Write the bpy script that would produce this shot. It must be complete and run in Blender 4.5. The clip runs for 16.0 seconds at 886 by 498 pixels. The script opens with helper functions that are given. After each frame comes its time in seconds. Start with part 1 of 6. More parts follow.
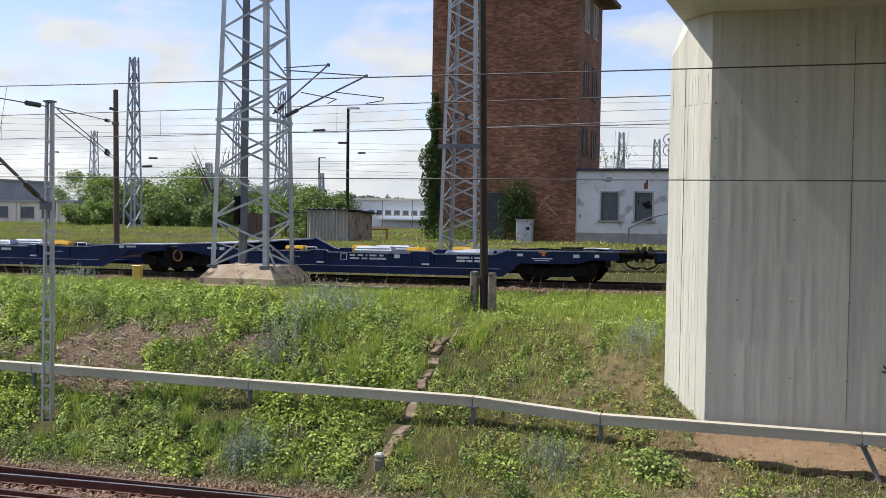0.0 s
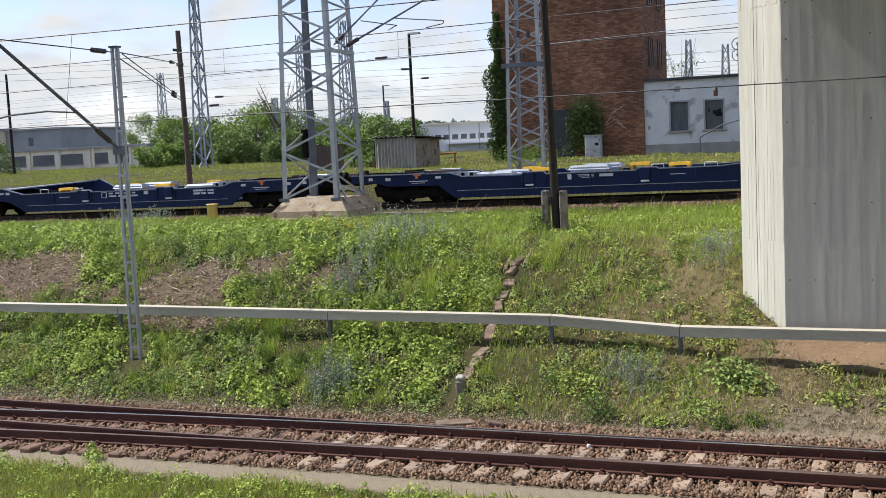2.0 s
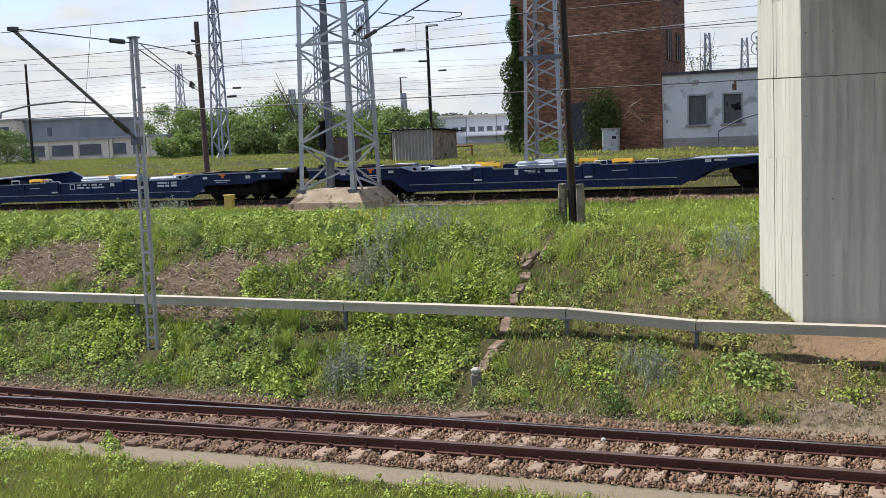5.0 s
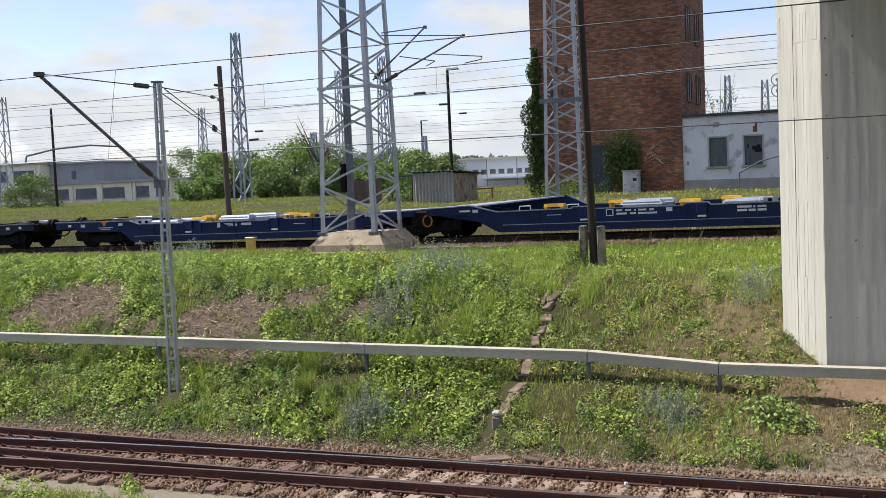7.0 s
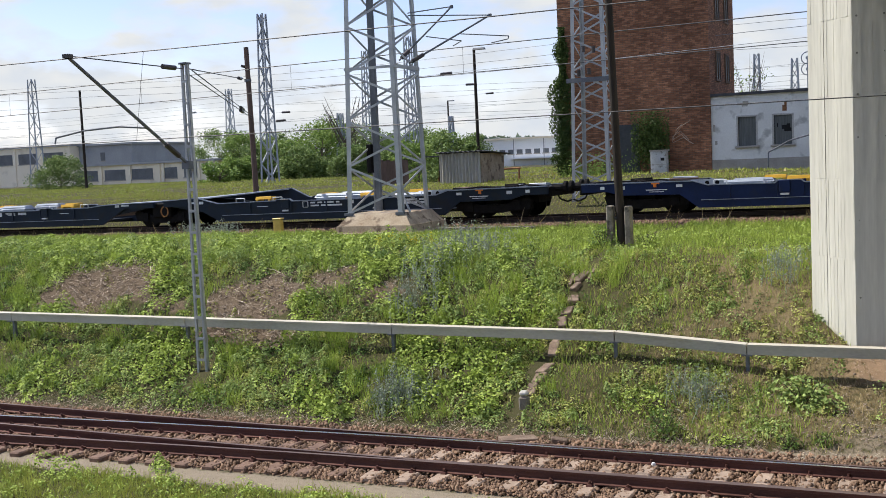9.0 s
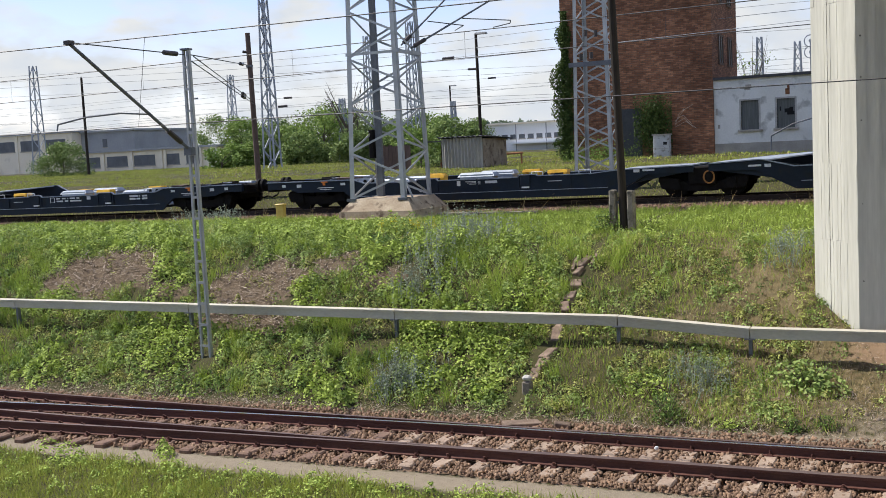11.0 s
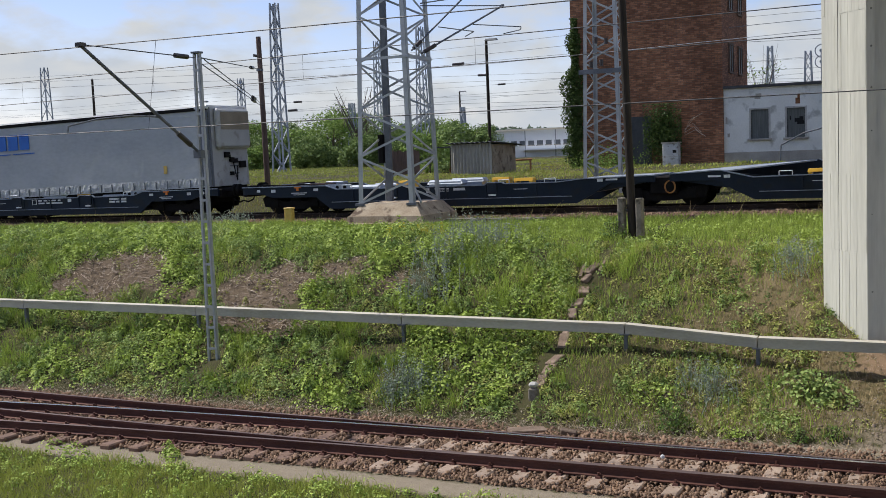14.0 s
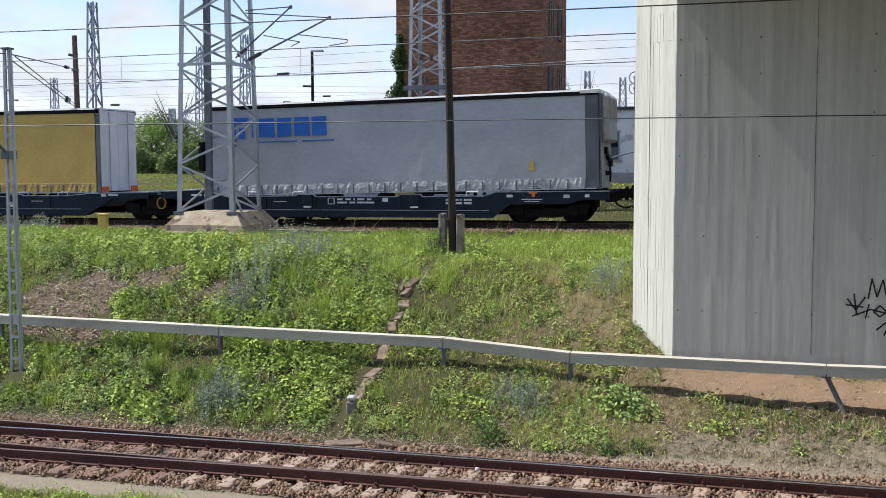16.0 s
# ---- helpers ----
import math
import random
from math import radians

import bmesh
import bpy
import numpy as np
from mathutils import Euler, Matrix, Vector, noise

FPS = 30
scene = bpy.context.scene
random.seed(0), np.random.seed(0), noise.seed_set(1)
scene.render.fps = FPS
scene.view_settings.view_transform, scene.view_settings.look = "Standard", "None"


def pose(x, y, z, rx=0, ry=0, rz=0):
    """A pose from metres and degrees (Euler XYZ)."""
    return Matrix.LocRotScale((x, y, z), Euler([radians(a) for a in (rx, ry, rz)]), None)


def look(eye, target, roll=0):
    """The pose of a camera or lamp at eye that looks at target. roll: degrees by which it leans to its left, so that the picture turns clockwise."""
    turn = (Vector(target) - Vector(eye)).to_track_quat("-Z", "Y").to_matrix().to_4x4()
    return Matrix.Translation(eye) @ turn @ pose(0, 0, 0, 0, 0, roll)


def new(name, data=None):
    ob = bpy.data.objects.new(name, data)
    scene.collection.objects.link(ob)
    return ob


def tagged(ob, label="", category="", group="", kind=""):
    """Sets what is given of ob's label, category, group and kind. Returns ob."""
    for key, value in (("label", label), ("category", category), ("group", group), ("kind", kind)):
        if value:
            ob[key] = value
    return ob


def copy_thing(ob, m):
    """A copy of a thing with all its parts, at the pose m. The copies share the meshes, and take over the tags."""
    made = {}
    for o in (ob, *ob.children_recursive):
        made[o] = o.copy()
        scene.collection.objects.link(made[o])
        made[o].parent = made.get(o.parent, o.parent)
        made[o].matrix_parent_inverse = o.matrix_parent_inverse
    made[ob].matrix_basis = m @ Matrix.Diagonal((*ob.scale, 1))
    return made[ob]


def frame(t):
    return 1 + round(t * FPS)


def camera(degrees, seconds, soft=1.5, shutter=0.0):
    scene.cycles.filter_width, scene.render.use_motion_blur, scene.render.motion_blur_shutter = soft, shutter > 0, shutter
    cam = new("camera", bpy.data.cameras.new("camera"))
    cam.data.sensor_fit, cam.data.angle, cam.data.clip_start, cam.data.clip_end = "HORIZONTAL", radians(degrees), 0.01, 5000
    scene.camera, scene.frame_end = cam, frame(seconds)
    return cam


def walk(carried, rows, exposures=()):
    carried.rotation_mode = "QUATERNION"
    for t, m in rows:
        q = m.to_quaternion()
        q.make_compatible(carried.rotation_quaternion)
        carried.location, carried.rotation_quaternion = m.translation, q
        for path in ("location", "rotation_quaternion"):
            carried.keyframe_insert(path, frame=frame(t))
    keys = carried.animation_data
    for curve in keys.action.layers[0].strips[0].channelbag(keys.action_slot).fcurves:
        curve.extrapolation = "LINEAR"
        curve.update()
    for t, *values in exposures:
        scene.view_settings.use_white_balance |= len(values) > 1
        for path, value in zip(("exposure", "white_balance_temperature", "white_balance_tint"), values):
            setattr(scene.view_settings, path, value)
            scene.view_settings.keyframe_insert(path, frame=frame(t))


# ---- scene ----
# A handheld camera on one spot, panning over a freight yard.
cam = camera(43.0, 16.0, soft=0.7)
EYE = (0.0, 0.0, 5.0)
TURNS = [
    (0, 88.483, -0.934, 17.768),
    (0.5, 86.701, 1.075, 19.627),
    (1, 85.364, 2.126, 20.438),
    (1.5, 84.843, 2.620, 21.063),
    (2, 84.610, 2.582, 21.190),
    (2.5, 84.329, 2.614, 21.202),
    (3, 84.159, 2.637, 20.991),
    (3.5, 84.951, 2.232, 20.989),
    (4, 84.546, 2.283, 21.289),
    (4.2, 83.967, 2.321, 21.364),
    (6.3, 84.947, 2.288, 23.099),
    (6.5, 84.996, 2.221, 23.064),
    (7, 86.450, 2.364, 23.101),
    (7.5, 86.328, 2.344, 23.438),
    (8, 86.214, 2.271, 23.426),
    (8.2, 85.722, 2.620, 24.397),
    (10.5, 85.299, 2.473, 24.419),
    (11, 84.766, 2.789, 24.575),
    (11.5, 85.266, 2.533, 24.546),
    (12, 84.959, 2.777, 24.884),
    (12.5, 84.832, 2.552, 24.632),
    (13, 84.615, 2.111, 24.425),
    (13.5, 84.644, 2.336, 24.927),
    (14, 85.070, 2.160, 25.036),
    (14.5, 85.464, 1.593, 24.584),
    (15, 85.691, 0.860, 23.705),
    (15.5, 85.418, 0.364, 20.804),
    (16, 85.553, 0.105, 16.095),
]
walk(cam, [(t, pose(*EYE, rx, ry, rz)) for t, rx, ry, rz in TURNS],
     exposures=[(0.0, 0.45, 6500, 10), (12.6, 0.40, 6500, 10), (13.3, 0.12, 6450, 10), (14.1, 0.10, 6350, 10), (14.6, 0.22, 6330, 10), (15.2, 0.28, 6280, 10), (16.0, 0.52, 6150, 9)])

# ---- light ----
SUN_AZ, SUN_EL = -92.0, 53.5
world = bpy.data.worlds.new("sky")
scene.world = world
world.use_nodes = True
wn, wl = world.node_tree.nodes, world.node_tree.links
wn.clear()
sky = wn.new("ShaderNodeTexSky")
sky.sky_type, sky.sun_disc = "NISHITA", False
sky.sun_elevation, sky.sun_rotation = radians(SUN_EL), radians(SUN_AZ)
sky.air_density, sky.dust_density, sky.ozone_density = 1.0, 0.3, 2.5
bg_sky = wn.new("ShaderNodeBackground")
bg_sky.inputs["Strength"].default_value = 0.125
bg_cloud = wn.new("ShaderNodeBackground")
bg_cloud.inputs["Color"].default_value = (0.92, 0.955, 1.0, 1)
bg_cloud.inputs["Strength"].default_value = 0.63
coord = wn.new("ShaderNodeTexCoord")
squash = wn.new("ShaderNodeMapping")
squash.inputs["Scale"].default_value = (8.5, 8.5, 21.0)
squash.inputs["Location"].default_value = (1.3, 0.4, 0.85)
puffs = wn.new("ShaderNodeTexNoise")
puffs.inputs["Scale"].default_value = 1.0
puffs.inputs["Detail"].default_value = 7.0
puffs.inputs["Roughness"].default_value = 0.52
split = wn.new("ShaderNodeSeparateXYZ")
low = wn.new("ShaderNodeMapRange")          # more cloud towards the horizon
low.inputs["From Min"].default_value, low.inputs["From Max"].default_value = 0.01, 0.17
low.inputs["To Min"].default_value, low.inputs["To Max"].default_value = 0.17, 0.0
add = wn.new("ShaderNodeMath")
ramp = wn.new("ShaderNodeValToRGB")
ramp.color_ramp.elements[0].position, ramp.color_ramp.elements[1].position = 0.49, 0.64
mixs = wn.new("ShaderNodeMixShader")
wout = wn.new("ShaderNodeOutputWorld")
tint = wn.new("ShaderNodeMix")
tint.data_type, tint.blend_type = "RGBA", "MULTIPLY"
tint.inputs["Factor"].default_value = 1.0
tint.inputs["B"].default_value = (1.06, 0.94, 1.06, 1)
wl.new(sky.outputs[0], tint.inputs["A"])
wl.new(tint.outputs["Result"], bg_sky.inputs["Color"])
wl.new(coord.outputs["Generated"], squash.inputs["Vector"])
wl.new(coord.outputs["Generated"], split.inputs[0])
wl.new(squash.outputs[0], puffs.inputs["Vector"])
wl.new(split.outputs["Z"], low.inputs["Value"])
wl.new(puffs.outputs[0], add.inputs[0])
wl.new(low.outputs[0], add.inputs[1])
wl.new(add.outputs[0], ramp.inputs[0])
wl.new(ramp.outputs[0], mixs.inputs[0])
billow = wn.new("ShaderNodeTexNoise")
billow.inputs["Scale"].default_value, billow.inputs["Detail"].default_value = 2.3, 6.0
shade = wn.new("ShaderNodeValToRGB")
shade.color_ramp.elements[0].position, shade.color_ramp.elements[1].position = 0.36, 0.60
shade.color_ramp.elements[0].color, shade.color_ramp.elements[1].color = (0.84, 0.90, 0.98, 1), (0.96, 0.985, 1.0, 1)
wl.new(squash.outputs[0], billow.inputs["Vector"])
wl.new(billow.outputs[0], shade.inputs[0])
wl.new(shade.outputs[0], bg_cloud.inputs["Color"])
wl.new(bg_sky.outputs[0], mixs.inputs[1])
wl.new(bg_cloud.outputs[0], mixs.inputs[2])
wl.new(mixs.outputs[0], wout.inputs[0])

sun = new("sun", bpy.data.lights.new("sun", "SUN"))
sun.data.energy, sun.data.angle, sun.data.color = 4.9, radians(0.55), (1.0, 0.94, 0.84)
SUN_DIR = Vector((math.sin(radians(SUN_AZ)) * math.cos(radians(SUN_EL)),
                  math.cos(radians(SUN_AZ)) * math.cos(radians(SUN_EL)), math.sin(radians(SUN_EL))))
sun.matrix_world = look(SUN_DIR * 60, (0, 0, 0))

# ---- materials ----


def material(name, c1, c2, rough=0.7, metal=0.0, scale=3.0, fine=40.0, bump=0.2, depth=0.01, rand=0.0, stretch=(1, 1, 1), spots=None, spec=0.4, trans=0.0):
    """Two colours mixed by a coarse and a fine noise; rand: brightness per object and island; spots: a third colour in stains."""
    m = bpy.data.materials.new(name)
    m.use_nodes = True
    n, l = m.node_tree.nodes, m.node_tree.links
    b = n["Principled BSDF"]
    tc = n.new("ShaderNodeTexCoord")
    mp = n.new("ShaderNodeMapping")
    mp.inputs["Scale"].default_value = stretch
    l.new(tc.outputs["Object"], mp.inputs["Vector"])
    a, f = n.new("ShaderNodeTexNoise"), n.new("ShaderNodeTexNoise")
    a.inputs["Scale"].default_value, a.inputs["Detail"].default_value = scale, 5
    f.inputs["Scale"].default_value, f.inputs["Detail"].default_value = fine, 4
    l.new(mp.outputs[0], a.inputs["Vector"])
    l.new(mp.outputs[0], f.inputs["Vector"])
    add1 = n.new("ShaderNodeMath")
    add1.operation = "MULTIPLY_ADD"
    add1.inputs[1].default_value = 0.55
    l.new(f.outputs[0], add1.inputs[0])
    l.new(a.outputs[0], add1.inputs[2])
    mr = n.new("ShaderNodeMapRange")
    mr.inputs["From Min"].default_value, mr.inputs["From Max"].default_value = 0.55, 1.0
    l.new(add1.outputs[0], mr.inputs["Value"])
    mix = n.new("ShaderNodeMix")
    mix.data_type = "RGBA"
    mix.inputs["A"].default_value, mix.inputs["B"].default_value = (*c1, 1), (*c2, 1)
    l.new(mr.outputs[0], mix.inputs["Factor"])
    col = mix.outputs["Result"]
    if spots:
        s = n.new("ShaderNodeTexNoise")
        s.inputs["Scale"].default_value, s.inputs["Detail"].default_value = scale * 1.7, 8
        l.new(tc.outputs["Object"], s.inputs["Vector"])
        r = n.new("ShaderNodeValToRGB")
        r.color_ramp.elements[0].position, r.color_ramp.elements[1].position = 0.56, 0.66
        l.new(s.outputs[0], r.inputs[0])
        mx = n.new("ShaderNodeMix")
        mx.data_type = "RGBA"
        mx.inputs["B"].default_value = (*spots, 1)
        l.new(r.outputs[0], mx.inputs["Factor"])
        l.new(col, mx.inputs["A"])
        col = mx.outputs["Result"]
    if rand:
        oi, geo = n.new("ShaderNodeObjectInfo"), n.new("ShaderNodeNewGeometry")
        sm = n.new("ShaderNodeMath")
        l.new(oi.outputs["Random"], sm.inputs[0])
        l.new(geo.outputs["Random Per Island"], sm.inputs[1])
        rr = n.new("ShaderNodeMapRange")
        rr.inputs["From Max"].default_value = 2.0
        rr.inputs["To Min"].default_value, rr.inputs["To Max"].default_value = 1 - rand, 1 + rand
        l.new(sm.outputs[0], rr.inputs["Value"])
        hs = n.new("ShaderNodeHueSaturation")
        l.new(rr.outputs[0], hs.inputs["Value"])
        l.new(col, hs.inputs["Color"])
        col = hs.outputs[0]
    l.new(col, b.inputs["Base Color"])
    b.inputs["Roughness"].default_value, b.inputs["Metallic"].default_value = rough, metal
    b.inputs["Specular IOR Level"].default_value = spec
    if trans:
        b.inputs["Transmission Weight"].default_value = trans
    if bump:
        bp = n.new("ShaderNodeBump")
        bp.inputs["Strength"].default_value, bp.inputs["Distance"].default_value = bump, depth
        l.new(add1.outputs[0], bp.inputs["Height"])
        l.new(bp.outputs[0], b.inputs["Normal"])
    return m


def leaf_material(name, dark, light, rand_hue=0.03):
    """Leaves that let some light through, each with its own tone."""
    m = bpy.data.materials.new(name)
    m.use_nodes = True
    n, l = m.node_tree.nodes, m.node_tree.links
    b = n["Principled BSDF"]
    out = n["Material Output"]
    geo, tc = n.new("ShaderNodeNewGeometry"), n.new("ShaderNodeTexCoord")
    no = n.new("ShaderNodeTexNoise")
    no.inputs["Scale"].default_value, no.inputs["Detail"].default_value = 1.7, 5
    l.new(tc.outputs["Object"], no.inputs["Vector"])
    sm = n.new("ShaderNodeMath")
    sm.operation = "MULTIPLY_ADD"
    sm.inputs[1].default_value = 0.6
    l.new(geo.outputs["Random Per Island"], sm.inputs[0])
    l.new(no.outputs[0], sm.inputs[2])
    mr = n.new("ShaderNodeMapRange")
    mr.inputs["From Min"].default_value, mr.inputs["From Max"].default_value = 0.4, 1.1
    l.new(sm.outputs[0], mr.inputs["Value"])
    mix = n.new("ShaderNodeMix")
    mix.data_type = "RGBA"
    mix.inputs["A"].default_value, mix.inputs["B"].default_value = (*dark, 1), (*light, 1)
    l.new(mr.outputs[0], mix.inputs["Factor"])
    l.new(mix.outputs["Result"], b.inputs["Base Color"])
    b.inputs["Roughness"].default_value, b.inputs["Specular IOR Level"].default_value = 0.6, 0.14
    tr = n.new("ShaderNodeBsdfTranslucent")
    l.new(mix.outputs["Result"], tr.inputs["Color"])
    ms = n.new("ShaderNodeMixShader")
    ms.inputs[0].default_value = 0.18
    l.new(b.outputs[0], ms.inputs[1])
    l.new(tr.outputs[0], ms.inputs[2])
    l.new(ms.outputs[0], out.inputs["Surface"])
    return m


def ground_material():
    """Soil, gravel, sand and turf, mixed by the ground's own zone attributes."""
    m = bpy.data.materials.new("ground")
    m.use_nodes = True
    n, l = m.node_tree.nodes, m.node_tree.links
    b = n["Principled BSDF"]
    tc = n.new("ShaderNodeTexCoord")

    def nz(scale, detail=6):
        q = n.new("ShaderNodeTexNoise")
        q.inputs["Scale"].default_value, q.inputs["Detail"].default_value = scale, detail
        l.new(tc.outputs["Object"], q.inputs["Vector"])
        return q.outputs[0]

    def mixc(fac, a, c):
        q = n.new("ShaderNodeMix")
        q.data_type = "RGBA"
        for sock, v in (("Factor", fac), ("A", a), ("B", c)):
            if isinstance(v, tuple):
                q.inputs[sock].default_value = (*v, 1)
            else:
                l.new(v, q.inputs[sock])
        return q.outputs["Result"]

    def att(name, noise_out, sharp=0.18):
        q = n.new("ShaderNodeAttribute")
        q.attribute_name = name
        s = n.new("ShaderNodeMath")
        l.new(q.outputs["Fac"], s.inputs[0])
        l.new(noise_out, s.inputs[1])
        r = n.new("ShaderNodeMapRange")
        r.inputs["From Min"].default_value, r.inputs["From Max"].default_value = 1 - sharp, 1 + sharp
        l.new(s.outputs[0], r.inputs["Value"])
        return r.outputs[0]

    n1, n2, n3 = nz(1.1), nz(7.0), nz(45.0, 3)
    # turf kept very dark: shade in the gaps under plants is coloured in
    turf = mixc(n1, (0.022, 0.026, 0.010), (0.065, 0.075, 0.022))
    turf = mixc(n2, turf, (0.075, 0.062, 0.034))
    soil = mixc(n3, (0.05, 0.036, 0.027), (0.17, 0.125, 0.09))
    soil = mixc(n2, soil, (0.15, 0.115, 0.075))
    dry = mixc(n3, (0.10, 0.075, 0.04), (0.25, 0.20, 0.11))
    sand = mixc(n3, (0.22, 0.14, 0.085), (0.42, 0.29, 0.19))
    sand = mixc(n2, sand, (0.20, 0.145, 0.095))
    grav = mixc(n3, (0.16, 0.128, 0.095), (0.40, 0.345, 0.27))
    grav = mixc(n2, grav, (0.19, 0.16, 0.115))
    ball = mixc(n3, (0.06, 0.038, 0.028), (0.24, 0.155, 0.115))
    c = mixc(att("dry", n2), turf, dry)
    c = mixc(att("soil", n2), c, soil)
    c = mixc(att("sand", n2), c, sand)
    c = mixc(att("gravel", n2), c, grav)
    c = mixc(att("ballast", n2), c, ball)
    l.new(c, b.inputs["Base Color"])
    b.inputs["Roughness"].default_value, b.inputs["Specular IOR Level"].default_value = 0.95, 0.15
    bp = n.new("ShaderNodeBump")
    bp.inputs["Strength"].default_value, bp.inputs["Distance"].default_value = 0.6, 0.04
    l.new(n3, bp.inputs["Height"])
    l.new(bp.outputs[0], b.inputs["Normal"])
    return m


def brick_material():
    m = bpy.data.materials.new("brick")
    m.use_nodes = True
    n, l = m.node_tree.nodes, m.node_tree.links
    b = n["Principled BSDF"]
    tc, sp, cb = n.new("ShaderNodeTexCoord"), n.new("ShaderNodeSeparateXYZ"), n.new("ShaderNodeCombineXYZ")
    l.new(tc.outputs["Object"], sp.inputs[0])
    ad = n.new("ShaderNodeMath")
    l.new(sp.outputs["X"], ad.inputs[0])
    l.new(sp.outputs["Y"], ad.inputs[1])
    l.new(ad.outputs[0], cb.inputs["X"])
    l.new(sp.outputs["Z"], cb.inputs["Y"])
    br = n.new("ShaderNodeTexBrick")
    br.inputs["Scale"].default_value = 1.0
    br.inputs["Brick Width"].default_value, br.inputs["Row Height"].default_value = 0.30, 0.095
    br.inputs["Mortar Size"].default_value, br.inputs["Mortar Smooth"].default_value = 0.011, 0.3
    br.inputs["Bias"].default_value = -0.15
    br.inputs["Color1"].default_value = (0.205, 0.092, 0.052, 1)
    br.inputs["Color2"].default_value = (0.40, 0.19, 0.105, 1)
    br.inputs["Mortar"].default_value = (0.13, 0.095, 0.07, 1)
    l.new(cb.outputs[0], br.inputs["Vector"])
    no, no2 = n.new("ShaderNodeTexNoise"), n.new("ShaderNodeTexNoise")
    no.inputs["Scale"].default_value, no.inputs["Detail"].default_value = 0.45, 6
    no2.inputs["Scale"].default_value, no2.inputs["Detail"].default_value = 3.2, 6
    st = n.new("ShaderNodeMapping")
    st.inputs["Scale"].default_value = (1, 1, 3.0)
    l.new(tc.outputs["Object"], no.inputs["Vector"])
    l.new(tc.outputs["Object"], st.inputs["Vector"])
    l.new(st.outputs[0], no2.inputs["Vector"])
    r = n.new("ShaderNodeMapRange")
    r.inputs["From Min"].default_value, r.inputs["From Max"].default_value = 0.3, 0.7
    r.inputs["To Min"].default_value, r.inputs["To Max"].default_value = 0.72, 1.2
    l.new(no.outputs[0], r.inputs["Value"])
    r2 = n.new("ShaderNodeMapRange")
    r2.inputs["From Min"].default_value, r2.inputs["From Max"].default_value = 0.3, 0.72
    r2.inputs["To Min"].default_value, r2.inputs["To Max"].default_value = 0.7, 1.35
    l.new(no2.outputs[0], r2.inputs["Value"])
    mu = n.new("ShaderNodeMath")
    mu.operation = "MULTIPLY"
    l.new(r.outputs[0], mu.inputs[0])
    l.new(r2.outputs[0], mu.inputs[1])
    hs = n.new("ShaderNodeHueSaturation")
    l.new(mu.outputs[0], hs.inputs["Value"])
    l.new(br.outputs["Color"], hs.inputs["Color"])
    l.new(hs.outputs[0], b.inputs["Base Color"])
    b.inputs["Roughness"].default_value, b.inputs["Specular IOR Level"].default_value = 0.9, 0.2
    bp = n.new("ShaderNodeBump")
    bp.inputs["Strength"].default_value, bp.inputs["Distance"].default_value = 0.7, 0.012
    bp.invert = True
    l.new(br.outputs["Fac"], bp.inputs["Height"])
    l.new(bp.outputs[0], b.inputs["Normal"])
    return m


def concrete_material():
    """Board-marked concrete with run marks down the face."""
    m = material("board_marked_concrete", (0.50, 0.49, 0.42), (0.62, 0.61, 0.535), 0.85, 0, 0.9, 22, 0.35, 0.006, stretch=(1, 1, 0.12))
    n, l = m.node_tree.nodes, m.node_tree.links
    b = n["Principled BSDF"]
    old = b.inputs["Base Color"].links[0].from_socket
    tc, mp, no = n.new("ShaderNodeTexCoord"), n.new("ShaderNodeMapping"), n.new("ShaderNodeTexNoise")
    mp.inputs["Scale"].default_value = (7.0, 7.0, 0.22)
    no.inputs["Scale"].default_value, no.inputs["Detail"].default_value = 1.0, 5
    l.new(tc.outputs["Object"], mp.inputs["Vector"])
    l.new(mp.outputs[0], no.inputs["Vector"])
    r = n.new("ShaderNodeMapRange")
    r.inputs["From Min"].default_value, r.inputs["From Max"].default_value = 0.32, 0.66
    r.inputs["To Min"].default_value, r.inputs["To Max"].default_value = 0.86, 1.06
    l.new(no.outputs[0], r.inputs["Value"])
    hs = n.new("ShaderNodeHueSaturation")
    l.new(r.outputs[0], hs.inputs["Value"])
    l.new(old, hs.inputs["Color"])
    l.new(hs.outputs[0], b.inputs["Base Color"])
    return m


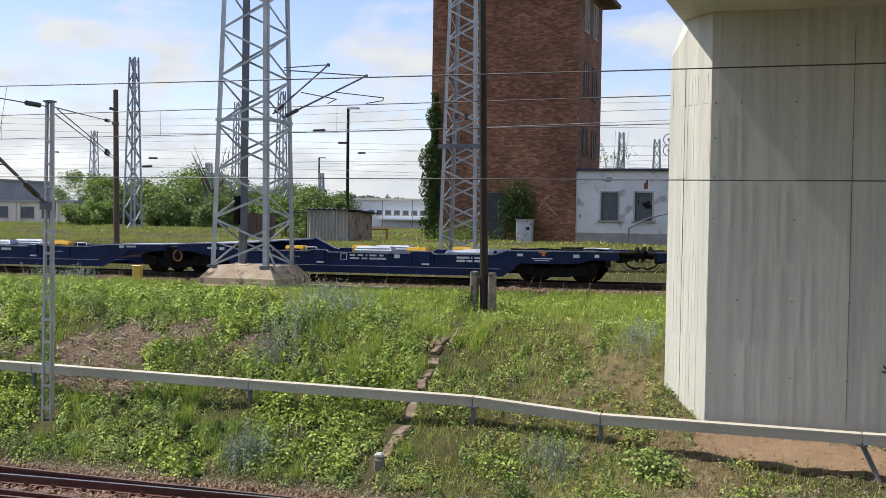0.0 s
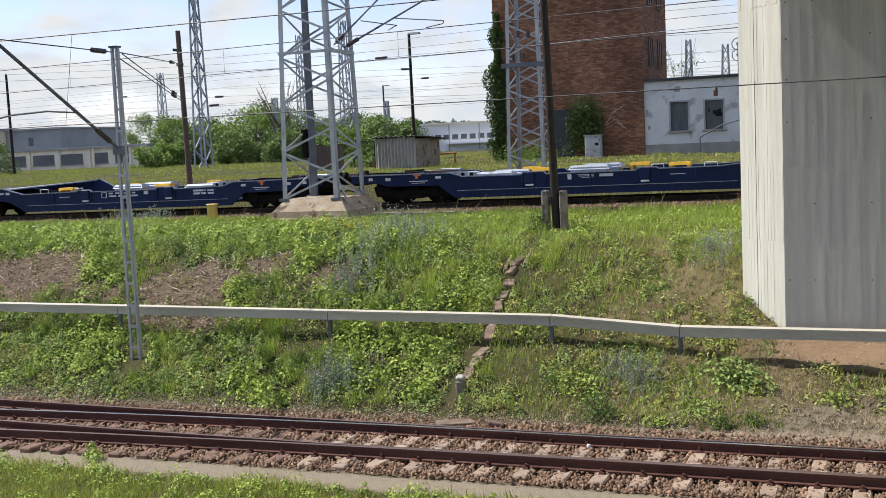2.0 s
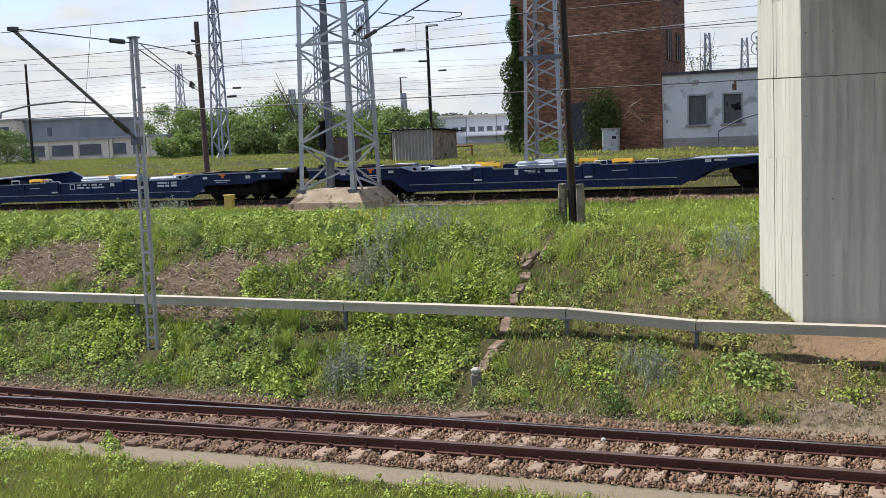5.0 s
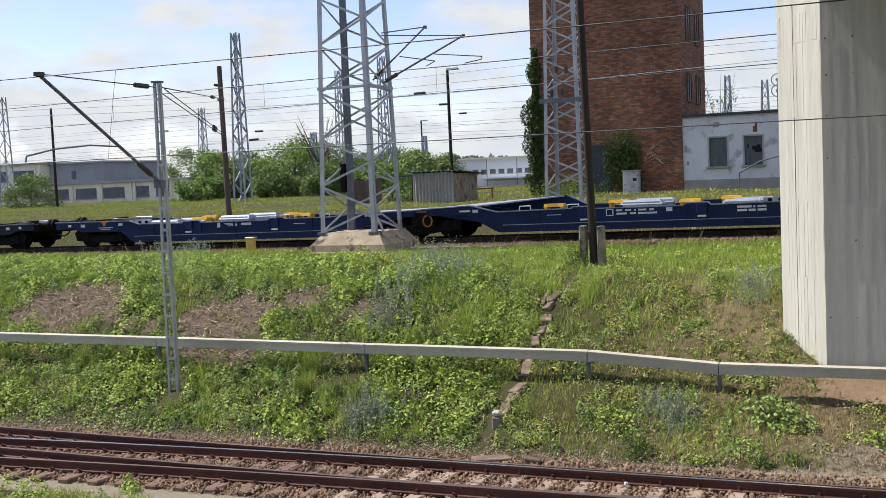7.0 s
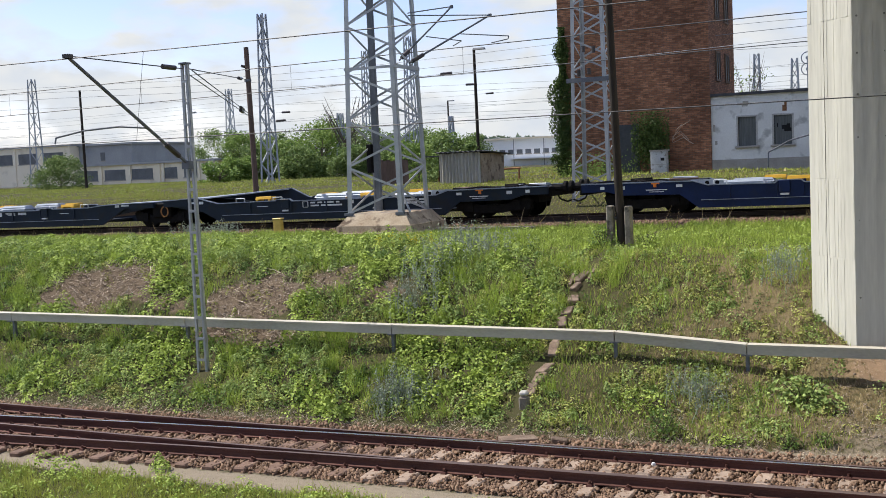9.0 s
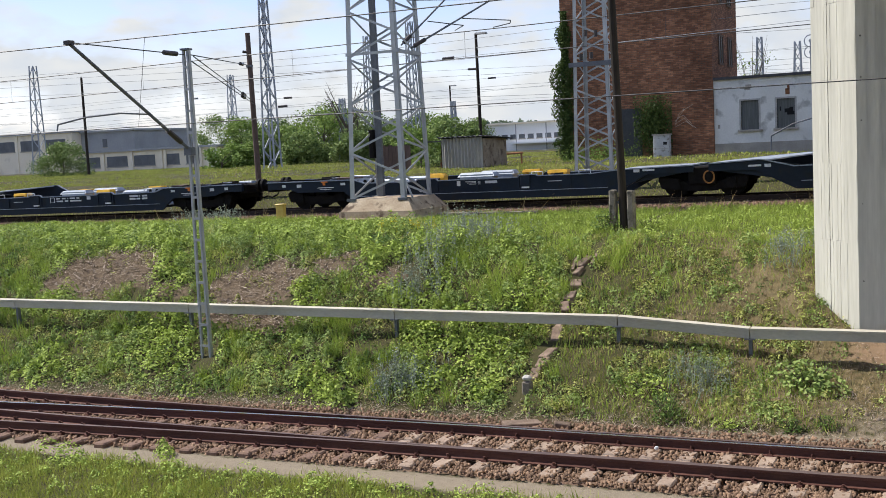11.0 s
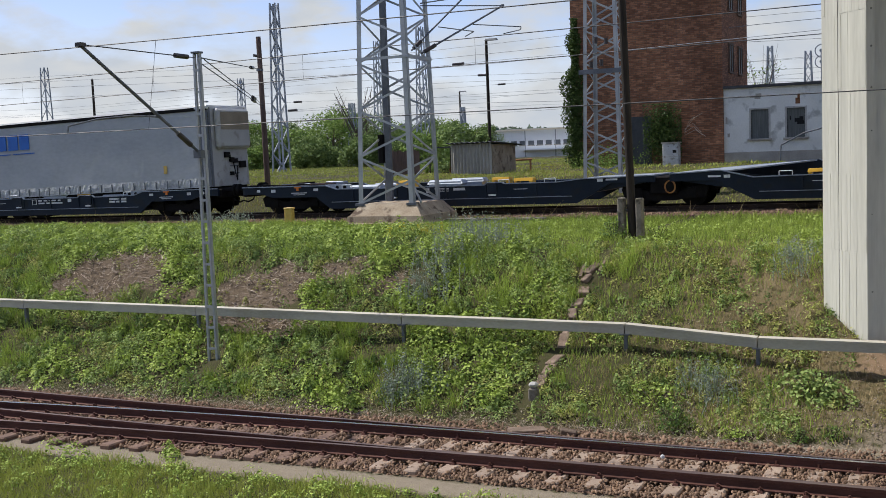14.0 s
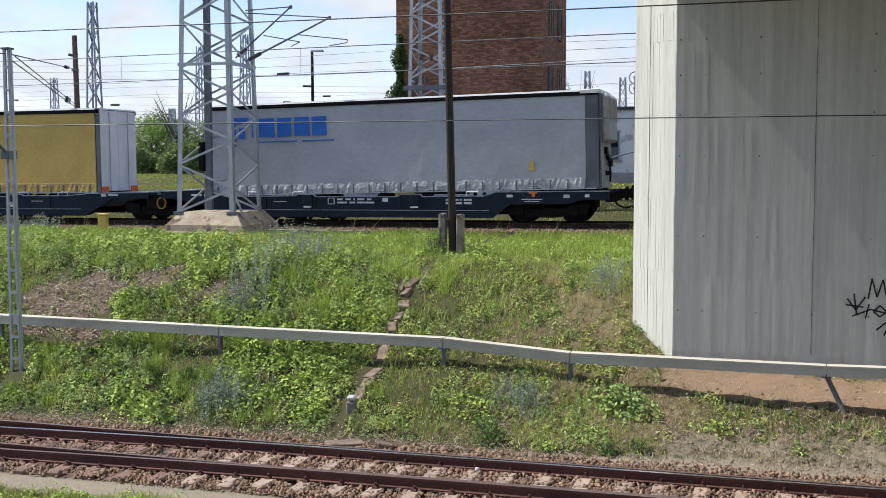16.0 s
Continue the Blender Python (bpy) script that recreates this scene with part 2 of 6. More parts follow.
M = {
    "ground": ground_material(),
    "brick": brick_material(),
    "pier": concrete_material(),
    "galv": material("galvanised_steel", (0.32, 0.335, 0.34), (0.44, 0.455, 0.46), 0.5, 0.35, 2.0, 30, 0.1, 0.003),
    "galv_dark": material("dull_steel", (0.10, 0.11, 0.125), (0.17, 0.18, 0.20), 0.6, 0.3, 2.0, 30, 0.1, 0.003),
    "far_steel": material("blue_grey_far_steel", (0.27, 0.30, 0.34), (0.38, 0.41, 0.45), 0.7, 0.2, 1.0, 20, 0),
    "trough": material("weathered_trough", (0.36, 0.33, 0.27), (0.50, 0.47, 0.395), 0.75, 0.0, 1.3, 28, 0.2, 0.004, stretch=(0.4, 1, 1)),
    "rail_rust": material("rusty_rail", (0.066, 0.027, 0.021), (0.13, 0.056, 0.042), 0.75, 0.3, 3, 60, 0.25, 0.002, stretch=(0.3, 1, 1)),
    # dark rail brown, deepened to hold the shadow under the wagons
    "rail_shade": material("shade_dark_main_line_rail", (0.022, 0.014, 0.011), (0.05, 0.032, 0.026), 0.75, 0.2, 3, 60, 0.2, 0.002, stretch=(0.3, 1, 1)),
    "rail_top": material("rail_running_face", (0.84, 0.82, 0.86), (0.95, 0.93, 0.96), 0.22, 1.0, 2, 40, 0.05, 0.001, stretch=(0.1, 1, 1)),
    "rail_dull": material("worn_rail_head", (0.13, 0.085, 0.07), (0.22, 0.16, 0.14), 0.5, 0.6, 2, 40, 0.05, 0.001, stretch=(0.1, 1, 1)),
    "sleeper": material("concrete_sleeper", (0.19, 0.138, 0.104), (0.37, 0.285, 0.225), 0.9, 0, 4, 50, 0.3, 0.004, rand=0.22),
    "sleeper_red": material("rust_stained_sleeper", (0.085, 0.05, 0.038), (0.21, 0.135, 0.10), 0.9, 0, 4, 50, 0.3, 0.004, rand=0.25),
    "stone": material("ballast_stone", (0.08, 0.048, 0.032), (0.29, 0.19, 0.125), 0.9, 0, 5, 30, 0.2, 0.01, rand=0.55),
    "clod": material("pale_rubble", (0.13, 0.10, 0.075), (0.34, 0.275, 0.215), 0.95, 0, 5, 30, 0.2, 0.01, rand=0.35),
    "plinth": material("stained_concrete", (0.24, 0.175, 0.115), (0.44, 0.37, 0.275), 0.92, 0, 1.6, 18, 0.4, 0.01, spots=(0.12, 0.085, 0.06)),
    "slab": material("old_drain_concrete", (0.10, 0.07, 0.052), (0.23, 0.17, 0.13), 0.95, 0, 3, 25, 0.4, 0.01, rand=0.3),
    "timber": material("creosoted_timber", (0.012, 0.009, 0.007), (0.038, 0.029, 0.022), 0.9, 0, 3, 30, 0.4, 0.006, stretch=(1, 1, 0.08)),
    "post_brown": material("brown_steel_pole", (0.075, 0.05, 0.04), (0.145, 0.098, 0.078), 0.8, 0, 2, 20, 0.2, 0.003, stretch=(1, 1, 0.2)),
    "post_conc": material("weathered_post_concrete", (0.11, 0.095, 0.075), (0.27, 0.24, 0.20), 0.92, 0, 3, 25, 0.4, 0.008, spots=(0.07, 0.065, 0.05)),
    # paler than the near wire: distance haze is put into this grey
    "far_wire": material("haze_grey_far_wire", (0.24, 0.26, 0.29), (0.33, 0.35, 0.38), 0.7, 0.1, 2, 20, 0),
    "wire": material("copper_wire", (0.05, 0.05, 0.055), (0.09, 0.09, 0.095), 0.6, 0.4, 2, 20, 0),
    "insul": material("brown_insulator", (0.018, 0.014, 0.014), (0.05, 0.04, 0.04), 0.35, 0, 3, 20, 0),
    "blue": material("blue_wagon_paint", (0.003, 0.0105, 0.046), (0.0065, 0.020, 0.083), 0.5, 0, 1.4, 25, 0.05, 0.003, spots=(0.009, 0.018, 0.055), spec=0.22),
    "slate": material("dusty_slate_wagon_paint", (0.007, 0.013, 0.024), (0.014, 0.023, 0.038), 0.55, 0, 1.4, 25, 0.05, 0.003, spots=(0.014, 0.018, 0.023), spec=0.2),
    "black": material("black_running_gear", (0.003, 0.003, 0.0035), (0.010, 0.009, 0.009), 0.8, 0.0, 4, 30, 0.1, 0.004, spec=0.15),
    # pale flange colour paints the highlight lines along the wagon edges
    "edge": material("edge_highlight_paint", (0.13, 0.16, 0.23), (0.30, 0.34, 0.40), 0.45, 0.1, 5, 30, 0),
    "deck_grey": material("light_grey_deck_plate", (0.25, 0.285, 0.34), (0.40, 0.44, 0.50), 0.45, 0.3, 2, 30, 0.1, 0.003),
    "yellow": material("yellow_fitting_paint", (0.55, 0.30, 0.02), (0.78, 0.45, 0.035), 0.55, 0, 3, 30, 0.1, 0.003),
    "orange": material("orange_paint", (0.55, 0.13, 0.02), (0.75, 0.22, 0.03), 0.5, 0, 3, 30, 0),
    "ring": material("faded_orange_hose", (0.24, 0.10, 0.02), (0.36, 0.17, 0.04), 0.6, 0, 3, 30, 0),
    "mark": material("white_stencil_paint", (0.50, 0.52, 0.55), (0.72, 0.74, 0.76), 0.6, 0, 6, 30, 0),
    "tarp": material("grey_tarpaulin", (0.33, 0.345, 0.37), (0.43, 0.445, 0.47), 0.5, 0, 0.7, 9, 0.25, 0.02, stretch=(0.5, 1, 1)),
    "tarp_edge": material("crumpled_tarpaulin_hem", (0.26, 0.27, 0.285), (0.48, 0.49, 0.50), 0.5, 0, 3.5, 14, 0.8, 0.04),
    "tarp_yellow": material("yellow_tarpaulin", (0.50, 0.33, 0.075), (0.62, 0.42, 0.11), 0.55, 0, 0.8, 9, 0.25, 0.02),
    "white": material("white_trailer_paint", (0.62, 0.62, 0.60), (0.76, 0.76, 0.74), 0.45, 0, 1.2, 20, 0.05, 0.003),
    "bulk_grey": material("grey_bulkhead_paint", (0.34, 0.34, 0.33), (0.44, 0.44, 0.43), 0.5, 0, 1.2, 20, 0.05, 0.003, spots=(0.28, 0.27, 0.25)),
    "bulk_brown": material("brown_stained_panel", (0.21, 0.175, 0.125), (0.30, 0.25, 0.18), 0.6, 0, 1.5, 20, 0),
    "logo": material("blue_print", (0.012, 0.10, 0.42), (0.025, 0.14, 0.52), 0.5, 0, 3, 30, 0),
    "red": material("red_orange_reflector", (0.60, 0.10, 0.03), (0.75, 0.17, 0.04), 0.4, 0, 5, 30, 0),
    "render_wall": material("peeling_white_render", (0.64, 0.64, 0.60), (0.77, 0.77, 0.73), 0.9, 0, 0.8, 14, 0.25, 0.01, spots=(0.42, 0.42, 0.39)),
    "base_wall": material("grey_wall_base", (0.30, 0.28, 0.24), (0.42, 0.39, 0.34), 0.9, 0, 1.5, 14, 0.25, 0.01),
    "frame_old": material("weathered_window_frame", (0.35, 0.34, 0.31), (0.50, 0.49, 0.46), 0.8, 0, 4, 40, 0.1, 0.003),
    "pane_old": material("dusty_window_board", (0.075, 0.085, 0.085), (0.14, 0.15, 0.145), 0.45, 0, 2, 20, 0.05, 0.003, stretch=(8, 1, 0.4)),
    "pane_dark": material("dark_window_pane", (0.03, 0.035, 0.04), (0.06, 0.065, 0.07), 0.35, 0, 1, 10, 0),
    "hole": material("broken_pane_dark", (0.008, 0.008, 0.009), (0.015, 0.015, 0.016), 0.8, 0, 2, 20, 0),
    "rust": material("rust_stain", (0.17, 0.075, 0.035), (0.28, 0.13, 0.06), 0.9, 0, 6, 30, 0),
    "soffit": material("brown_soffit_board", (0.10, 0.065, 0.045), (0.17, 0.115, 0.08), 0.85, 0, 2, 20, 0.1, 0.005),
    "roof_dark": material("roofing_felt", (0.045, 0.045, 0.048), (0.085, 0.085, 0.09), 0.9, 0, 2, 20, 0.1, 0.005),
    "sheet": material("weathered_corrugated_sheet", (0.36, 0.34, 0.30), (0.52, 0.50, 0.45), 0.8, 0, 1.3, 16, 0.1, 0.005, stretch=(1, 1, 0.3)),
    "hall_white": material("white_hall_cladding", (0.76, 0.77, 0.77), (0.84, 0.85, 0.85), 0.7, 0, 0.2, 4, 0),
    # cream made warmer and brighter to include the sunlight on far walls
    "bld_cream": material("sun_warmed_cream_wall", (0.80, 0.72, 0.57), (0.87, 0.80, 0.66), 0.9, 0, 0.3, 4, 0.1, 0.01, spots=(0.70, 0.63, 0.50)),
    "bld_grey": material("grey_rendered_wall", (0.27, 0.285, 0.30), (0.37, 0.385, 0.40), 0.9, 0, 0.3, 4, 0.1, 0.01),
    "plastic_yellow": material("yellow_marker_plastic", (0.50, 0.34, 0.07), (0.64, 0.45, 0.11), 0.5, 0, 4, 30, 0),
    "box_white": material("grey_white_cabinet_paint", (0.42, 0.43, 0.42), (0.60, 0.61, 0.60), 0.7, 0, 3, 25, 0.1, 0.004, spots=(0.24, 0.22, 0.19)),
    "bark": material("bark", (0.06, 0.048, 0.038), (0.14, 0.115, 0.09), 0.95, 0, 4, 25, 0.5, 0.02, stretch=(1, 1, 0.2)),
    "joint": material("dirty_joint", (0.13, 0.128, 0.11), (0.24, 0.235, 0.20), 0.95, 0, 3, 20, 0),
    # dusty panes, lightened further to colour in the distance haze
    "pane_far": material("dusty_hazed_glazing", (0.085, 0.092, 0.10), (0.15, 0.16, 0.17), 0.5, 0, 0.8, 6, 0),
    "ink": material("black_spray_paint", (0.012, 0.012, 0.013), (0.025, 0.025, 0.027), 0.6, 0, 4, 30, 0),
    "grass": leaf_material("meadow_grass", (0.15, 0.22, 0.035), (0.44, 0.55, 0.11)),
    "far_grass": leaf_material("field_grass", (0.26, 0.31, 0.06), (0.42, 0.45, 0.11)),
    "straw": leaf_material("dry_grass", (0.22, 0.165, 0.085), (0.50, 0.40, 0.215)),
    "weed": leaf_material("broad_weed_leaf", (0.11, 0.17, 0.03), (0.43, 0.54, 0.12)),
    "weed_mid": leaf_material("cool_weed_leaf", (0.085, 0.145, 0.04), (0.37, 0.47, 0.15)),
    "weed_olive": leaf_material("olive_weed_leaf", (0.18, 0.20, 0.05), (0.45, 0.47, 0.145)),
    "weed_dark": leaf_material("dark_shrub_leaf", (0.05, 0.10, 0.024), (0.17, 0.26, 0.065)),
    "bluegrey": leaf_material("blue_grey_weed", (0.15, 0.19, 0.14), (0.32, 0.365, 0.3)),
    "twig": leaf_material("dead_brush", (0.09, 0.065, 0.05), (0.58, 0.49, 0.40)),
    "flower": leaf_material("yellow_blossom", (0.40, 0.36, 0.02), (0.60, 0.52, 0.04)),
    "crown": leaf_material("tree_crown_leaf", (0.065, 0.115, 0.035), (0.23, 0.31, 0.10)),
    "crown_light": leaf_material("young_tree_leaf", (0.08, 0.15, 0.03), (0.26, 0.36, 0.09)),
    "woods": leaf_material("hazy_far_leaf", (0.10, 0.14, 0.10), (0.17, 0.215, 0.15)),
    "ivy": leaf_material("ivy_leaf", (0.022, 0.045, 0.014), (0.105, 0.155, 0.045)),
}

rt = M["rail_top"].node_tree
rt_b, rt_t = rt.nodes["Principled BSDF"], rt.nodes.new("ShaderNodeTangent")
rt_t.direction_type, rt_t.axis = "RADIAL", "X"
rt_b.inputs["Roughness"].default_value, rt_b.inputs["Anisotropic"].default_value = 0.24, 0.0
rt_b.inputs["Anisotropic Rotation"].default_value = 0.25
rt.links.new(rt_t.outputs[0], rt_b.inputs["Tangent"])

# ---- mesh tools ----


def mesh_of(name, bm, mat):
    me = bpy.data.meshes.new(name)
    bmesh.ops.recalc_face_normals(bm, faces=bm.faces)
    bm.to_mesh(me)
    bm.free()
    me.materials.append(M[mat])
    return me


def part(name, bm, mat, parent, label=""):
    ob = new(name, mesh_of(name, bm, mat))
    ob.parent = parent
    if label:
        tagged(ob, label=label)
    return ob


def thing(name, label, category, group="", at=(0, 0, 0), kind=""):
    ob = new(name)
    ob.empty_display_size = 0.2
    ob.matrix_basis = pose(*at)
    return tagged(ob, label, category, group, kind)


def solid(name, bm, mat, label="", category="", group="", kind="", at=None):
    ob = new(name, mesh_of(name, bm, mat))
    if at is not None:
        ob.matrix_basis = at
    return tagged(ob, label, category, group, kind)


def hexa(bm, p):
    v = [bm.verts.new(q) for q in p]
    for f in ((3, 2, 1, 0), (4, 5, 6, 7), (0, 1, 5, 4), (1, 2, 6, 5), (2, 3, 7, 6), (3, 0, 4, 7)):
        bm.faces.new([v[i] for i in f])


def box(bm, x0, x1, y0, y1, z0, z1, inset=0.0):
    i = inset
    hexa(bm, [(x0, y0, z0), (x1, y0, z0), (x1, y1, z0), (x0, y1, z0), (x0 + i, y0 + i, z1), (x1 - i, y0 + i, z1), (x1 - i, y1 - i, z1), (x0 + i, y1 - i, z1)])
    return bm


def bevelled(x0, x1, y0, y1, z0, z1, r=0.02):
    bm = box(bmesh.new(), x0, x1, y0, y1, z0, z1)
    bmesh.ops.bevel(bm, geom=bm.edges[:], offset=r, segments=1, affect="EDGES")
    return bm


def beam(bm, p, q, w, h=None):
    """A bar of w by h from p to q."""
    p, q, h = Vector(p), Vector(q), h or w
    d = (q - p).normalized()
    s = d.cross(Vector((0, 0, 1)) if abs(d.z) < 0.95 else Vector((1, 0, 0))).normalized()
    u = s.cross(d)
    hexa(bm, [a + s * i * w / 2 + u * j * h / 2 for a in (p, q) for i, j in ((-1, -1), (1, -1), (1, 1), (-1, 1))])
    return bm


def angle_iron(bm, p, q, w, sx, sy, t=0.014):
    """An L-shaped leg whose flanges point along x by sx and along y by sy."""
    for a, b in (((w * sx, 0), (0, t * sy)), ((t * sx, 0), (0, w * sy))):
        x, y = a[0], b[1]
        hexa(bm, [Vector(r) + Vector(o) for r in (p, q) for o in ((0, 0, 0), (x, 0, 0), (x, y, 0), (0, y, 0))])
    return bm


def rod(bm, p, q, r, seg=8, r2=None):
    p, q = Vector(p), Vector(q)
    d = q - p
    m = Matrix.Translation((p + q) / 2) @ d.to_track_quat("Z", "Y").to_matrix().to_4x4()
    bmesh.ops.create_cone(bm, cap_ends=True, segments=seg, radius1=r, radius2=r if r2 is None else r2, depth=d.length, matrix=m)
    return bm


def chain(bm, pts, r, seg=6):
    for a, b in zip(pts, pts[1:]):
        rod(bm, a, b, r, seg)
    return bm


def prism(bm, outline, y0, y1):
    """An outline in x and z, drawn out from y0 to y1."""
    a = [bm.verts.new((x, y0, z)) for x, z in outline]
    b = [bm.verts.new((x, y1, z)) for x, z in outline]
    bm.faces.new(a)
    bm.faces.new(b[::-1])
    k = len(a)
    for i in range(k):
        bm.faces.new((a[i], b[i], b[(i + 1) % k], a[(i + 1) % k]))
    return bm


def quads(name, c, u, v, mat):
    """A mesh of many four-sided leaves with centres c and half-axes u and v."""
    c, u, v = np.asarray(c), np.asarray(u), np.asarray(v)
    k = len(c)
    co = np.stack([c - u, c - 0.25 * u + v * 0.9, c + u, c - 0.25 * u - v * 0.9], 1).reshape(-1, 3)
    me = bpy.data.meshes.new(name)
    me.vertices.add(4 * k)
    me.vertices.foreach_set("co", co.astype(np.float32).ravel())
    me.loops.add(4 * k)
    me.loops.foreach_set("vertex_index", np.arange(4 * k, dtype=np.int32))
    me.polygons.add(k)
    me.polygons.foreach_set("loop_start", np.arange(0, 4 * k, 4, dtype=np.int32))
    me.update(calc_edges=True)
    me.materials.append(M[mat])
    return me


def blades(name, base, tip, width, mat):
    """A mesh of thin triangles from base to tip."""
    base, tip = np.asarray(base), np.asarray(tip)
    k = len(base)
    side = np.stack([np.cos(RNG.uniform(0, 6.28, k)), np.sin(RNG.uniform(0, 6.28, k)), np.zeros(k)], 1) * np.asarray(width).reshape(-1, 1)
    co = np.stack([base - side, base + side, tip], 1).reshape(-1, 3)
    me = bpy.data.meshes.new(name)
    me.vertices.add(3 * k)
    me.vertices.foreach_set("co", co.astype(np.float32).ravel())
    me.loops.add(3 * k)
    me.loops.foreach_set("vertex_index", np.arange(3 * k, dtype=np.int32))
    me.polygons.add(k)
    me.polygons.foreach_set("loop_start", np.arange(0, 3 * k, 3, dtype=np.int32))
    me.update(calc_edges=True)
    me.materials.append(M[mat])
    return me


RNG = np.random.default_rng(7)


def unit(k):
    v = RNG.normal(size=(k, 3))
    return v / np.linalg.norm(v, axis=1)[:, None]


def leaf_axes(k, size, flat=0.5):
    """Half-axes of k leaves, lying flat on the whole."""
    n = unit(k)
    n[:, 2] = np.abs(n[:, 2]) + flat
    n /= np.linalg.norm(n, axis=1)[:, None]
    a = np.cross(n, unit(k))
    a /= np.linalg.norm(a, axis=1)[:, None]
    b = np.cross(n, a)
    s = np.asarray(size).reshape(-1, 1)
    return a * s, b * s * 0.62

# ---- ground ----
FALL = 0.0065       # the main line falls towards the far end
PROFILE_Y = [-3000, 0, 14.0, 15.3, 16.0, 18.9, 19.5, 20.2, 21.0, 22.0, 23.0, 25.0, 26.0, 28.0, 35.0, 35.9, 39.7, 40.6, 43.8, 46, 60, 400, 4000]
PROFILE_Z = [-0.3, -0.3, -0.30, -0.28, -0.26, -0.24, -0.17, 0.06, 0.40, 0.78, 1.22, 2.18, 2.50, 2.63, 2.66, 2.76, 2.76, 2.66, 3.72, 3.84, 3.84, 3.2, 2.0]


def sstep(a, b, x):
    t = np.clip((x - a) / (b - a), 0, 1)
    return t * t * (3 - 2 * t)


def wob(x, y, s, seed=0.0):
    return np.sin(x * s + 1.7 * seed) * np.cos(y * s * 1.3 + seed) * 0.5 + np.sin(x * s * 2.3 + y * s * 1.9 + seed) * 0.3 + np.sin(x * s * 4.1 - y * s * 3.7 + 2 * seed) * 0.2


def gz(x, y):
    """Height of the ground."""
    x, y = np.asarray(x, float), np.asarray(y, float)
    z = np.interp(y, PROFILE_Y, PROFILE_Z)
    bank = sstep(19.3, 20.3, y) * (1 - sstep(26.5, 29, y))
    z = z - 0.42 * sstep(-5.5, 0.5, x) * sstep(20.2, 21.6, y) * (1 - sstep(24.0, 26.0, y))
    z = z + FALL * (np.clip(x, -70, 10) + 6) * sstep(33.5, 35.0, y) * (1 - sstep(40.4, 43.0, y))
    z = z + bank * (0.07 * wob(x, y, 1.1, 3) + 0.03 * wob(x, y, 4.0, 5))
    z = z + sstep(-4, -1, x) * sstep(19.2, 19.8, y) * (1 - sstep(23.5, 24.5, y)) * (0.05 * wob(x, y, 3.1, 7) + 0.03 * wob(x, y, 8.0, 3))
    z = z + sstep(42, 44, y) * (1 - sstep(100, 140, y)) * 0.12 * wob(x, y, 0.35, 2)
    z = z + (1 - sstep(14.5, 15.5, y)) * 0.05 * wob(x, y, 0.9, 4)
    return z


def zones(x, y):
    """How much dry grass, soil, sand, gravel and ballast lies at a place."""
    w = 0.35 * wob(x, y, 0.8, 9)
    right = sstep(-7.5, -3.5, x)
    dry = np.clip(0.12 + 0.48 * right - 0.3 * sstep(-3, 0, x) + 0.4 * w, 0, 1) * sstep(19.3, 20, y) * (1 - sstep(26, 29, y))
    blob = lambda cx, cy, a, b: 1 - sstep(0.75, 1.2, ((x - cx) / a) ** 2 + ((y - cy) / b) ** 2 + 0.55 * wob(x, y, 2.4, 31) + 0.3 * wob(x, y, 6.0, 12))
    patch = blob(-21.8, 24.45, 2.0, 1.3) + blob(-16.35, 23.9, 1.4, 1.05) + 0.75 * blob(-14.4, 24.9, 0.8, 0.6) + blob(-15.7, 22.45, 1.5, 0.42) + 0.7 * blob(-13.0, 24.3, 0.6, 0.5) + 0.6 * blob(-19.0, 23.8, 0.9, 0.45)
    patch = patch + 0.7 * np.clip(wob(x, y, 1.9, 31) - 0.42, 0, 1) * sstep(19.5, 20.5, y) * (1 - sstep(25, 26.5, y))
    soil = np.clip(patch, 0, 1) + 0.6 * np.exp(-((y - 19.35) / 0.32) ** 2) * (0.8 + 0.7 * w) + 0.45 * sstep(-3.4, -0.4, x) * np.exp(-((y - 20.1) / 1.0) ** 2)
    sand = sstep(-2.9, -1.0, x) * np.exp(-((y - 22.5) / 0.6) ** 2)
    grav = np.exp(-((y - 15.62) / 0.42) ** 2) + 0.7 * np.exp(-((y - 19.2) / 0.35) ** 2) * sstep(-7, -3, x) + 0.55 * sstep(-3.6, -0.8, x) * np.exp(-((y - 20.1) / 0.8) ** 2)
    ball = sstep(15.9, 16.1, y) * (1 - sstep(18.95, 19.25, y)) + sstep(35.3, 35.7, y) * (1 - sstep(39.9, 40.4, y))
    return dry, np.clip(soil, 0, 1), np.clip(sand, 0, 1), np.clip(grav, 0, 1), np.clip(ball, 0, 1)


def build_ground():
    xs = np.concatenate([[-4000, -1500, -700, -400, -250, -160, -110, -80, -60, -50, -44, -38, -34, -31], np.arange(-29, 5.01, 0.2), [6, 8, 11, 16, 24, 40, 70, 130, 300, 900, 4000]])
    ys = np.concatenate([[-3000, -800, -200, -60, -20, 0, 6, 10, 12, 13, 14, 14.6], np.arange(15, 29.01, 0.16), np.arange(29.5, 46, 0.5), [48, 51, 55, 60, 66, 74, 84, 96, 110, 130, 160, 220, 400, 1000, 4000]])
    gx, gy = np.meshgrid(xs, ys)
    z = gz(gx, gy)
    nx, ny = len(xs), len(ys)
    co = np.stack([gx, gy, z], -1).reshape(-1, 3)
    i = np.arange(nx * ny).reshape(ny, nx)
    f = np.stack([i[:-1, :-1], i[:-1, 1:], i[1:, 1:], i[1:, :-1]], -1).reshape(-1, 4)
    me = bpy.data.meshes.new("ground")
    me.from_pydata(co.tolist(), [], f.tolist())
    for name, val in zip(("dry", "soil", "sand", "gravel", "ballast"), zones(gx.ravel(), gy.ravel())):
        a = me.attributes.new(name, "FLOAT", "POINT")
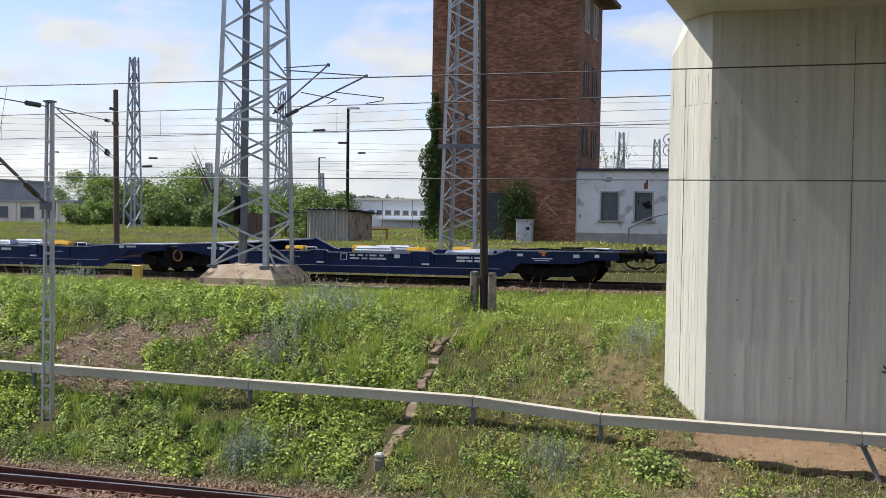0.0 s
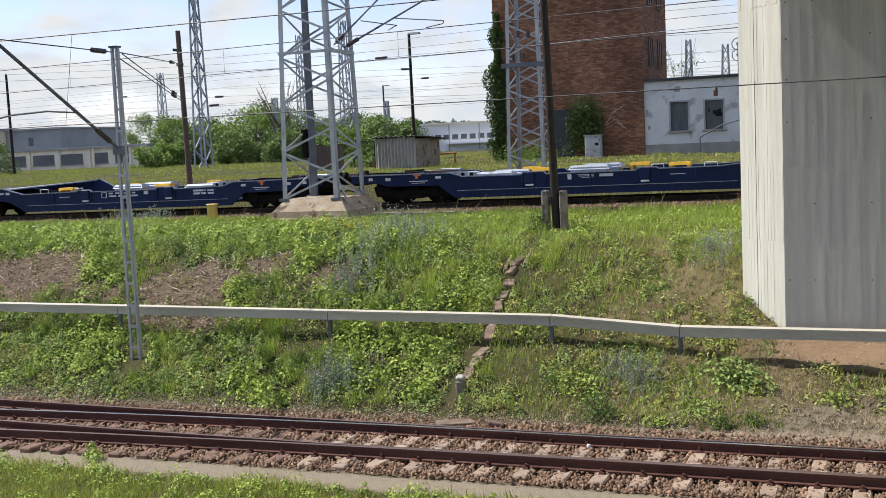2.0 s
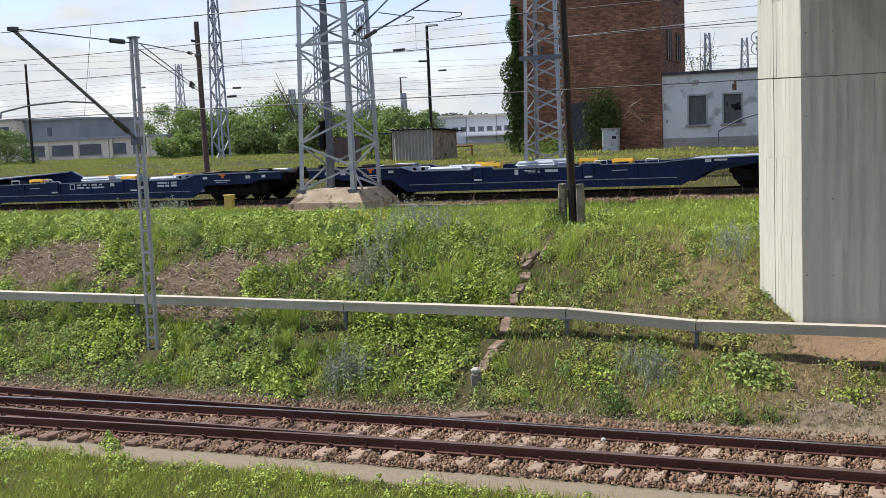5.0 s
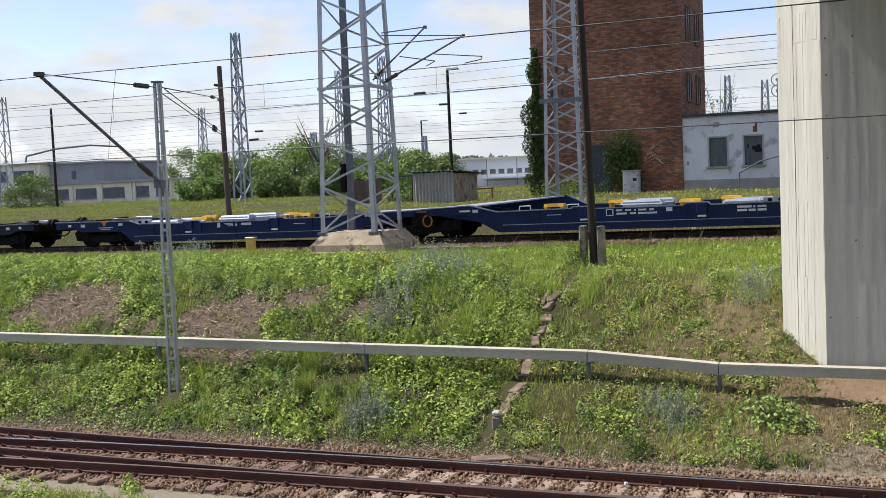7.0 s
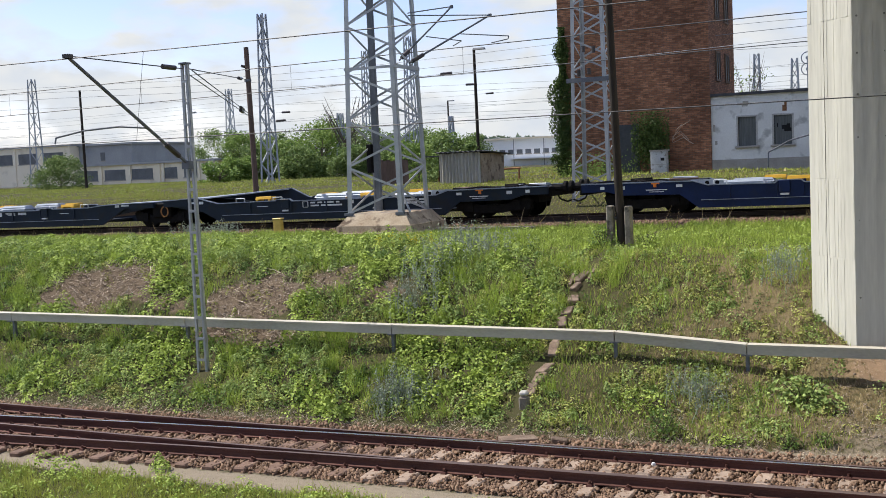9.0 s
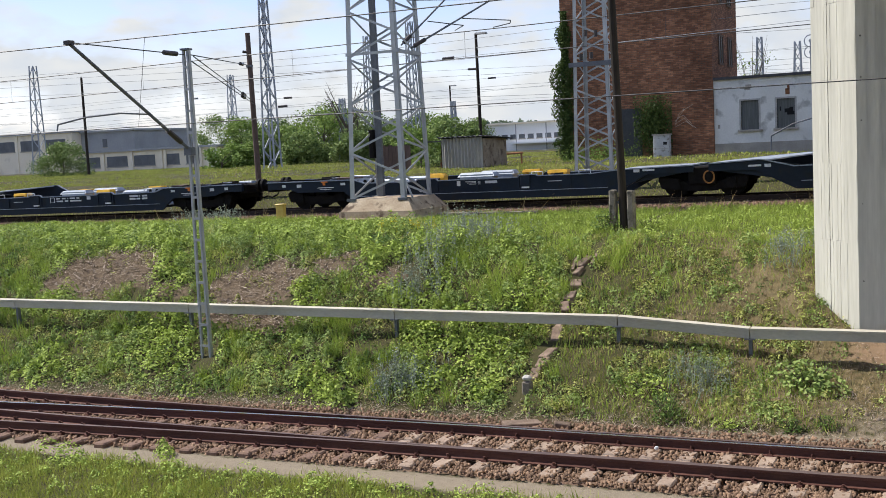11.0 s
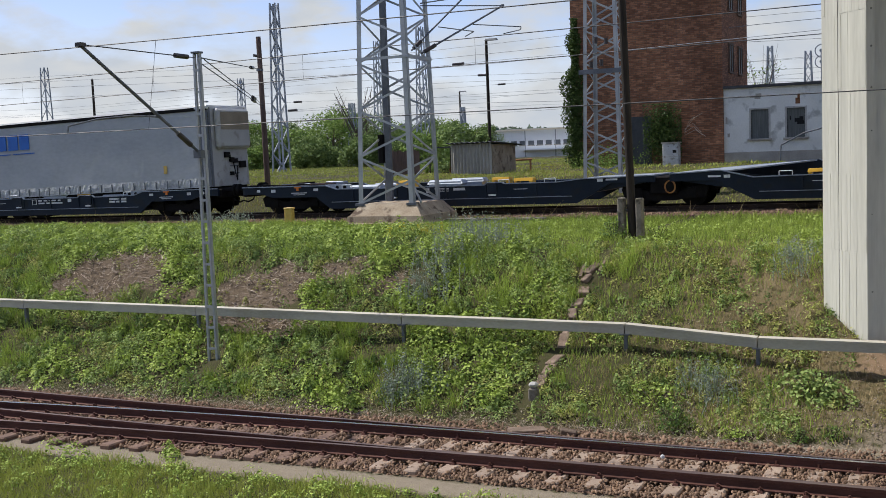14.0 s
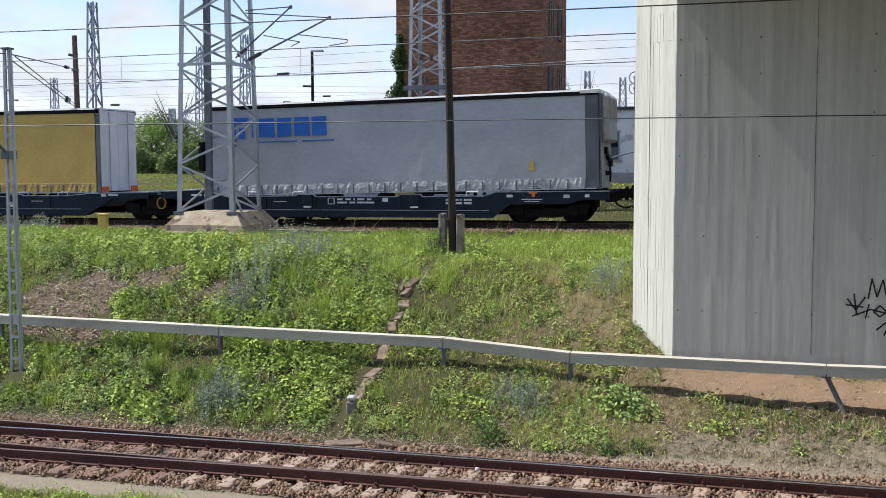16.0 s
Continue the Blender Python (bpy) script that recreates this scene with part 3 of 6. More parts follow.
        a.data.foreach_set("value", val.astype(np.float32))
    me.polygons.foreach_set("use_smooth", [True] * len(me.polygons))
    me.materials.append(M["ground"])
    tagged(new("ground", me), "grassy railway embankment with soil, gravel and sandy patches", "ground", kind="structure")


build_ground()

# ---- concrete bridge pier and deck ----


def build_bridge():
    foot = [(-1.80, 23.0), (9.0, 23.0), (9.0, 31.0), (-2.72, 31.0), (-2.72, 24.0)]
    pier = thing("bridge_pier", "tall board-marked grey concrete bridge pier with chamfered corner", "bridge pier", kind="structure")
    bm = bmesh.new()
    zt = 12.0
    lo = [bm.verts.new((x, y, -0.6)) for x, y in foot]
    mid = [bm.verts.new((x, y, 8.45)) for x, y in foot]
    top = [bm.verts.new((x + (0.46 if i in (3, 4) else 0.0), y, 9.75)) for i, (x, y) in enumerate(foot)]
    cap = [bm.verts.new((v.co.x, v.co.y, zt)) for v in top]
    for ra, rb in ((lo, mid), (mid, top), (top, cap)):
        for i in range(5):
            j = (i + 1) % 5
            bm.faces.new((ra[i], ra[j], rb[j], rb[i]))
    bm.faces.new(cap)
    part("wall", bm, "pier", pier)
    # board marks: narrow upright boards in lifts, each a few millimetres proud or not at all
    rnd = random.Random(3)
    lifts = (-0.5, 1.1, 2.75, 4.3, 5.92, 7.4, 9.0, 11.8)
    bm = bmesh.new()
    for z0, z1 in zip(lifts, lifts[1:]):
        x = -1.79
        rough = rnd.uniform(0.35, 0.9)
        while x < 8.6:
            w = rnd.uniform(0.075, 0.115)
            if rnd.random() < rough * (0.6 + 0.4 * math.sin(x * 1.7 + z0)):
                d = rnd.uniform(0.001, 0.006)
                box(bm, x, x + w * 0.93, 23.0 - d, 23.05, z0 + rnd.uniform(0.004, 0.1), z1 - rnd.uniform(0.004, 0.25), 0.0)
            x += w
    tagged(part("board_marks", bm, "pier", pier), kind="stuff")
    bm = bmesh.new()
    dx, dy = -0.92, 1.0
    ln = math.hypot(dx, dy)
    nx, ny = -dy / ln, dx / ln
    for z0, z1 in zip(lifts[:-2], (*lifts[1:-2], 8.0)):
        s = 0.02
        while s < ln - 0.1:
            w = rnd.uniform(0.085, 0.115)
            if rnd.random() < 0.75:
                d = rnd.uniform(0.001, 0.006)
                a, b = s / ln, (s + w * 0.94) / ln
                hexa(bm, [(-1.80 + dx * q - nx * off, 23.0 + dy * q - ny * off, zz) for zz in (z0 + 0.01, z1 - rnd.uniform(0.003, 0.03))
                          for q, off in ((a, 0.02), (b, 0.02), (b, -d), (a, -d))])
            s += w
    tagged(part("board_marks", bm, "pier", pier), kind="stuff")
    # formwork joints and tie holes
    for xx in (0.87, 2.96, 5.05):
        part("joint", box(bmesh.new(), xx - 0.006, xx + 0.006, 22.99, 23.02, 1.2 if xx > 0 else 5.2, 8.9), "joint", pier, "dark upright formwork joint")
    a = 0.62
    part("joint", beam(bmesh.new(), (-1.80 + dx * a + nx * 0.003, 23 + dy * a + ny * 0.003, 0.2), (-1.80 + dx * a + nx * 0.003, 23 + dy * a + ny * 0.003, 8.18), 0.013), "joint", pier, "dark upright formwork joint")
    for xx in (-1.71, -1.22, -0.18, 0.87, 1.92, 2.96, 4.0):
        for zz in (2.0, 3.5, 5.1, 5.92, 6.7, 7.4, 8.5):
            r = rnd.uniform(0.010, 0.021)
            part("tie_hole", rod(bmesh.new(), (xx, 22.983, zz), (xx, 23.04, zz), r, 8), "joint", pier)
    deck = thing("bridge_deck", "concrete road bridge deck passing high overhead", "bridge", kind="structure")
    edge = lambda y: -2.49 + 0.035 * (y - 24)
    bm = bmesh.new()
    hexa(bm, [(edge(-16), -16, 9.2), (11, -16, 9.2), (11, 46, 9.2), (edge(46), 46, 9.2), (edge(-16), -16, 10.4), (11, -16, 10.4), (11, 46, 10.4), (edge(46), 46, 10.4)])
    part("slab", bm, "pier", deck)
    # black spray-paint strokes on the shaded face
    rnd = random.Random(11)
    tag = thing("graffiti", "black sprayed scribble on the concrete pier", "graffiti")
    strokes = [[(1.62, 2.62), (1.78, 2.40), (1.95, 2.66)], [(1.60, 2.50), (1.92, 2.46)], [(1.74, 2.72), (1.80, 2.30)],
               [(1.72, 2.28), (2.05, 2.42), (2.30, 2.36), (2.62, 2.50)], [(1.96, 2.24), (2.02, 2.52)],
               [(2.00, 2.62), (2.06, 3.02), (2.16, 2.66), (2.26, 3.0), (2.34, 2.64)],
               [(2.10, 2.38), (2.22, 2.50), (2.34, 2.38), (2.22, 2.28), (2.10, 2.38)],
               [(2.40, 2.66), (2.52, 3.08), (2.62, 2.70), (2.72, 3.04)], [(2.16, 2.02), (2.36, 2.20), (2.50, 2.04), (2.70, 2.22)],
               [(2.30, 1.92), (2.46, 2.26)], [(2.44, 2.34), (2.60, 2.20), (2.78, 2.42)]]
    for st in strokes:
        bm = bmesh.new()
        for (xa, za), (xb, zb) in zip(st, st[1:]):
            beam(bm, (xa - 0.1, 22.982, za - 0.28), (xb - 0.1, 22.982, zb - 0.28), 0.006, 0.03)
        part("stroke", bm, "ink", tag)


build_bridge()

# ---- tracks ----
RAIL_SHAPE = [(-0.07, -0.165), (0.07, -0.165), (0.07, -0.15), (0.012, -0.13), (0.012, -0.045), (0.035, -0.035), (0.035, 0.0), (-0.035, 0.0), (-0.035, -0.035), (-0.012, -0.045), (-0.012, -0.13), (-0.07, -0.15)]


def rail_mesh(ycurve, x0, x1, z, step=1.0):
    bm = bmesh.new()
    xs = np.arange(x0, x1 + 0.01, step)
    rings = [[bm.verts.new((x, ycurve(x) + a, z + b)) for a, b in RAIL_SHAPE] for x in xs]
    k = len(RAIL_SHAPE)
    for r, s in zip(rings, rings[1:]):
        for i in range(k):
            bm.faces.new((r[i], r[(i + 1) % k], s[(i + 1) % k], s[i]))
    return bm


def head_mesh(ycurve, x0, x1, z, step=1.0):
    bm = bmesh.new()
    xs = np.arange(x0, x1 + 0.01, step)
    prev = None
    for x in xs:
        cur = [bm.verts.new((x, ycurve(x) + a, z + b)) for a, b in ((-0.034, 0.001), (0.034, 0.001), (0.034, 0.004), (-0.034, 0.004))]
        if prev:
            for i in range(4):
                bm.faces.new((prev[i], prev[(i + 1) % 4], cur[(i + 1) % 4], cur[i]))
        prev = cur
    return bm


def build_lower_track():
    t1 = lambda x: 17.42 + (0.0013 * (x + 3) ** 2 if x < -3 else 0.0)
    t2 = lambda x: 17.42 - (0.0024 * (x + 3) ** 2 if x < -3 else 0.0)
    track = thing("railway_turnout", "rusty brown railway turnout on concrete sleepers in ballast", "railway track", kind="structure")
    rear, front = lambda x: t1(x) + 0.735, lambda x: t2(x) - 0.735
    blade_rear = lambda x: min(t2(x) + 0.735, rear(x) - 0.088)
    blade_front = lambda x: max(t1(x) - 0.735, front(x) + 0.088)
    for f, x0, x1, z, head in ((rear, -60, 60, 0.0, "rail_dull"), (blade_front, -60, 1, -0.007, "rail_dull"), (blade_rear, -60, 6, -0.007, "rail_top"), (front, -60, 60, 0.0, "rail_dull")):
        r = part("rail", rail_mesh(f, x0, x1, z), "rail_rust", track)
        part("rail_head", head_mesh(f, x0, x1, z), head, r, "shiny worn running face" if head == "rail_top" else "dull worn running face")
    # sleepers share one mesh; the turnout's are longer
    rnd = random.Random(5)
    sl = mesh_of("sleeper", bevelled(-0.13, 0.13, -1.28, 1.28, -0.2, 0.0, 0.025), "sleeper")
    clip_bm = bmesh.new()
    for yy in (-0.735, 0.735):
        for s in (-1, 1):
            box(clip_bm, -0.05, 0.05, yy + s * 0.12 - 0.05, yy + s * 0.12 + 0.05, 0.0, 0.035, 0.012)
            rod(clip_bm, (0, yy + s * 0.12, 0.03), (0, yy + s * 0.12, 0.085), 0.022, 6)
            box(clip_bm, -0.03, 0.03, yy + s * 0.085 - 0.03, yy + s * 0.085 + 0.03, 0.03, 0.055)
    clip = mesh_of("rail_fastening", clip_bm, "rail_rust")
    sl_red = sl.copy()
    sl_red.materials[0] = M["sleeper_red"]
    for i in range(64):
        x = 5.9 - 0.62 * i
        for k, yc in enumerate((t1, t2)):
            if k and x > -8:
                continue
            s = new("sleeper", sl_red if x < -9 else sl)
            s.parent = track
            s.matrix_basis = pose(x + rnd.uniform(-0.02, 0.02) + (0.02 if k else 0), yc(x) if x < -8 else 17.42, -0.168 - 0.004 * k - rnd.uniform(0, 0.012), 0, 0, rnd.uniform(-0.8, 0.8))
            c = new("rail_fastening", clip)
            c.parent = s


build_lower_track()
TOP = 2.95          # rail head of the upper track
TRACK_Y = 37.75


def build_upper_track():
    track = thing("railway_track", "straight main line track on ballast, dark rails with shade in their colour", "railway track", kind="structure")
    for s in (-0.75, 0.75):
        r = part("rail", rail_mesh(lambda x, s=s: TRACK_Y + s, -120, 60, TOP, 5.0), "rail_shade", track)
        r.matrix_basis = pose(-6, 0, TOP, 0, -math.degrees(FALL), 0) @ pose(6, 0, -TOP)
        part("rail_head", head_mesh(lambda x, s=s: TRACK_Y + s, -120, 60, TOP, 5.0), "rail_dull", r)
    sl = mesh_of("sleeper", bevelled(-0.13, 0.13, -1.28, 1.28, -0.2, 0.0, 0.025), "sleeper")
    for i in range(100):
        o = new("sleeper", sl)
        o.parent = track
        o.matrix_basis = pose(-0.62 * i, TRACK_Y, TOP - 0.165 + FALL * (6 - 0.62 * i))


build_upper_track()


def stones_mesh(name, mat, xs, ys, zs, size):
    """Many small angular stones in one mesh."""
    base = np.array([(0.9, 0, -0.3), (-0.4, 0.85, -0.3), (-0.5, -0.8, -0.3), (0.35, 0.45, 0.5), (-0.55, 0.1, 0.55), (0.3, -0.55, 0.45)])
    tri = np.array([(0, 1, 3), (1, 4, 3), (1, 2, 4), (2, 5, 4), (2, 0, 5), (0, 3, 5), (3, 4, 5)])
    k = len(xs)
    ang = RNG.uniform(0, 6.28, k)
    sc = np.asarray(size)[:, None, None] * RNG.uniform(0.6, 1.3, (k, 1, 3))
    jit = base[None] * sc + RNG.normal(0, 0.12, (k, 6, 3)) * sc
    c, s = np.cos(ang)[:, None], np.sin(ang)[:, None]
    x = jit[..., 0] * c - jit[..., 1] * s + xs[:, None]
    y = jit[..., 0] * s + jit[..., 1] * c + ys[:, None]
    co = np.stack([x, y, jit[..., 2] + zs[:, None]], -1).reshape(-1, 3)
    f = (tri[None] + 6 * np.arange(k)[:, None, None]).reshape(-1)
    me = bpy.data.meshes.new(name)
    me.vertices.add(6 * k)
    me.vertices.foreach_set("co", co.astype(np.float32).ravel())
    me.loops.add(len(f))
    me.loops.foreach_set("vertex_index", f.astype(np.int32))
    me.polygons.add(len(f) // 3)
    me.polygons.foreach_set("loop_start", np.arange(0, len(f), 3, dtype=np.int32))
    me.update(calc_edges=True)
    me.materials.append(M[mat])
    return me


def build_ballast():
    k = 46000
    x, y = RNG.uniform(-30, 6, k), RNG.uniform(15.95, 19.25, k)
    tagged(new("ballast", stones_mesh("ballast", "stone", x, y, gz(x, y) + RNG.uniform(0.0, 0.085, k), RNG.uniform(0.02, 0.05, k))), "red-brown crushed ballast stones between the sleepers", "ballast", kind="stuff")
    k = 9000
    x, y = RNG.uniform(-55, 0, k), np.where(RNG.random(k) < 0.75, RNG.uniform(35.2, 36.95, k), RNG.uniform(37, 40.2, k))
    tagged(new("upper_ballast", stones_mesh("upper_ballast", "stone", x, y, gz(x, y) + 0.01, RNG.uniform(0.03, 0.06, k))), "brown ballast shoulder along the main line", "ballast", kind="stuff")
    k = 9000
    x, y = RNG.uniform(-6, 6, k), RNG.normal(20.0, 1.1, k)
    keep = (y > 19.1) & (RNG.random(k) < sstep(-5, 1, x))
    x, y = x[keep], y[keep]
    tagged(new("rubble", stones_mesh("rubble", "clod", x, y, gz(x, y) - 0.004, 0.006 + 0.05 * RNG.random(len(x)) ** 3)), "pale gravel and clods on bare soil", "rubble", kind="stuff")
    k = 7000
    x, y = RNG.uniform(-30, 6, k), RNG.normal(15.75, 0.3, k)
    tagged(new("gravel", stones_mesh("gravel", "clod", x, y, gz(x, y) - 0.005, RNG.uniform(0.006, 0.018, k))), "fine pale gravel of the service path", "gravel", kind="stuff")


build_ballast()

# ---- cable trough on posts ----


def build_trough():
    t = thing("cable_trough", "long weathered grey cable trough on short steel posts", "cable trough")
    pts = [(-70, 1.58), (-34, 1.55), (-28.2, 1.54), (-22.6, 1.525), (-17.0, 1.49), (-11.4, 1.44), (-6.33, 1.40), (-3.71, 1.215), (1.12, 1.19), (6.5, 1.25), (12, 1.3)]
    for (xa, za), (xb, zb) in zip(pts, pts[1:]):
        bm = bmesh.new()
        for dy0, dy1, dz0, dz1 in ((-0.10, 0.10, -0.20, -0.035), (-0.125, 0.125, -0.035, 0.0)):
            hexa(bm, [(xa + 0.012, 22 + dy0, za + dz0), (xb - 0.012, 22 + dy0, zb + dz0), (xb - 0.012, 22 + dy1, zb + dz0), (xa + 0.012, 22 + dy1, za + dz0),
                      (xa + 0.012, 22 + dy0, za + dz1), (xb - 0.012, 22 + dy0, zb + dz1), (xb - 0.012, 22 + dy1, zb + dz1), (xa + 0.012, 22 + dy1, za + dz1)])
        part("trough_section", bm, "trough", t)
    for x, z in pts[1:-1]:
        g = float(gz(x, 22))
        bm = bmesh.new()
        lean = 0.36 if x > 0 else 0.0
        beam(bm, (x, 22.0, z - 0.20), (x + lean, 22.0 - lean * 0.3, g - 0.15), 0.09, 0.07)
        box(bm, x - 0.1, x + 0.1, 21.86, 22.14, z - 0.225, z - 0.202)
        part("post", bm, "galv_dark", t)


build_trough()

# ---- masts and poles ----


def lattice_mast(name, label, x, y, z0, z1, w0, w1, bay, mat, leg=0.1, brace=0.06, near=False, group=""):
    """A square lattice mast: four angle legs and zigzag bracing on each side."""
    mast = thing(name, label, "lattice mast", group, at=(x, y, z0))
    h = z1 - z0
    half = lambda z: (w0 + (w1 - w0) * z / h) / 2
    for sx in (-1, 1):
        for sy in (-1, 1):
            bm = bmesh.new()
            a, b = half(0), half(h)
            if near:
                angle_iron(bm, (sx * a, sy * a, 0), (sx * b, sy * b, h), leg, -sx, -sy)
            else:
                beam(bm, (sx * a, sy * a, 0), (sx * b, sy * b, h), leg)
            part("leg", bm, mat, mast)
    n = max(3, round(h / bay))
    for side in range(4):
        bm = bmesh.new()
        for i in range(n):
            za, zb = h * i / n, h * (i + 1) / n
            s = 1 if (i + side) % 2 else -1
            a, b = half(za) - 0.01, half(zb) - 0.01
            ends = {0: ((s * a, -a, za), (-s * b, -b, zb)), 1: ((a, s * a, za), (b, -s * b, zb)), 2: ((-s * a, a, za), (s * b, b, zb)), 3: ((-a, -s * a, za), (-b, s * b, zb))}[side]
            if near:
                off = {0: (0, -0.006, 0), 1: (0.006, 0, 0), 2: (0, 0.006, 0), 3: (-0.006, 0, 0)}[side]
                e = [Vector(q) + Vector(off) for q in ends]
                part("brace", beam(bmesh.new(), e[0], e[1], 0.016, brace), mat, mast)
            else:
                beam(bm, *ends, brace)
        if near:
            bm.free()
        else:
            tagged(part("bracing", bm, mat, mast), kind="stuff")
    return mast, half


def build_pylon():
    mast, half = lattice_mast("catenary_pylon", "large grey galvanised lattice pylon standing on a concrete plinth", -17.75, 34.37, 3.34, 17.5, 2.08, 1.43, 0.78, "galv", leg=0.165, brace=0.072, near=True)
    for z in (4.85,):
        bm = bmesh.new()
        w = half(z)
        box(bm, -w - 0.04, w + 0.1, -w - 0.02, -w + 0.01, z - 0.045, z + 0.045)
        box(bm, w - 0.01, w + 0.03, -w, w, z - 0.06, z + 0.06)
        part("crossbar", bm, "galv", mast)
    part("inner_channel", box(bmesh.new(), -0.80, -0.60, 0.55, 0.70, 0.0, 13.0), "galv_dark", mast, "dark upright channel inside the pylon")
    part("junction_box", bevelled(-1.05, -0.86, 0.5, 0.85, 1.35, 2.35, 0.02), "black", mast, "black cable box")
    for sx in (-1, 1):
        for sy in (-1, 1):
            part("foot", box(bmesh.new(), sx * 0.97 - 0.16, sx * 0.97 + 0.16, sy * 0.97 - 0.16, sy * 0.97 + 0.16, -0.06, 0.03), "galv_dark", mast)
    bm = beam(bmesh.new(), (0.72, -0.5, 0.75), (1.25, -0.9, 0.02), 0.03, 0.09)
    part("strut", bm, "galv", mast)
    # two cantilevers towards the main line
    for tip, foot, stay, arm in (((1.69, 2.23, 7.03), (0.62, 0.1, 5.12), (0.8, 0.53, 6.72), [(0.93, 1.63, 6.01), (1.85, 2.63, 5.86), (1.51, 2.63, 5.71)]),
                                 ((2.73, 3.23, 6.74), (0.92, 0.2, 5.0), (0.8, 0.53, 6.64), [(1.99, 2.23, 6.06), (3.37, 3.33, 5.96), (3.34, 3.33, 5.86), (2.73, 3.23, 5.76)])):
        part("cantilever_tube", rod(bmesh.new(), foot, tip, 0.033, 8), "galv_dark", mast)
        part("stay_tube", rod(bmesh.new(), stay, tip, 0.02, 6), "galv_dark", mast)
        part("steady_arm", chain(bmesh.new(), arm, 0.018, 6), "galv_dark", mast)
        near, far = (tuple(np.array(foot) * (1 - q) + np.array(tip) * q) for q in (0.04, 0.17))
        part("insulator", rod(bmesh.new(), near, far, 0.07, 10), "insul", mast, "dark ribbed insulator")
        part("tip_clamp", bevelled(tip[0] - 0.05, tip[0] + 0.05, tip[1] - 0.05, tip[1] + 0.05, tip[2] - 0.06, tip[2] + 0.05, 0.01), "galv_dark", mast)
    pl = thing("pylon_plinth", "stained sloping concrete plinth under the pylon", "plinth", at=(-17.66, 34.37, 2.49))
    part("base", bevelled(-1.55, 1.55, -1.55, 1.55, 0.0, 0.24, 0.04), "plinth", pl)
    part("cap", box(bmesh.new(), -1.42, 1.42, -1.42, 1.42, 0.24, 0.46, 0.03), "plinth", pl)
    part("sloped_top", box(bmesh.new(), -1.36, 1.36, -1.36, 1.36, 0.46, 0.86, 0.32), "plinth", pl)


build_pylon()
lattice_mast("lattice_mast", "pale galvanised lattice mast beside the brick tower", -12.75, 42.4, 3.2, 17.5, 1.55, 1.0, 0.62, "galv", leg=0.135, brace=0.068, near=True)
part("crossbar", box(bmesh.new(), -0.85, 0.95, -0.75, -0.65, 4.55, 4.72), "galv_dark", bpy.data.objects["lattice_mast"])
for ix, iz in ((-0.35, 4.9), (0.05, 4.95), (-0.15, 5.8), (0.25, 5.75)):
    part("insulator", rod(bmesh.new(), (ix, -0.72, iz - 0.12), (ix, -0.72, iz + 0.12), 0.07, 8), "insul", bpy.data.objects["lattice_mast"])


def build_front_mast():
    m = thing("catenary_mast", "slim grey double-channel catenary mast with hinged cantilever", "catenary mast", at=(-15.86, 21.0, 0.35))
    for s in (-1, 1):
        bm = bmesh.new()
        xa, xb = s * 0.135, s * 0.08
        for dx, dy in (((-0.012, 0.012), (-0.04, 0.04)), ((-0.05 * (s > 0), 0.05 * (s < 0)), (-0.05, -0.04)), ((-0.02 * (s > 0), 0.02 * (s < 0)), (0.04, 0.05))):
            hexa(bm, [(xa + dx[0], dy[0], 0), (xa + dx[1], dy[0], 0), (xa + dx[1], dy[1], 0), (xa + dx[0], dy[1], 0), (xb + dx[0], dy[0], 7.1), (xb + dx[1], dy[0], 7.1), (xb + dx[1], dy[1], 7.1), (xb + dx[0], dy[1], 7.1)])
        part("channel", bm, "galv", m)
    for i in range(14):
        z = 0.3 + 0.49 * i
        w = 0.12 - 0.055 * z / 7.1
        part("batten", box(bmesh.new(), -w, w, -0.057, -0.049, z, z + 0.06), "galv", m)
    part("foot", bevelled(-0.2, 0.2, -0.2, 0.2, -0.45, -0.1, 0.03), "galv_dark", m)
    part("head", box(bmesh.new(), -0.1, 0.1, -0.1, 0.1, 7.08, 7.12), "galv_dark", m)
    f, tip = Vector((0, -0.12, 4.85)), Vector((-0.03, -3.7, 7.03))
    ins = f + (tip - f) * 0.13
    part("bracket", box(bmesh.new(), -0.1, 0.1, -0.2, 0.1, 4.72, 4.9), "galv_dark", m)
    part("insulator", rod(bmesh.new(), f + (tip - f) * 0.08, f + (tip - f) * 0.2, 0.062, 10), "insul", m, "dark ribbed insulator")
    part("cantilever_tube", rod(bmesh.new(), f, tip, 0.036, 8), "galv_dark", m)
    top = Vector((0, -0.1, 6.98))
    part("stay_wire", rod(bmesh.new(), top, tip, 0.012, 6), "wire", m)
    part("stay_insulator", rod(bmesh.new(), top + (tip - top) * 0.07, top + (tip - top) * 0.19, 0.055, 10), "insul", m, "dark ribbed insulator")
    part("registration_arm", chain(bmesh.new(), [f + (tip - f) * 0.36, (-0.12, -2.2, 5.66), (-0.25, -3.1, 5.58), (-0.4, -3.75, 5.44), (-0.4, -3.78, 5.32)], 0.017, 6), "galv_dark", m)
    part("head_clamp", box(bmesh.new(), -0.07, 0.07, -3.78, -3.62, 6.98, 7.06), "insul", m)
    # back stays to the brown pole behind the main line
    for a, b in (((0.05, 0.1, 6.98), (-12.35, 20.9, 8.56)), ((0.05, 0.1, 6.84), (-12.35, 20.9, 6.90)), ((0.12, 0.1, 6.94), (-12.35, 20.9, 7.00))):
        a, b = Vector(a), Vector(b)
        part("back_stay", rod(bmesh.new(), a, b, 0.014, 6), "wire", m)
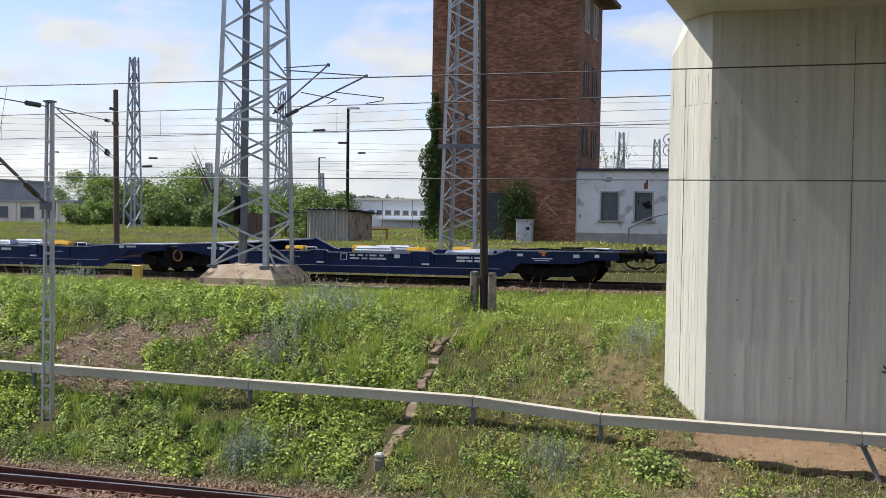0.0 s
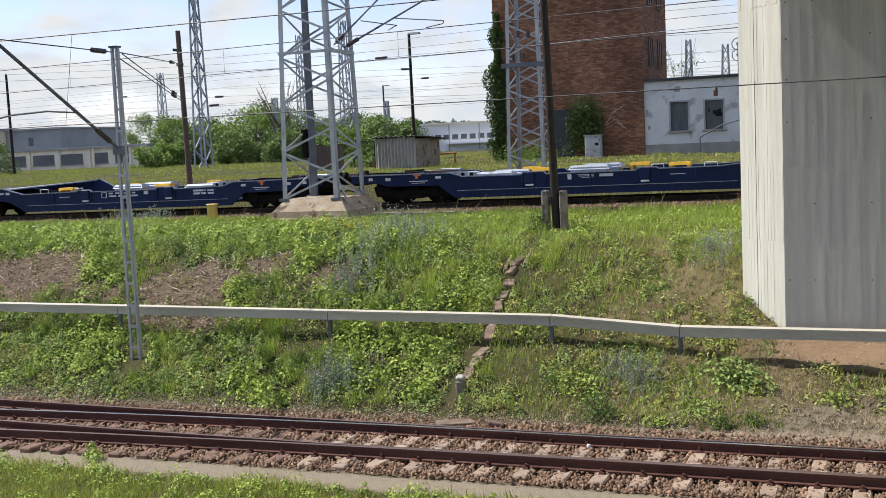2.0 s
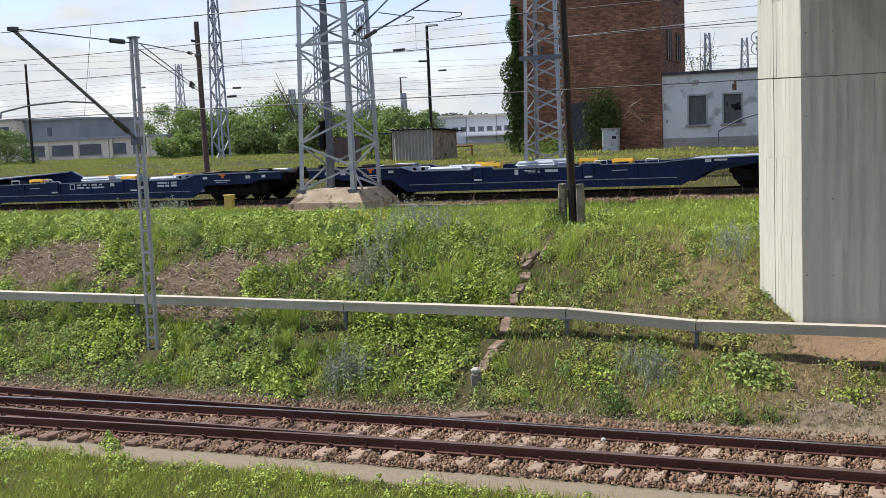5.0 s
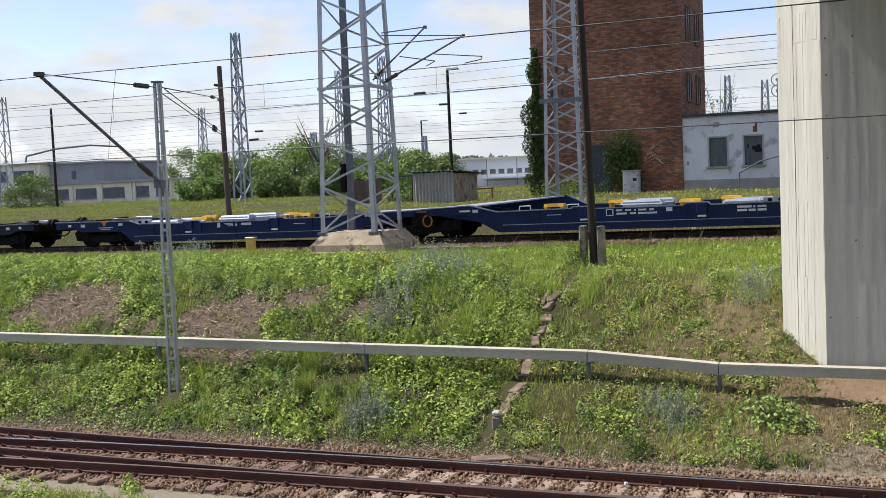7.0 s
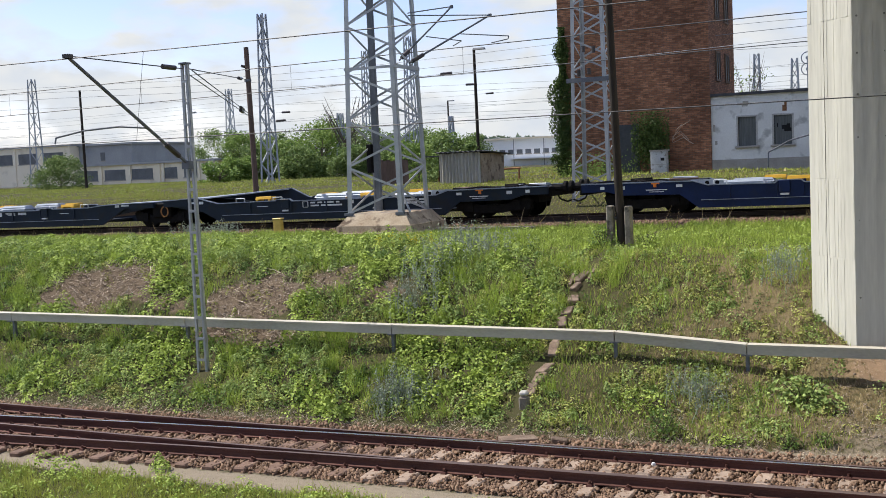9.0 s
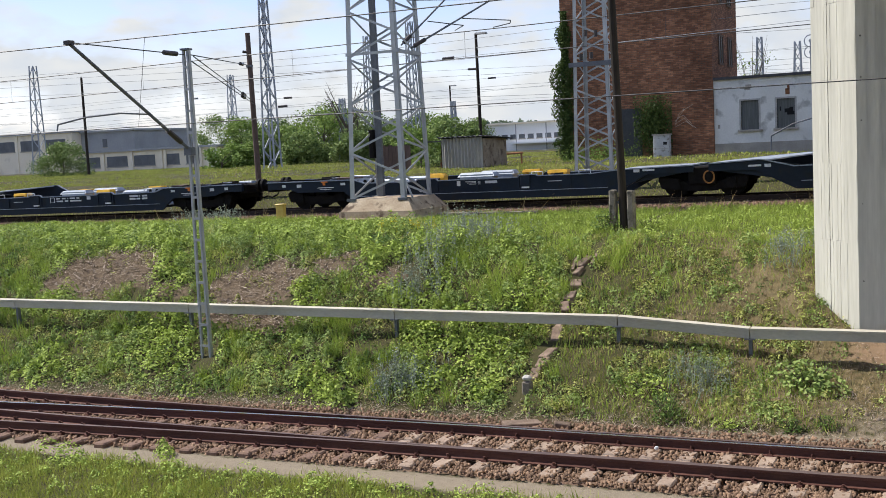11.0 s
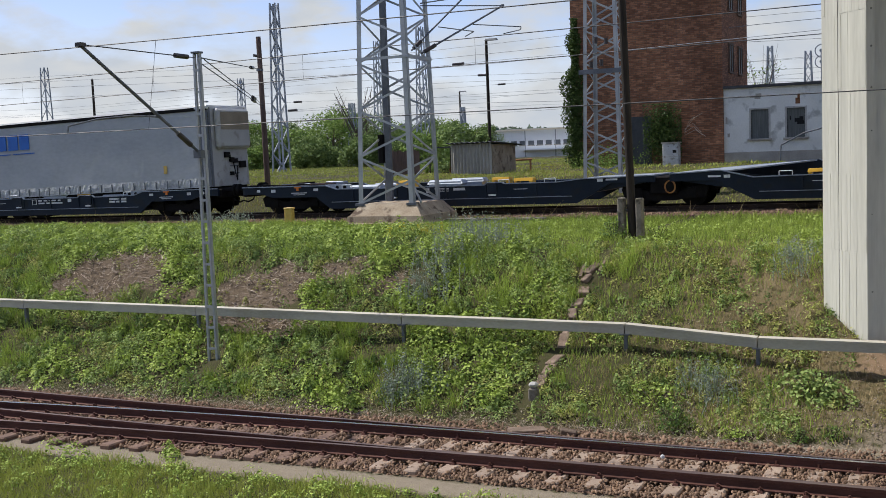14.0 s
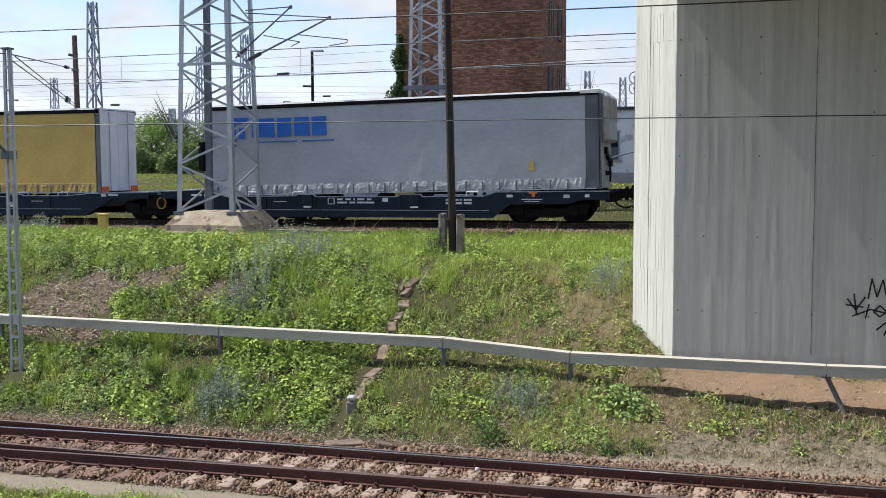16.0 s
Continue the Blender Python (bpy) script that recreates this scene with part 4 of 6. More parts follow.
        part("stay_insulator", rod(bmesh.new(), a + (b - a) * 0.70, a + (b - a) * 0.76, 0.065, 8), "insul", m)
    return m


build_front_mast()


def build_poles():
    p = thing("timber_pole", "dark creosoted timber pole clamped between two concrete stubs", "pole", at=(-7.85, 28.0, 2.45))
    part("pole", rod(bmesh.new(), (0.04, 0, 0.0), (-0.20, 0, 10.2), 0.108, 14, 0.09), "timber", p)
    for sx, h in ((-1, 1.22), (1, 1.2)):
        part("stub", bevelled(sx * 0.235 - 0.085, sx * 0.235 + 0.085, -0.13, 0.13, 0, h, 0.03), "post_conc", p, "weathered concrete stub post")
    part("bolt", rod(bmesh.new(), (-0.36, 0, 0.9), (0.36, 0, 0.9), 0.018, 6), "galv_dark", p)
    p = thing("brown_pole", "slim rusty brown pole behind the train", "pole", at=(-28.25, 42.0, 3.1))
    part("pole", rod(bmesh.new(), (0, 0, 0), (-0.12, 0, 7.25), 0.13, 10, 0.105), "post_brown", p)
    part("clamp", rod(bmesh.new(), (-0.12, 0, 5.75), (-0.12, 0, 5.85), 0.16, 10), "galv_dark", p)
    part("bracket", rod(bmesh.new(), (-0.1, 0, 6.4), (-0.36, -0.1, 6.45), 0.06, 8), "insul", p)
    for x, y, z1, r, lampy in ((-33.35, 80.0, 13.3, 0.15, 1), (-61.2, 137.0, 12.8, 0.15, 1), (-80.3, 89.0, 13.7, 0.15, 0), (-71.6, 95, 11.0, 0.12, 1)):
        q = thing("street_lamp" if lampy else "wooden_pole", "tall dark lamp post with small head" if lampy else "tall dark wooden pole", "lamp post" if lampy else "pole", "far poles", at=(x, y, 3.3))
        part("pole", rod(bmesh.new(), (0, 0, 0), (-0.05, 0, z1 - 3.3), r, 8, r * 0.75), "timber", q)
        if lampy:
            bm = bmesh.new()
            box(bm, -0.1, 0.85, -0.22, 0.22, z1 - 3.3, z1 - 3.16, 0.06)
            part("lamp_head", bm, "galv_dark", q)
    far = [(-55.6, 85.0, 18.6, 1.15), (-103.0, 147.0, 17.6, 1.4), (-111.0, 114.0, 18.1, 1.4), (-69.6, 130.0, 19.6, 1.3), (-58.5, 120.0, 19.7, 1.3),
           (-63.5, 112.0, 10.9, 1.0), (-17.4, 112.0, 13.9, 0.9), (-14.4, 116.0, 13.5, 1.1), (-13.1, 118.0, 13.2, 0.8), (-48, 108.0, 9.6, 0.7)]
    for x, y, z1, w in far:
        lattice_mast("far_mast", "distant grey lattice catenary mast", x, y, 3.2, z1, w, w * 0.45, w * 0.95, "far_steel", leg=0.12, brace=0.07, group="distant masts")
    wh = thing("tension_wheel", "catenary tension wheels on a far mast", "tension wheel", at=(-13.4, 118, 0))
    for z in (13.6, 12.5):
        for a in range(12):
            b0, b1 = math.radians(30 * a), math.radians(30 * a + 30)
            part("rim", beam(bmesh.new(), (0.6 * math.cos(b0), 0, z + 0.6 * math.sin(b0)), (0.6 * math.cos(b1), 0, z + 0.6 * math.sin(b1)), 0.09), "far_steel", wh)
        part("hub", rod(bmesh.new(), (0, -0.1, z), (0, 0.1, z), 0.18, 8), "far_steel", wh)
    part("hanger", box(bmesh.new(), -0.06, 0.06, -0.06, 0.06, 3.0, 13.6), "far_steel", wh)


build_poles()

# ---- overhead wires ----


def build_wires():
    def wire(name, label, y, zf, x0, x1, r, mat="wire"):
        """One unbroken strand."""
        t = thing(name, label, "overhead wire", "overhead wires")
        bm = bmesh.new()
        prev = None
        for x in np.linspace(x0, x1, 41):
            z = zf(x)
            cur = [bm.verts.new((x, y + r * math.cos(q), z + r * math.sin(q))) for q in (0.5, 1.76, 3.0, 4.27, 5.5)]
            if prev:
                for i in range(5):
                    bm.faces.new((prev[i], prev[(i + 1) % 5], cur[(i + 1) % 5], cur[i]))
            prev = cur
        part("wire", bm, mat, t)
        return t

    lo_c = wire("contact_wire", "thin contact wire over the turnout", 17.3, lambda x: 5.65, -120, 60, 0.009)
    msg = lambda x: 7.31 + 0.00022 * (x + 9) ** 2 if abs(x + 9) < 40 else 7.66
    lo_m = wire("messenger_wire", "messenger wire above the turnout", 17.3, msg, -120, 60, 0.011)
    up_m = lambda x: 9.0 + 0.012 * (x + 21)
    up_c = lambda x: 8.06 + 0.0125 * (x + 21)
    wire("contact_wire", "contact wire over the main line", 37.75, lambda x: max(7.7, min(8.6, up_c(x))), -120, 60, 0.016)
    m2 = wire("messenger_wire", "messenger wire over the main line", 37.75, lambda x: max(8.5, min(9.6, up_m(x))), -120, 60, 0.018)
    for x in np.arange(-60, 10, 7.3):
        part("dropper", rod(bmesh.new(), (x, 37.75, max(7.7, min(8.6, up_c(x)))), (x, 37.75, max(8.5, min(9.6, up_m(x)))), 0.006, 4), "wire", m2)
    part("dropper", rod(bmesh.new(), (-14.3, 17.3, 5.65), (-14.0, 17.3, 7.33), 0.005, 4), "wire", lo_m)
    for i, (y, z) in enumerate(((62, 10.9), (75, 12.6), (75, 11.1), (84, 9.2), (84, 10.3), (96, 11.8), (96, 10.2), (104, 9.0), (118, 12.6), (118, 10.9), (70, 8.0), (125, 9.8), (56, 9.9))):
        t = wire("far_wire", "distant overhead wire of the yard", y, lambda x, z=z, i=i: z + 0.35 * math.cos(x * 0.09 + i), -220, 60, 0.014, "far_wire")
        for x in (-219.0, 59.0):
            zz = z + 0.35 * math.cos(x * 0.09 + i)
            part("end_post", rod(bmesh.new(), (x, y, float(gz(x, y)) - 0.2), (x, y, zz + 0.1), 0.12, 8), "post_brown", t)
        for k in range(3):
            x = -75 + 27 * k + 7 * (i % 4)
            if (i + k) % 3 == 0:
                part("insulator", rod(bmesh.new(), (x, y, z + 0.35 * math.cos(x * 0.09 + i)), (x + 0.9, y, z + 0.35 * math.cos((x + 0.9) * 0.09 + i)), 0.10, 6), "insul", t)


build_wires()

# ---- brick signal tower with its annex ----


def window_at(parent, name, x0, x1, y, z0, z1, pane, broken=False):
    """A window in a wall that faces the tracks."""
    w = part(name, box(bmesh.new(), x0, x1, y + 0.10, y + 0.14, z0, z1), pane, parent)
    bm = bmesh.new()
    for a, b, c, d in ((x0 - 0.09, x0, z0, z1), (x1, x1 + 0.09, z0, z1), (x0 - 0.09, x1 + 0.09, z1, z1 + 0.08)):
        box(bm, a, b, y - 0.03, y + 0.12, c, d)
    part("window_frame", bm, "frame_old", w)
    part("window_sill", bevelled(x0 - 0.17, x1 + 0.17, y - 0.13, y + 0.1, z0 - 0.11, z0, 0.015), "base_wall", w)
    if broken:
        bm = bmesh.new()
        for bx0, bx1, bz0, bz1 in ((x0 + 0.38, x1 - 0.1, z1 - 0.72, z1 - 0.52), (x0 + 0.5, x1 - 0.04, z1 - 0.84, z1 - 0.66), (x0 + 0.14, x0 + 0.2, z1 - 0.62, z1 - 0.4), (x0 + 0.62, x1 - 0.1, z1 - 0.56, z1 - 0.45)):
            box(bm, bx0, bx1, y + 0.086, y + 0.096, bz0, bz1)
        part("broken_glass", bm, "hole", w, "jagged dark hole in the pane")
    return w


def build_tower():
    t = thing("signal_tower", "tall square brown brick signal tower with overhanging roof", "tower")
    x0, x1, y0, y1, zt = -20.0, -11.75, 60.0, 67.3, 17.85
    part("wall", box(bmesh.new(), x0, x1, y0, y1, 3.3, zt), "brick", t)
    part("eaves", box(bmesh.new(), x0 - 1.0, x1 + 0.95, y0 - 1.0, y1 + 0.95, zt, zt + 0.16), "soffit", t, "dark brown boarded eaves")
    bm = box(bmesh.new(), x0 - 1.05, x1 + 1.0, y0 - 1.05, y1 + 1.0, zt + 0.16, zt + 2.4, 3.2)
    part("roof", bm, "roof_dark", t)
    # tall windows in the shaded flank
    for ya in (61.75, 64.4):
        for z0, z1, fr in ((8.75, 10.15, "soffit"), (12.05, 13.75, "soffit"), (15.6, 17.35, "frame_old")):
            w = part("window", box(bmesh.new(), x1 + 0.004, x1 + 0.03, ya, ya + 1.05, z0, z1), "pane_dark", t)
            bm = bmesh.new()
            for a, b, c, d in ((ya - 0.08, ya, z0, z1), (ya + 1.05, ya + 1.13, z0, z1), (ya + 0.49, ya + 0.56, z0, z1), (ya - 0.08, ya + 1.13, z1, z1 + 0.1), (ya - 0.12, ya + 1.17, z0 - 0.12, z0)):
                box(bm, x1 + 0.002, x1 + 0.075, a, b, c, d)
            part("window_frame", bm, fr, w)
    # a dark panel set on the wall stands for the opening
    part("doorway", box(bmesh.new(), -17.05, -15.6, 59.93, 59.99, 3.4, 6.5), "pane_dark", t, "dark panel for the doorway opening in the tower wall")
    a = thing("annex_building", "flat-roofed annex with peeling white render", "building")
    ya, xa, xb, za = 60.12, -11.74, 5.0, 7.72
    holes = ((-10.35, -9.45, 5.08, 6.58), (-8.55, -7.65, 5.08, 6.58))
    bm = bmesh.new()
    edges = [xa] + [v for h in holes for v in h[:2]] + [xb]
    for i in range(0, 6, 2):
        box(bm, edges[i], edges[i + 1], ya, ya + 0.3, 4.4, za)
    for h in holes:
        box(bm, h[0], h[1], ya, ya + 0.3, 4.4, h[2])
        box(bm, h[0], h[1], ya, ya + 0.3, h[3], za)
    box(bm, xa, xb, ya + 6.5, ya + 6.8, 3.3, za)
    box(bm, xb - 0.3, xb, ya + 0.3, ya + 6.5, 3.3, za)
    part("wall", bm, "render_wall", a)
    part("wall_base", box(bmesh.new(), xa, xb, ya - 0.03, ya + 0.3, 3.3, 4.4), "base_wall", a)
    part("roof", box(bmesh.new(), xa, xb + 0.2, ya - 0.16, ya + 7.0, za, za + 0.14), "roof_dark", a)
    window_at(a, "window", *holes[0][:2], ya, *holes[0][2:], "pane_old")
    window_at(a, "window", *holes[1][:2], ya, *holes[1][2:], "pane_old", True)
    bm = bmesh.new()
    for (px, pz, pw, ph) in ((-8.0, 6.78, 0.22, 0.3), (-7.95, 7.0, 0.12, 0.25)):
        box(bm, px - pw / 2, px + pw / 2, ya - 0.006, ya + 0.01, pz, pz + ph)
    part("rust_stain", bm, "rust", a)
    for (px, pz, pw, ph) in ((-10.1, 7.2, 0.55, 0.1), (-9.95, 7.28, 0.3, 0.12), (-10.0, 7.12, 0.3, 0.1), (-10.9, 7.25, 0.2, 0.06), (-11.6, 5.9, 0.1, 0.35), (-11.5, 5.2, 0.12, 0.2)):
        part("bare_patch", box(bmesh.new(), px - pw / 2, px + pw / 2, ya - 0.005, ya + 0.01, pz, pz + ph), "base_wall", a)
    # switch cabinet and rail at the tower's foot
    c = thing("switch_cabinet", "weathered grey-white switch cabinet by the tower", "cabinet", at=(-14.25, 58.9, 3.55))
    part("body", bevelled(-0.42, 0.42, -0.25, 0.25, 0.1, 1.45, 0.02), "box_white", c)
    part("roof", box(bmesh.new(), -0.47, 0.47, -0.3, 0.3, 1.45, 1.52), "base_wall", c)
    part("door_seam", box(bmesh.new(), -0.38, 0.38, -0.262, -0.252, 0.74, 0.76), "base_wall", c)
    part("door_label", box(bmesh.new(), 0.12, 0.32, -0.263, -0.252, 0.95, 1.1), "hole", c)
    h = thing("handrail", "bent thin handrail at the annex wall", "handrail", at=(-8.2, 58.8, 3.5))
    part("rail", chain(bmesh.new(), [(-0.5, 0, 0.2), (-0.45, 0, 1.2), (0.6, 0, 1.75), (1.6, 0, 2.0), (2.0, 0, 2.0), (2.0, 0, 0.2)], 0.035, 6), "galv_dark", h)
    f = thing("pipe_barrier", "low rusty pipe barrier in the grass", "barrier", at=(-22.4, 55, 3.6))
    part("rail", chain(bmesh.new(), [(-3.4, 0, 0.75), (1.8, 0, 0.85)], 0.05, 6), "rust", f)
    for x in (-2.9, -0.2, 1.7):
        part("post", rod(bmesh.new(), (x, 0, 0), (x, 0, 0.85), 0.05, 6), "rust", f)


build_tower()


def build_shed():
    s = thing("corrugated_shed", "small weathered shed of corrugated sheet behind the track", "shed", at=(-21.9, 50, 3.5))
    bm = bmesh.new()
    k = 60
    for y0, y1 in ((0.0, 0.03),):
        prev = None
        for i in range(k + 1):
            x = -1.0 + 2.1 * i / k
            d = 0.06 * math.sin(i * 2 * math.pi / 5)
            cur = [bm.verts.new((x, d, 0)), bm.verts.new((x, d, 1.83 + 0.02 * i / k)), bm.verts.new((x, d + 0.02, 1.83 + 0.02 * i / k)), bm.verts.new((x, d + 0.02, 0))]
            if prev:
                for a in range(4):
                    b = (a + 1) % 4
                    bm.faces.new((prev[a], prev[b], cur[b], cur[a]))
            prev = cur
    part("front_wall", bm, "sheet", s)
    part("side_wall", box(bmesh.new(), 1.1, 1.16, 0.05, 3.0, 0, 1.78), "plinth", s)
    part("side_wall", box(bmesh.new(), -1.06, -1.0, 0.05, 3.0, 0, 1.8), "sheet", s)
    part("back_wall", box(bmesh.new(), -1.0, 1.1, 2.95, 3.0, 0, 1.75), "sheet", s)
    bm = bmesh.new()
    prev = None
    for i in range(41):
        x = -1.2 + 2.65 * i / 40
        d = 0.03 * math.sin(i * 2 * math.pi / 4)
        cur = [bm.verts.new((x, -0.2, 1.88 + d)), bm.verts.new((x, 3.2, 1.72 + d)), bm.verts.new((x, 3.2, 1.75 + d)), bm.verts.new((x, -0.2, 1.91 + d))]
        if prev:
            for a in range(4):
                b = (a + 1) % 4
                bm.faces.new((prev[a], prev[b], cur[b], cur[a]))
        prev = cur
    part("roof", bm, "roof_dark", s)
    s = thing("board_fence", "dark weathered board screen beside the shed", "fence", at=(-25.0, 49.5, 3.5))
    rnd = random.Random(2)
    for i in range(10):
        x = -1.4 + 0.2 * i
        part("board", box(bmesh.new(), x, x + 0.185, rnd.uniform(-0.02, 0.02), 0.05, 0, 1.65 + rnd.uniform(-0.08, 0.06)), "post_brown", s)
    s2 = thing("open_lean_to", "dark open lean-to beside the shed", "lean-to", at=(-23.3, 51.0, 3.5))
    part("back_wall", box(bmesh.new(), -0.6, 0.4, 1.0, 1.1, 0, 1.7), "timber", s2)
    part("roof", box(bmesh.new(), -0.7, 0.45, -0.6, 1.2, 1.7, 1.76), "roof_dark", s2)


build_shed()


def far_building(name, label, x0, x1, y, z0, z1, depth, wall, rows, roof="roof_dark"):
    """A long low building with window openings along its front; rows of (x from, to, z0, z1)."""
    b = thing(name, label, "building")
    part("wall", box(bmesh.new(), x0, x1, y, y + depth, z0, z1), wall, b)
    part("roof", box(bmesh.new(), x0 - 0.4, x1 + 0.4, y - 0.4, y + depth + 0.4, z1, z1 + 0.3), roof, b)
    for xa, xb, za, zb in rows:
        wd = part("window", box(bmesh.new(), xa, xb, y - 0.03, y + 0.02, za, zb), "pane_far", b)
        part("window_sill", box(bmesh.new(), xa - 0.1, xb + 0.1, y - 0.12, y, za - 0.15, za), "base_wall", wd)
        for q in range(1, max(2, round((xb - xa) / 1.1))):
            xm = xa + (xb - xa) * q / max(2, round((xb - xa) / 1.1))
            part("mullion", box(bmesh.new(), xm - 0.03, xm + 0.03, y - 0.05, y, za, zb), "galv_dark", wd)
    return b


b = far_building("workshop_building", "low cream rendered workshop with a row of dark windows", -122, -94.1, 130, 1.5, 6.45, 12, "bld_cream", [(x, x + w, 4.3, 5.8) for x, w in ((-118.6, 3.6), (-113.7, 3.8), (-108.7, 3.8), (-102.8, 2.2), (-99.4, 2.6))], "bld_grey")
for x in (-119.4, -114.5, -109.2, -103.9, -103.2, -97.0):
    part("pilaster", box(bmesh.new(), x, x + 0.4, 129.8, 130, 1.5, 6.45), "bld_cream", b)
b = far_building("factory_hall", "large cream factory hall with broad dusty windows, haze in their colour", -190, -138.4, 150, 1.5, 10.4, 20, "bld_cream", [(x, x + 4.4, 7.6, 9.4) for x in (-185.6, -179.7, -173.8, -167.9, -162, -156.1, -150.3, -144.4)], "bld_grey")
for x in (-186.8, -180.9, -175.0, -169.1, -163.2, -157.3, -151.4, -145.6, -138.9):
    part("pilaster", box(bmesh.new(), x, x + 0.5, 149.8, 150, 1.5, 10.4), "bld_cream", b)
b = far_building("grey_block", "grey flat-roofed block behind the workshop", -138.3, -126.8, 152, 1.5, 10.2, 16, "bld_grey", [(-133.6, -132.6, 7.6, 9.0)], "bld_grey")
b = far_building("white_hall", "long white clad hall with a strip of small windows", -77, -30, 172, 3.0, 7.95, 25, "hall_white", [(-68 + 1.5 * q, -67 + 1.5 * q, 5.6, 6.3) for q in range(21)], "bld_cream")
for i in range(9):
    part("panel_joint", box(bmesh.new(), -76 + 5.2 * i, -75.85 + 5.2 * i, 171.96, 172, 3.0, 7.95), "bld_grey", b)
part("canopy", box(bmesh.new(), -66, -30, 170.5, 172, 4.75, 4.95), "hall_white", b)

# ---- small things on the bank ----


def build_small():
    d = thing("drain_steps", "broken row of old concrete drain slabs down the bank", "drain channel")
    rnd = random.Random(9)
    for i, y in enumerate((20.85, 21.25, 21.62, 22.35, 22.75, 23.2, 23.62, 24.05, 24.5, 24.92)):
        x = -7.72 - 0.055 * (y - 21)
        g = float(gz(x, y))
        lw, ll = rnd.uniform(0.08, 0.14), rnd.uniform(0.16, 0.27)
        bm = bevelled(-lw, lw, -ll, ll, -0.07, 0.05, 0.018)
        o = part("slab", bm, "slab", d)
        o.matrix_basis = pose(x + rnd.uniform(-0.05, 0.05), y, g + 0.01, 22 + rnd.uniform(-8, 6), rnd.uniform(-12, 12), rnd.uniform(-22, 22))
    for s in (-1, 1):
        bm = bmesh.new()
        for y in (24.5,) if s < 0 else (24.75,):
            beam(bm, (-7.9 + s * 0.19, y, float(gz(-8, y)) + 0.01), (-7.95 + s * 0.21, y + 0.55, float(gz(-8, y + 0.55)) + 0.03), 0.06, 0.13)
        part("kerb", bm, "slab", d)
    p = thing("marker_stone", "short white-topped boundary stone in the grass", "marker stone", at=(-7.72, 20.3, float(gz(-7.72, 20.3)) - 0.2))
    part("stone", bevelled(-0.1, 0.1, -0.08, 0.08, 0, 0.42, 0.035), "post_conc", p)
    part("cap", bevelled(-0.09, 0.09, -0.075, 0.075, 0.42, 0.53, 0.04), "frame_old", p, "pale worn cap")
    q = solid("concrete_slab", bevelled(-0.35, 0.35, -0.14, 0.14, -0.03, 0.05, 0.012), "slab", "loose flat concrete slab beside the rails", "slab", at=pose(-7.35, 18.95, -0.16, 4, 3, 38))
    solid("concrete_lump", bevelled(-0.15, 0.15, -0.08, 0.08, -0.03, 0.06, 0.02), "slab", "loose lump of concrete beside the rails", "slab", at=pose(-6.6, 19.05, -0.16, 4, 10, 20))
    solid("white_stone", bevelled(-0.032, 0.032, -0.03, 0.03, -0.03, 0.035, 0.015), "mark", "single white stone between the rails", "stone", at=pose(-4.55, 17.78, -0.1, 14, 20, 30))
    y = thing("cable_marker", "short yellow cable marker post beside the track", "marker post", at=(-22.15, 34.2, 2.6))
    part("post", bevelled(-0.16, 0.16, -0.1, 0.1, 0, 0.56, 0.02), "plastic_yellow", y)
    part("lid", bevelled(-0.18, 0.18, -0.12, 0.12, 0.56, 0.62, 0.015), "plastic_yellow", y)
    k = thing("track_kerb", "low concrete kerb beside the plinth", "kerb")
    for x in (-15.9, -14.7, -13.5):
        part("stone", bevelled(x, x + 1.15, 34.0, 34.2, 2.6, 2.78, 0.02), "post_conc", k)


build_small()

# ---- train ----
SPEED = 10.73
LENGTH = 34.2


def wheelset():
    bm = bmesh.new()
    for y in (-0.75, 0.75):
        rod(bm, (0, y - 0.065, 0), (0, y + 0.065, 0), 0.45, 20)
        rod(bm, (0, y + (0.065 if y < 0 else -0.065), 0), (0, y + (0.095 if y < 0 else -0.095), 0), 0.48, 20)
    rod(bm, (0, -1.0, 0), (0, 1.0, 0), 0.085, 10)
    for a in range(4):
        c, s = math.cos(a * math.pi / 2), math.sin(a * math.pi / 2)
        box(bm, 0.25 * c - 0.05, 0.25 * c + 0.05, -0.83, -0.81, 0.25 * s - 0.05, 0.25 * s + 0.05)
    return bm


def half_profile(sx, sy):
    """Side outline of one wagon half, from the joint in the middle to the end, above rail level; one far flank carries a raised block."""
    if sx > 0:
        inner = [(0.25, 1.08), (1.9, 1.15), (2.9, 0.90), (3.65, 0.91)] if sy < 0 else [(0.25, 1.08), (1.9, 1.19), (4.6, 1.33), (5.35, 0.97)]
    else:
        inner = [(0.25, 1.05), (1.2, 1.04), (2.75, 1.01), (3.65, 0.93)]
    p = inner + [(5.55, 0.93), (5.62, 0.98), (6.2, 0.98), (6.3, 0.90), (9.3, 0.90), (9.4, 0.98), (10.1, 0.98), (10.2, 0.90), (12.3, 0.92), (12.75, 1.06), (16.5, 1.08),
                 (16.5, 0.80), (15.6, 0.80), (15.15, 0.66), (13.2, 0.64), (12.95, 0.46), (12.6, 0.19), (2.95, 0.19), (2.3, 0.52), (1.75, 0.83), (0.25, 0.83)]
    return [(sx * x, z) for x, z in p]


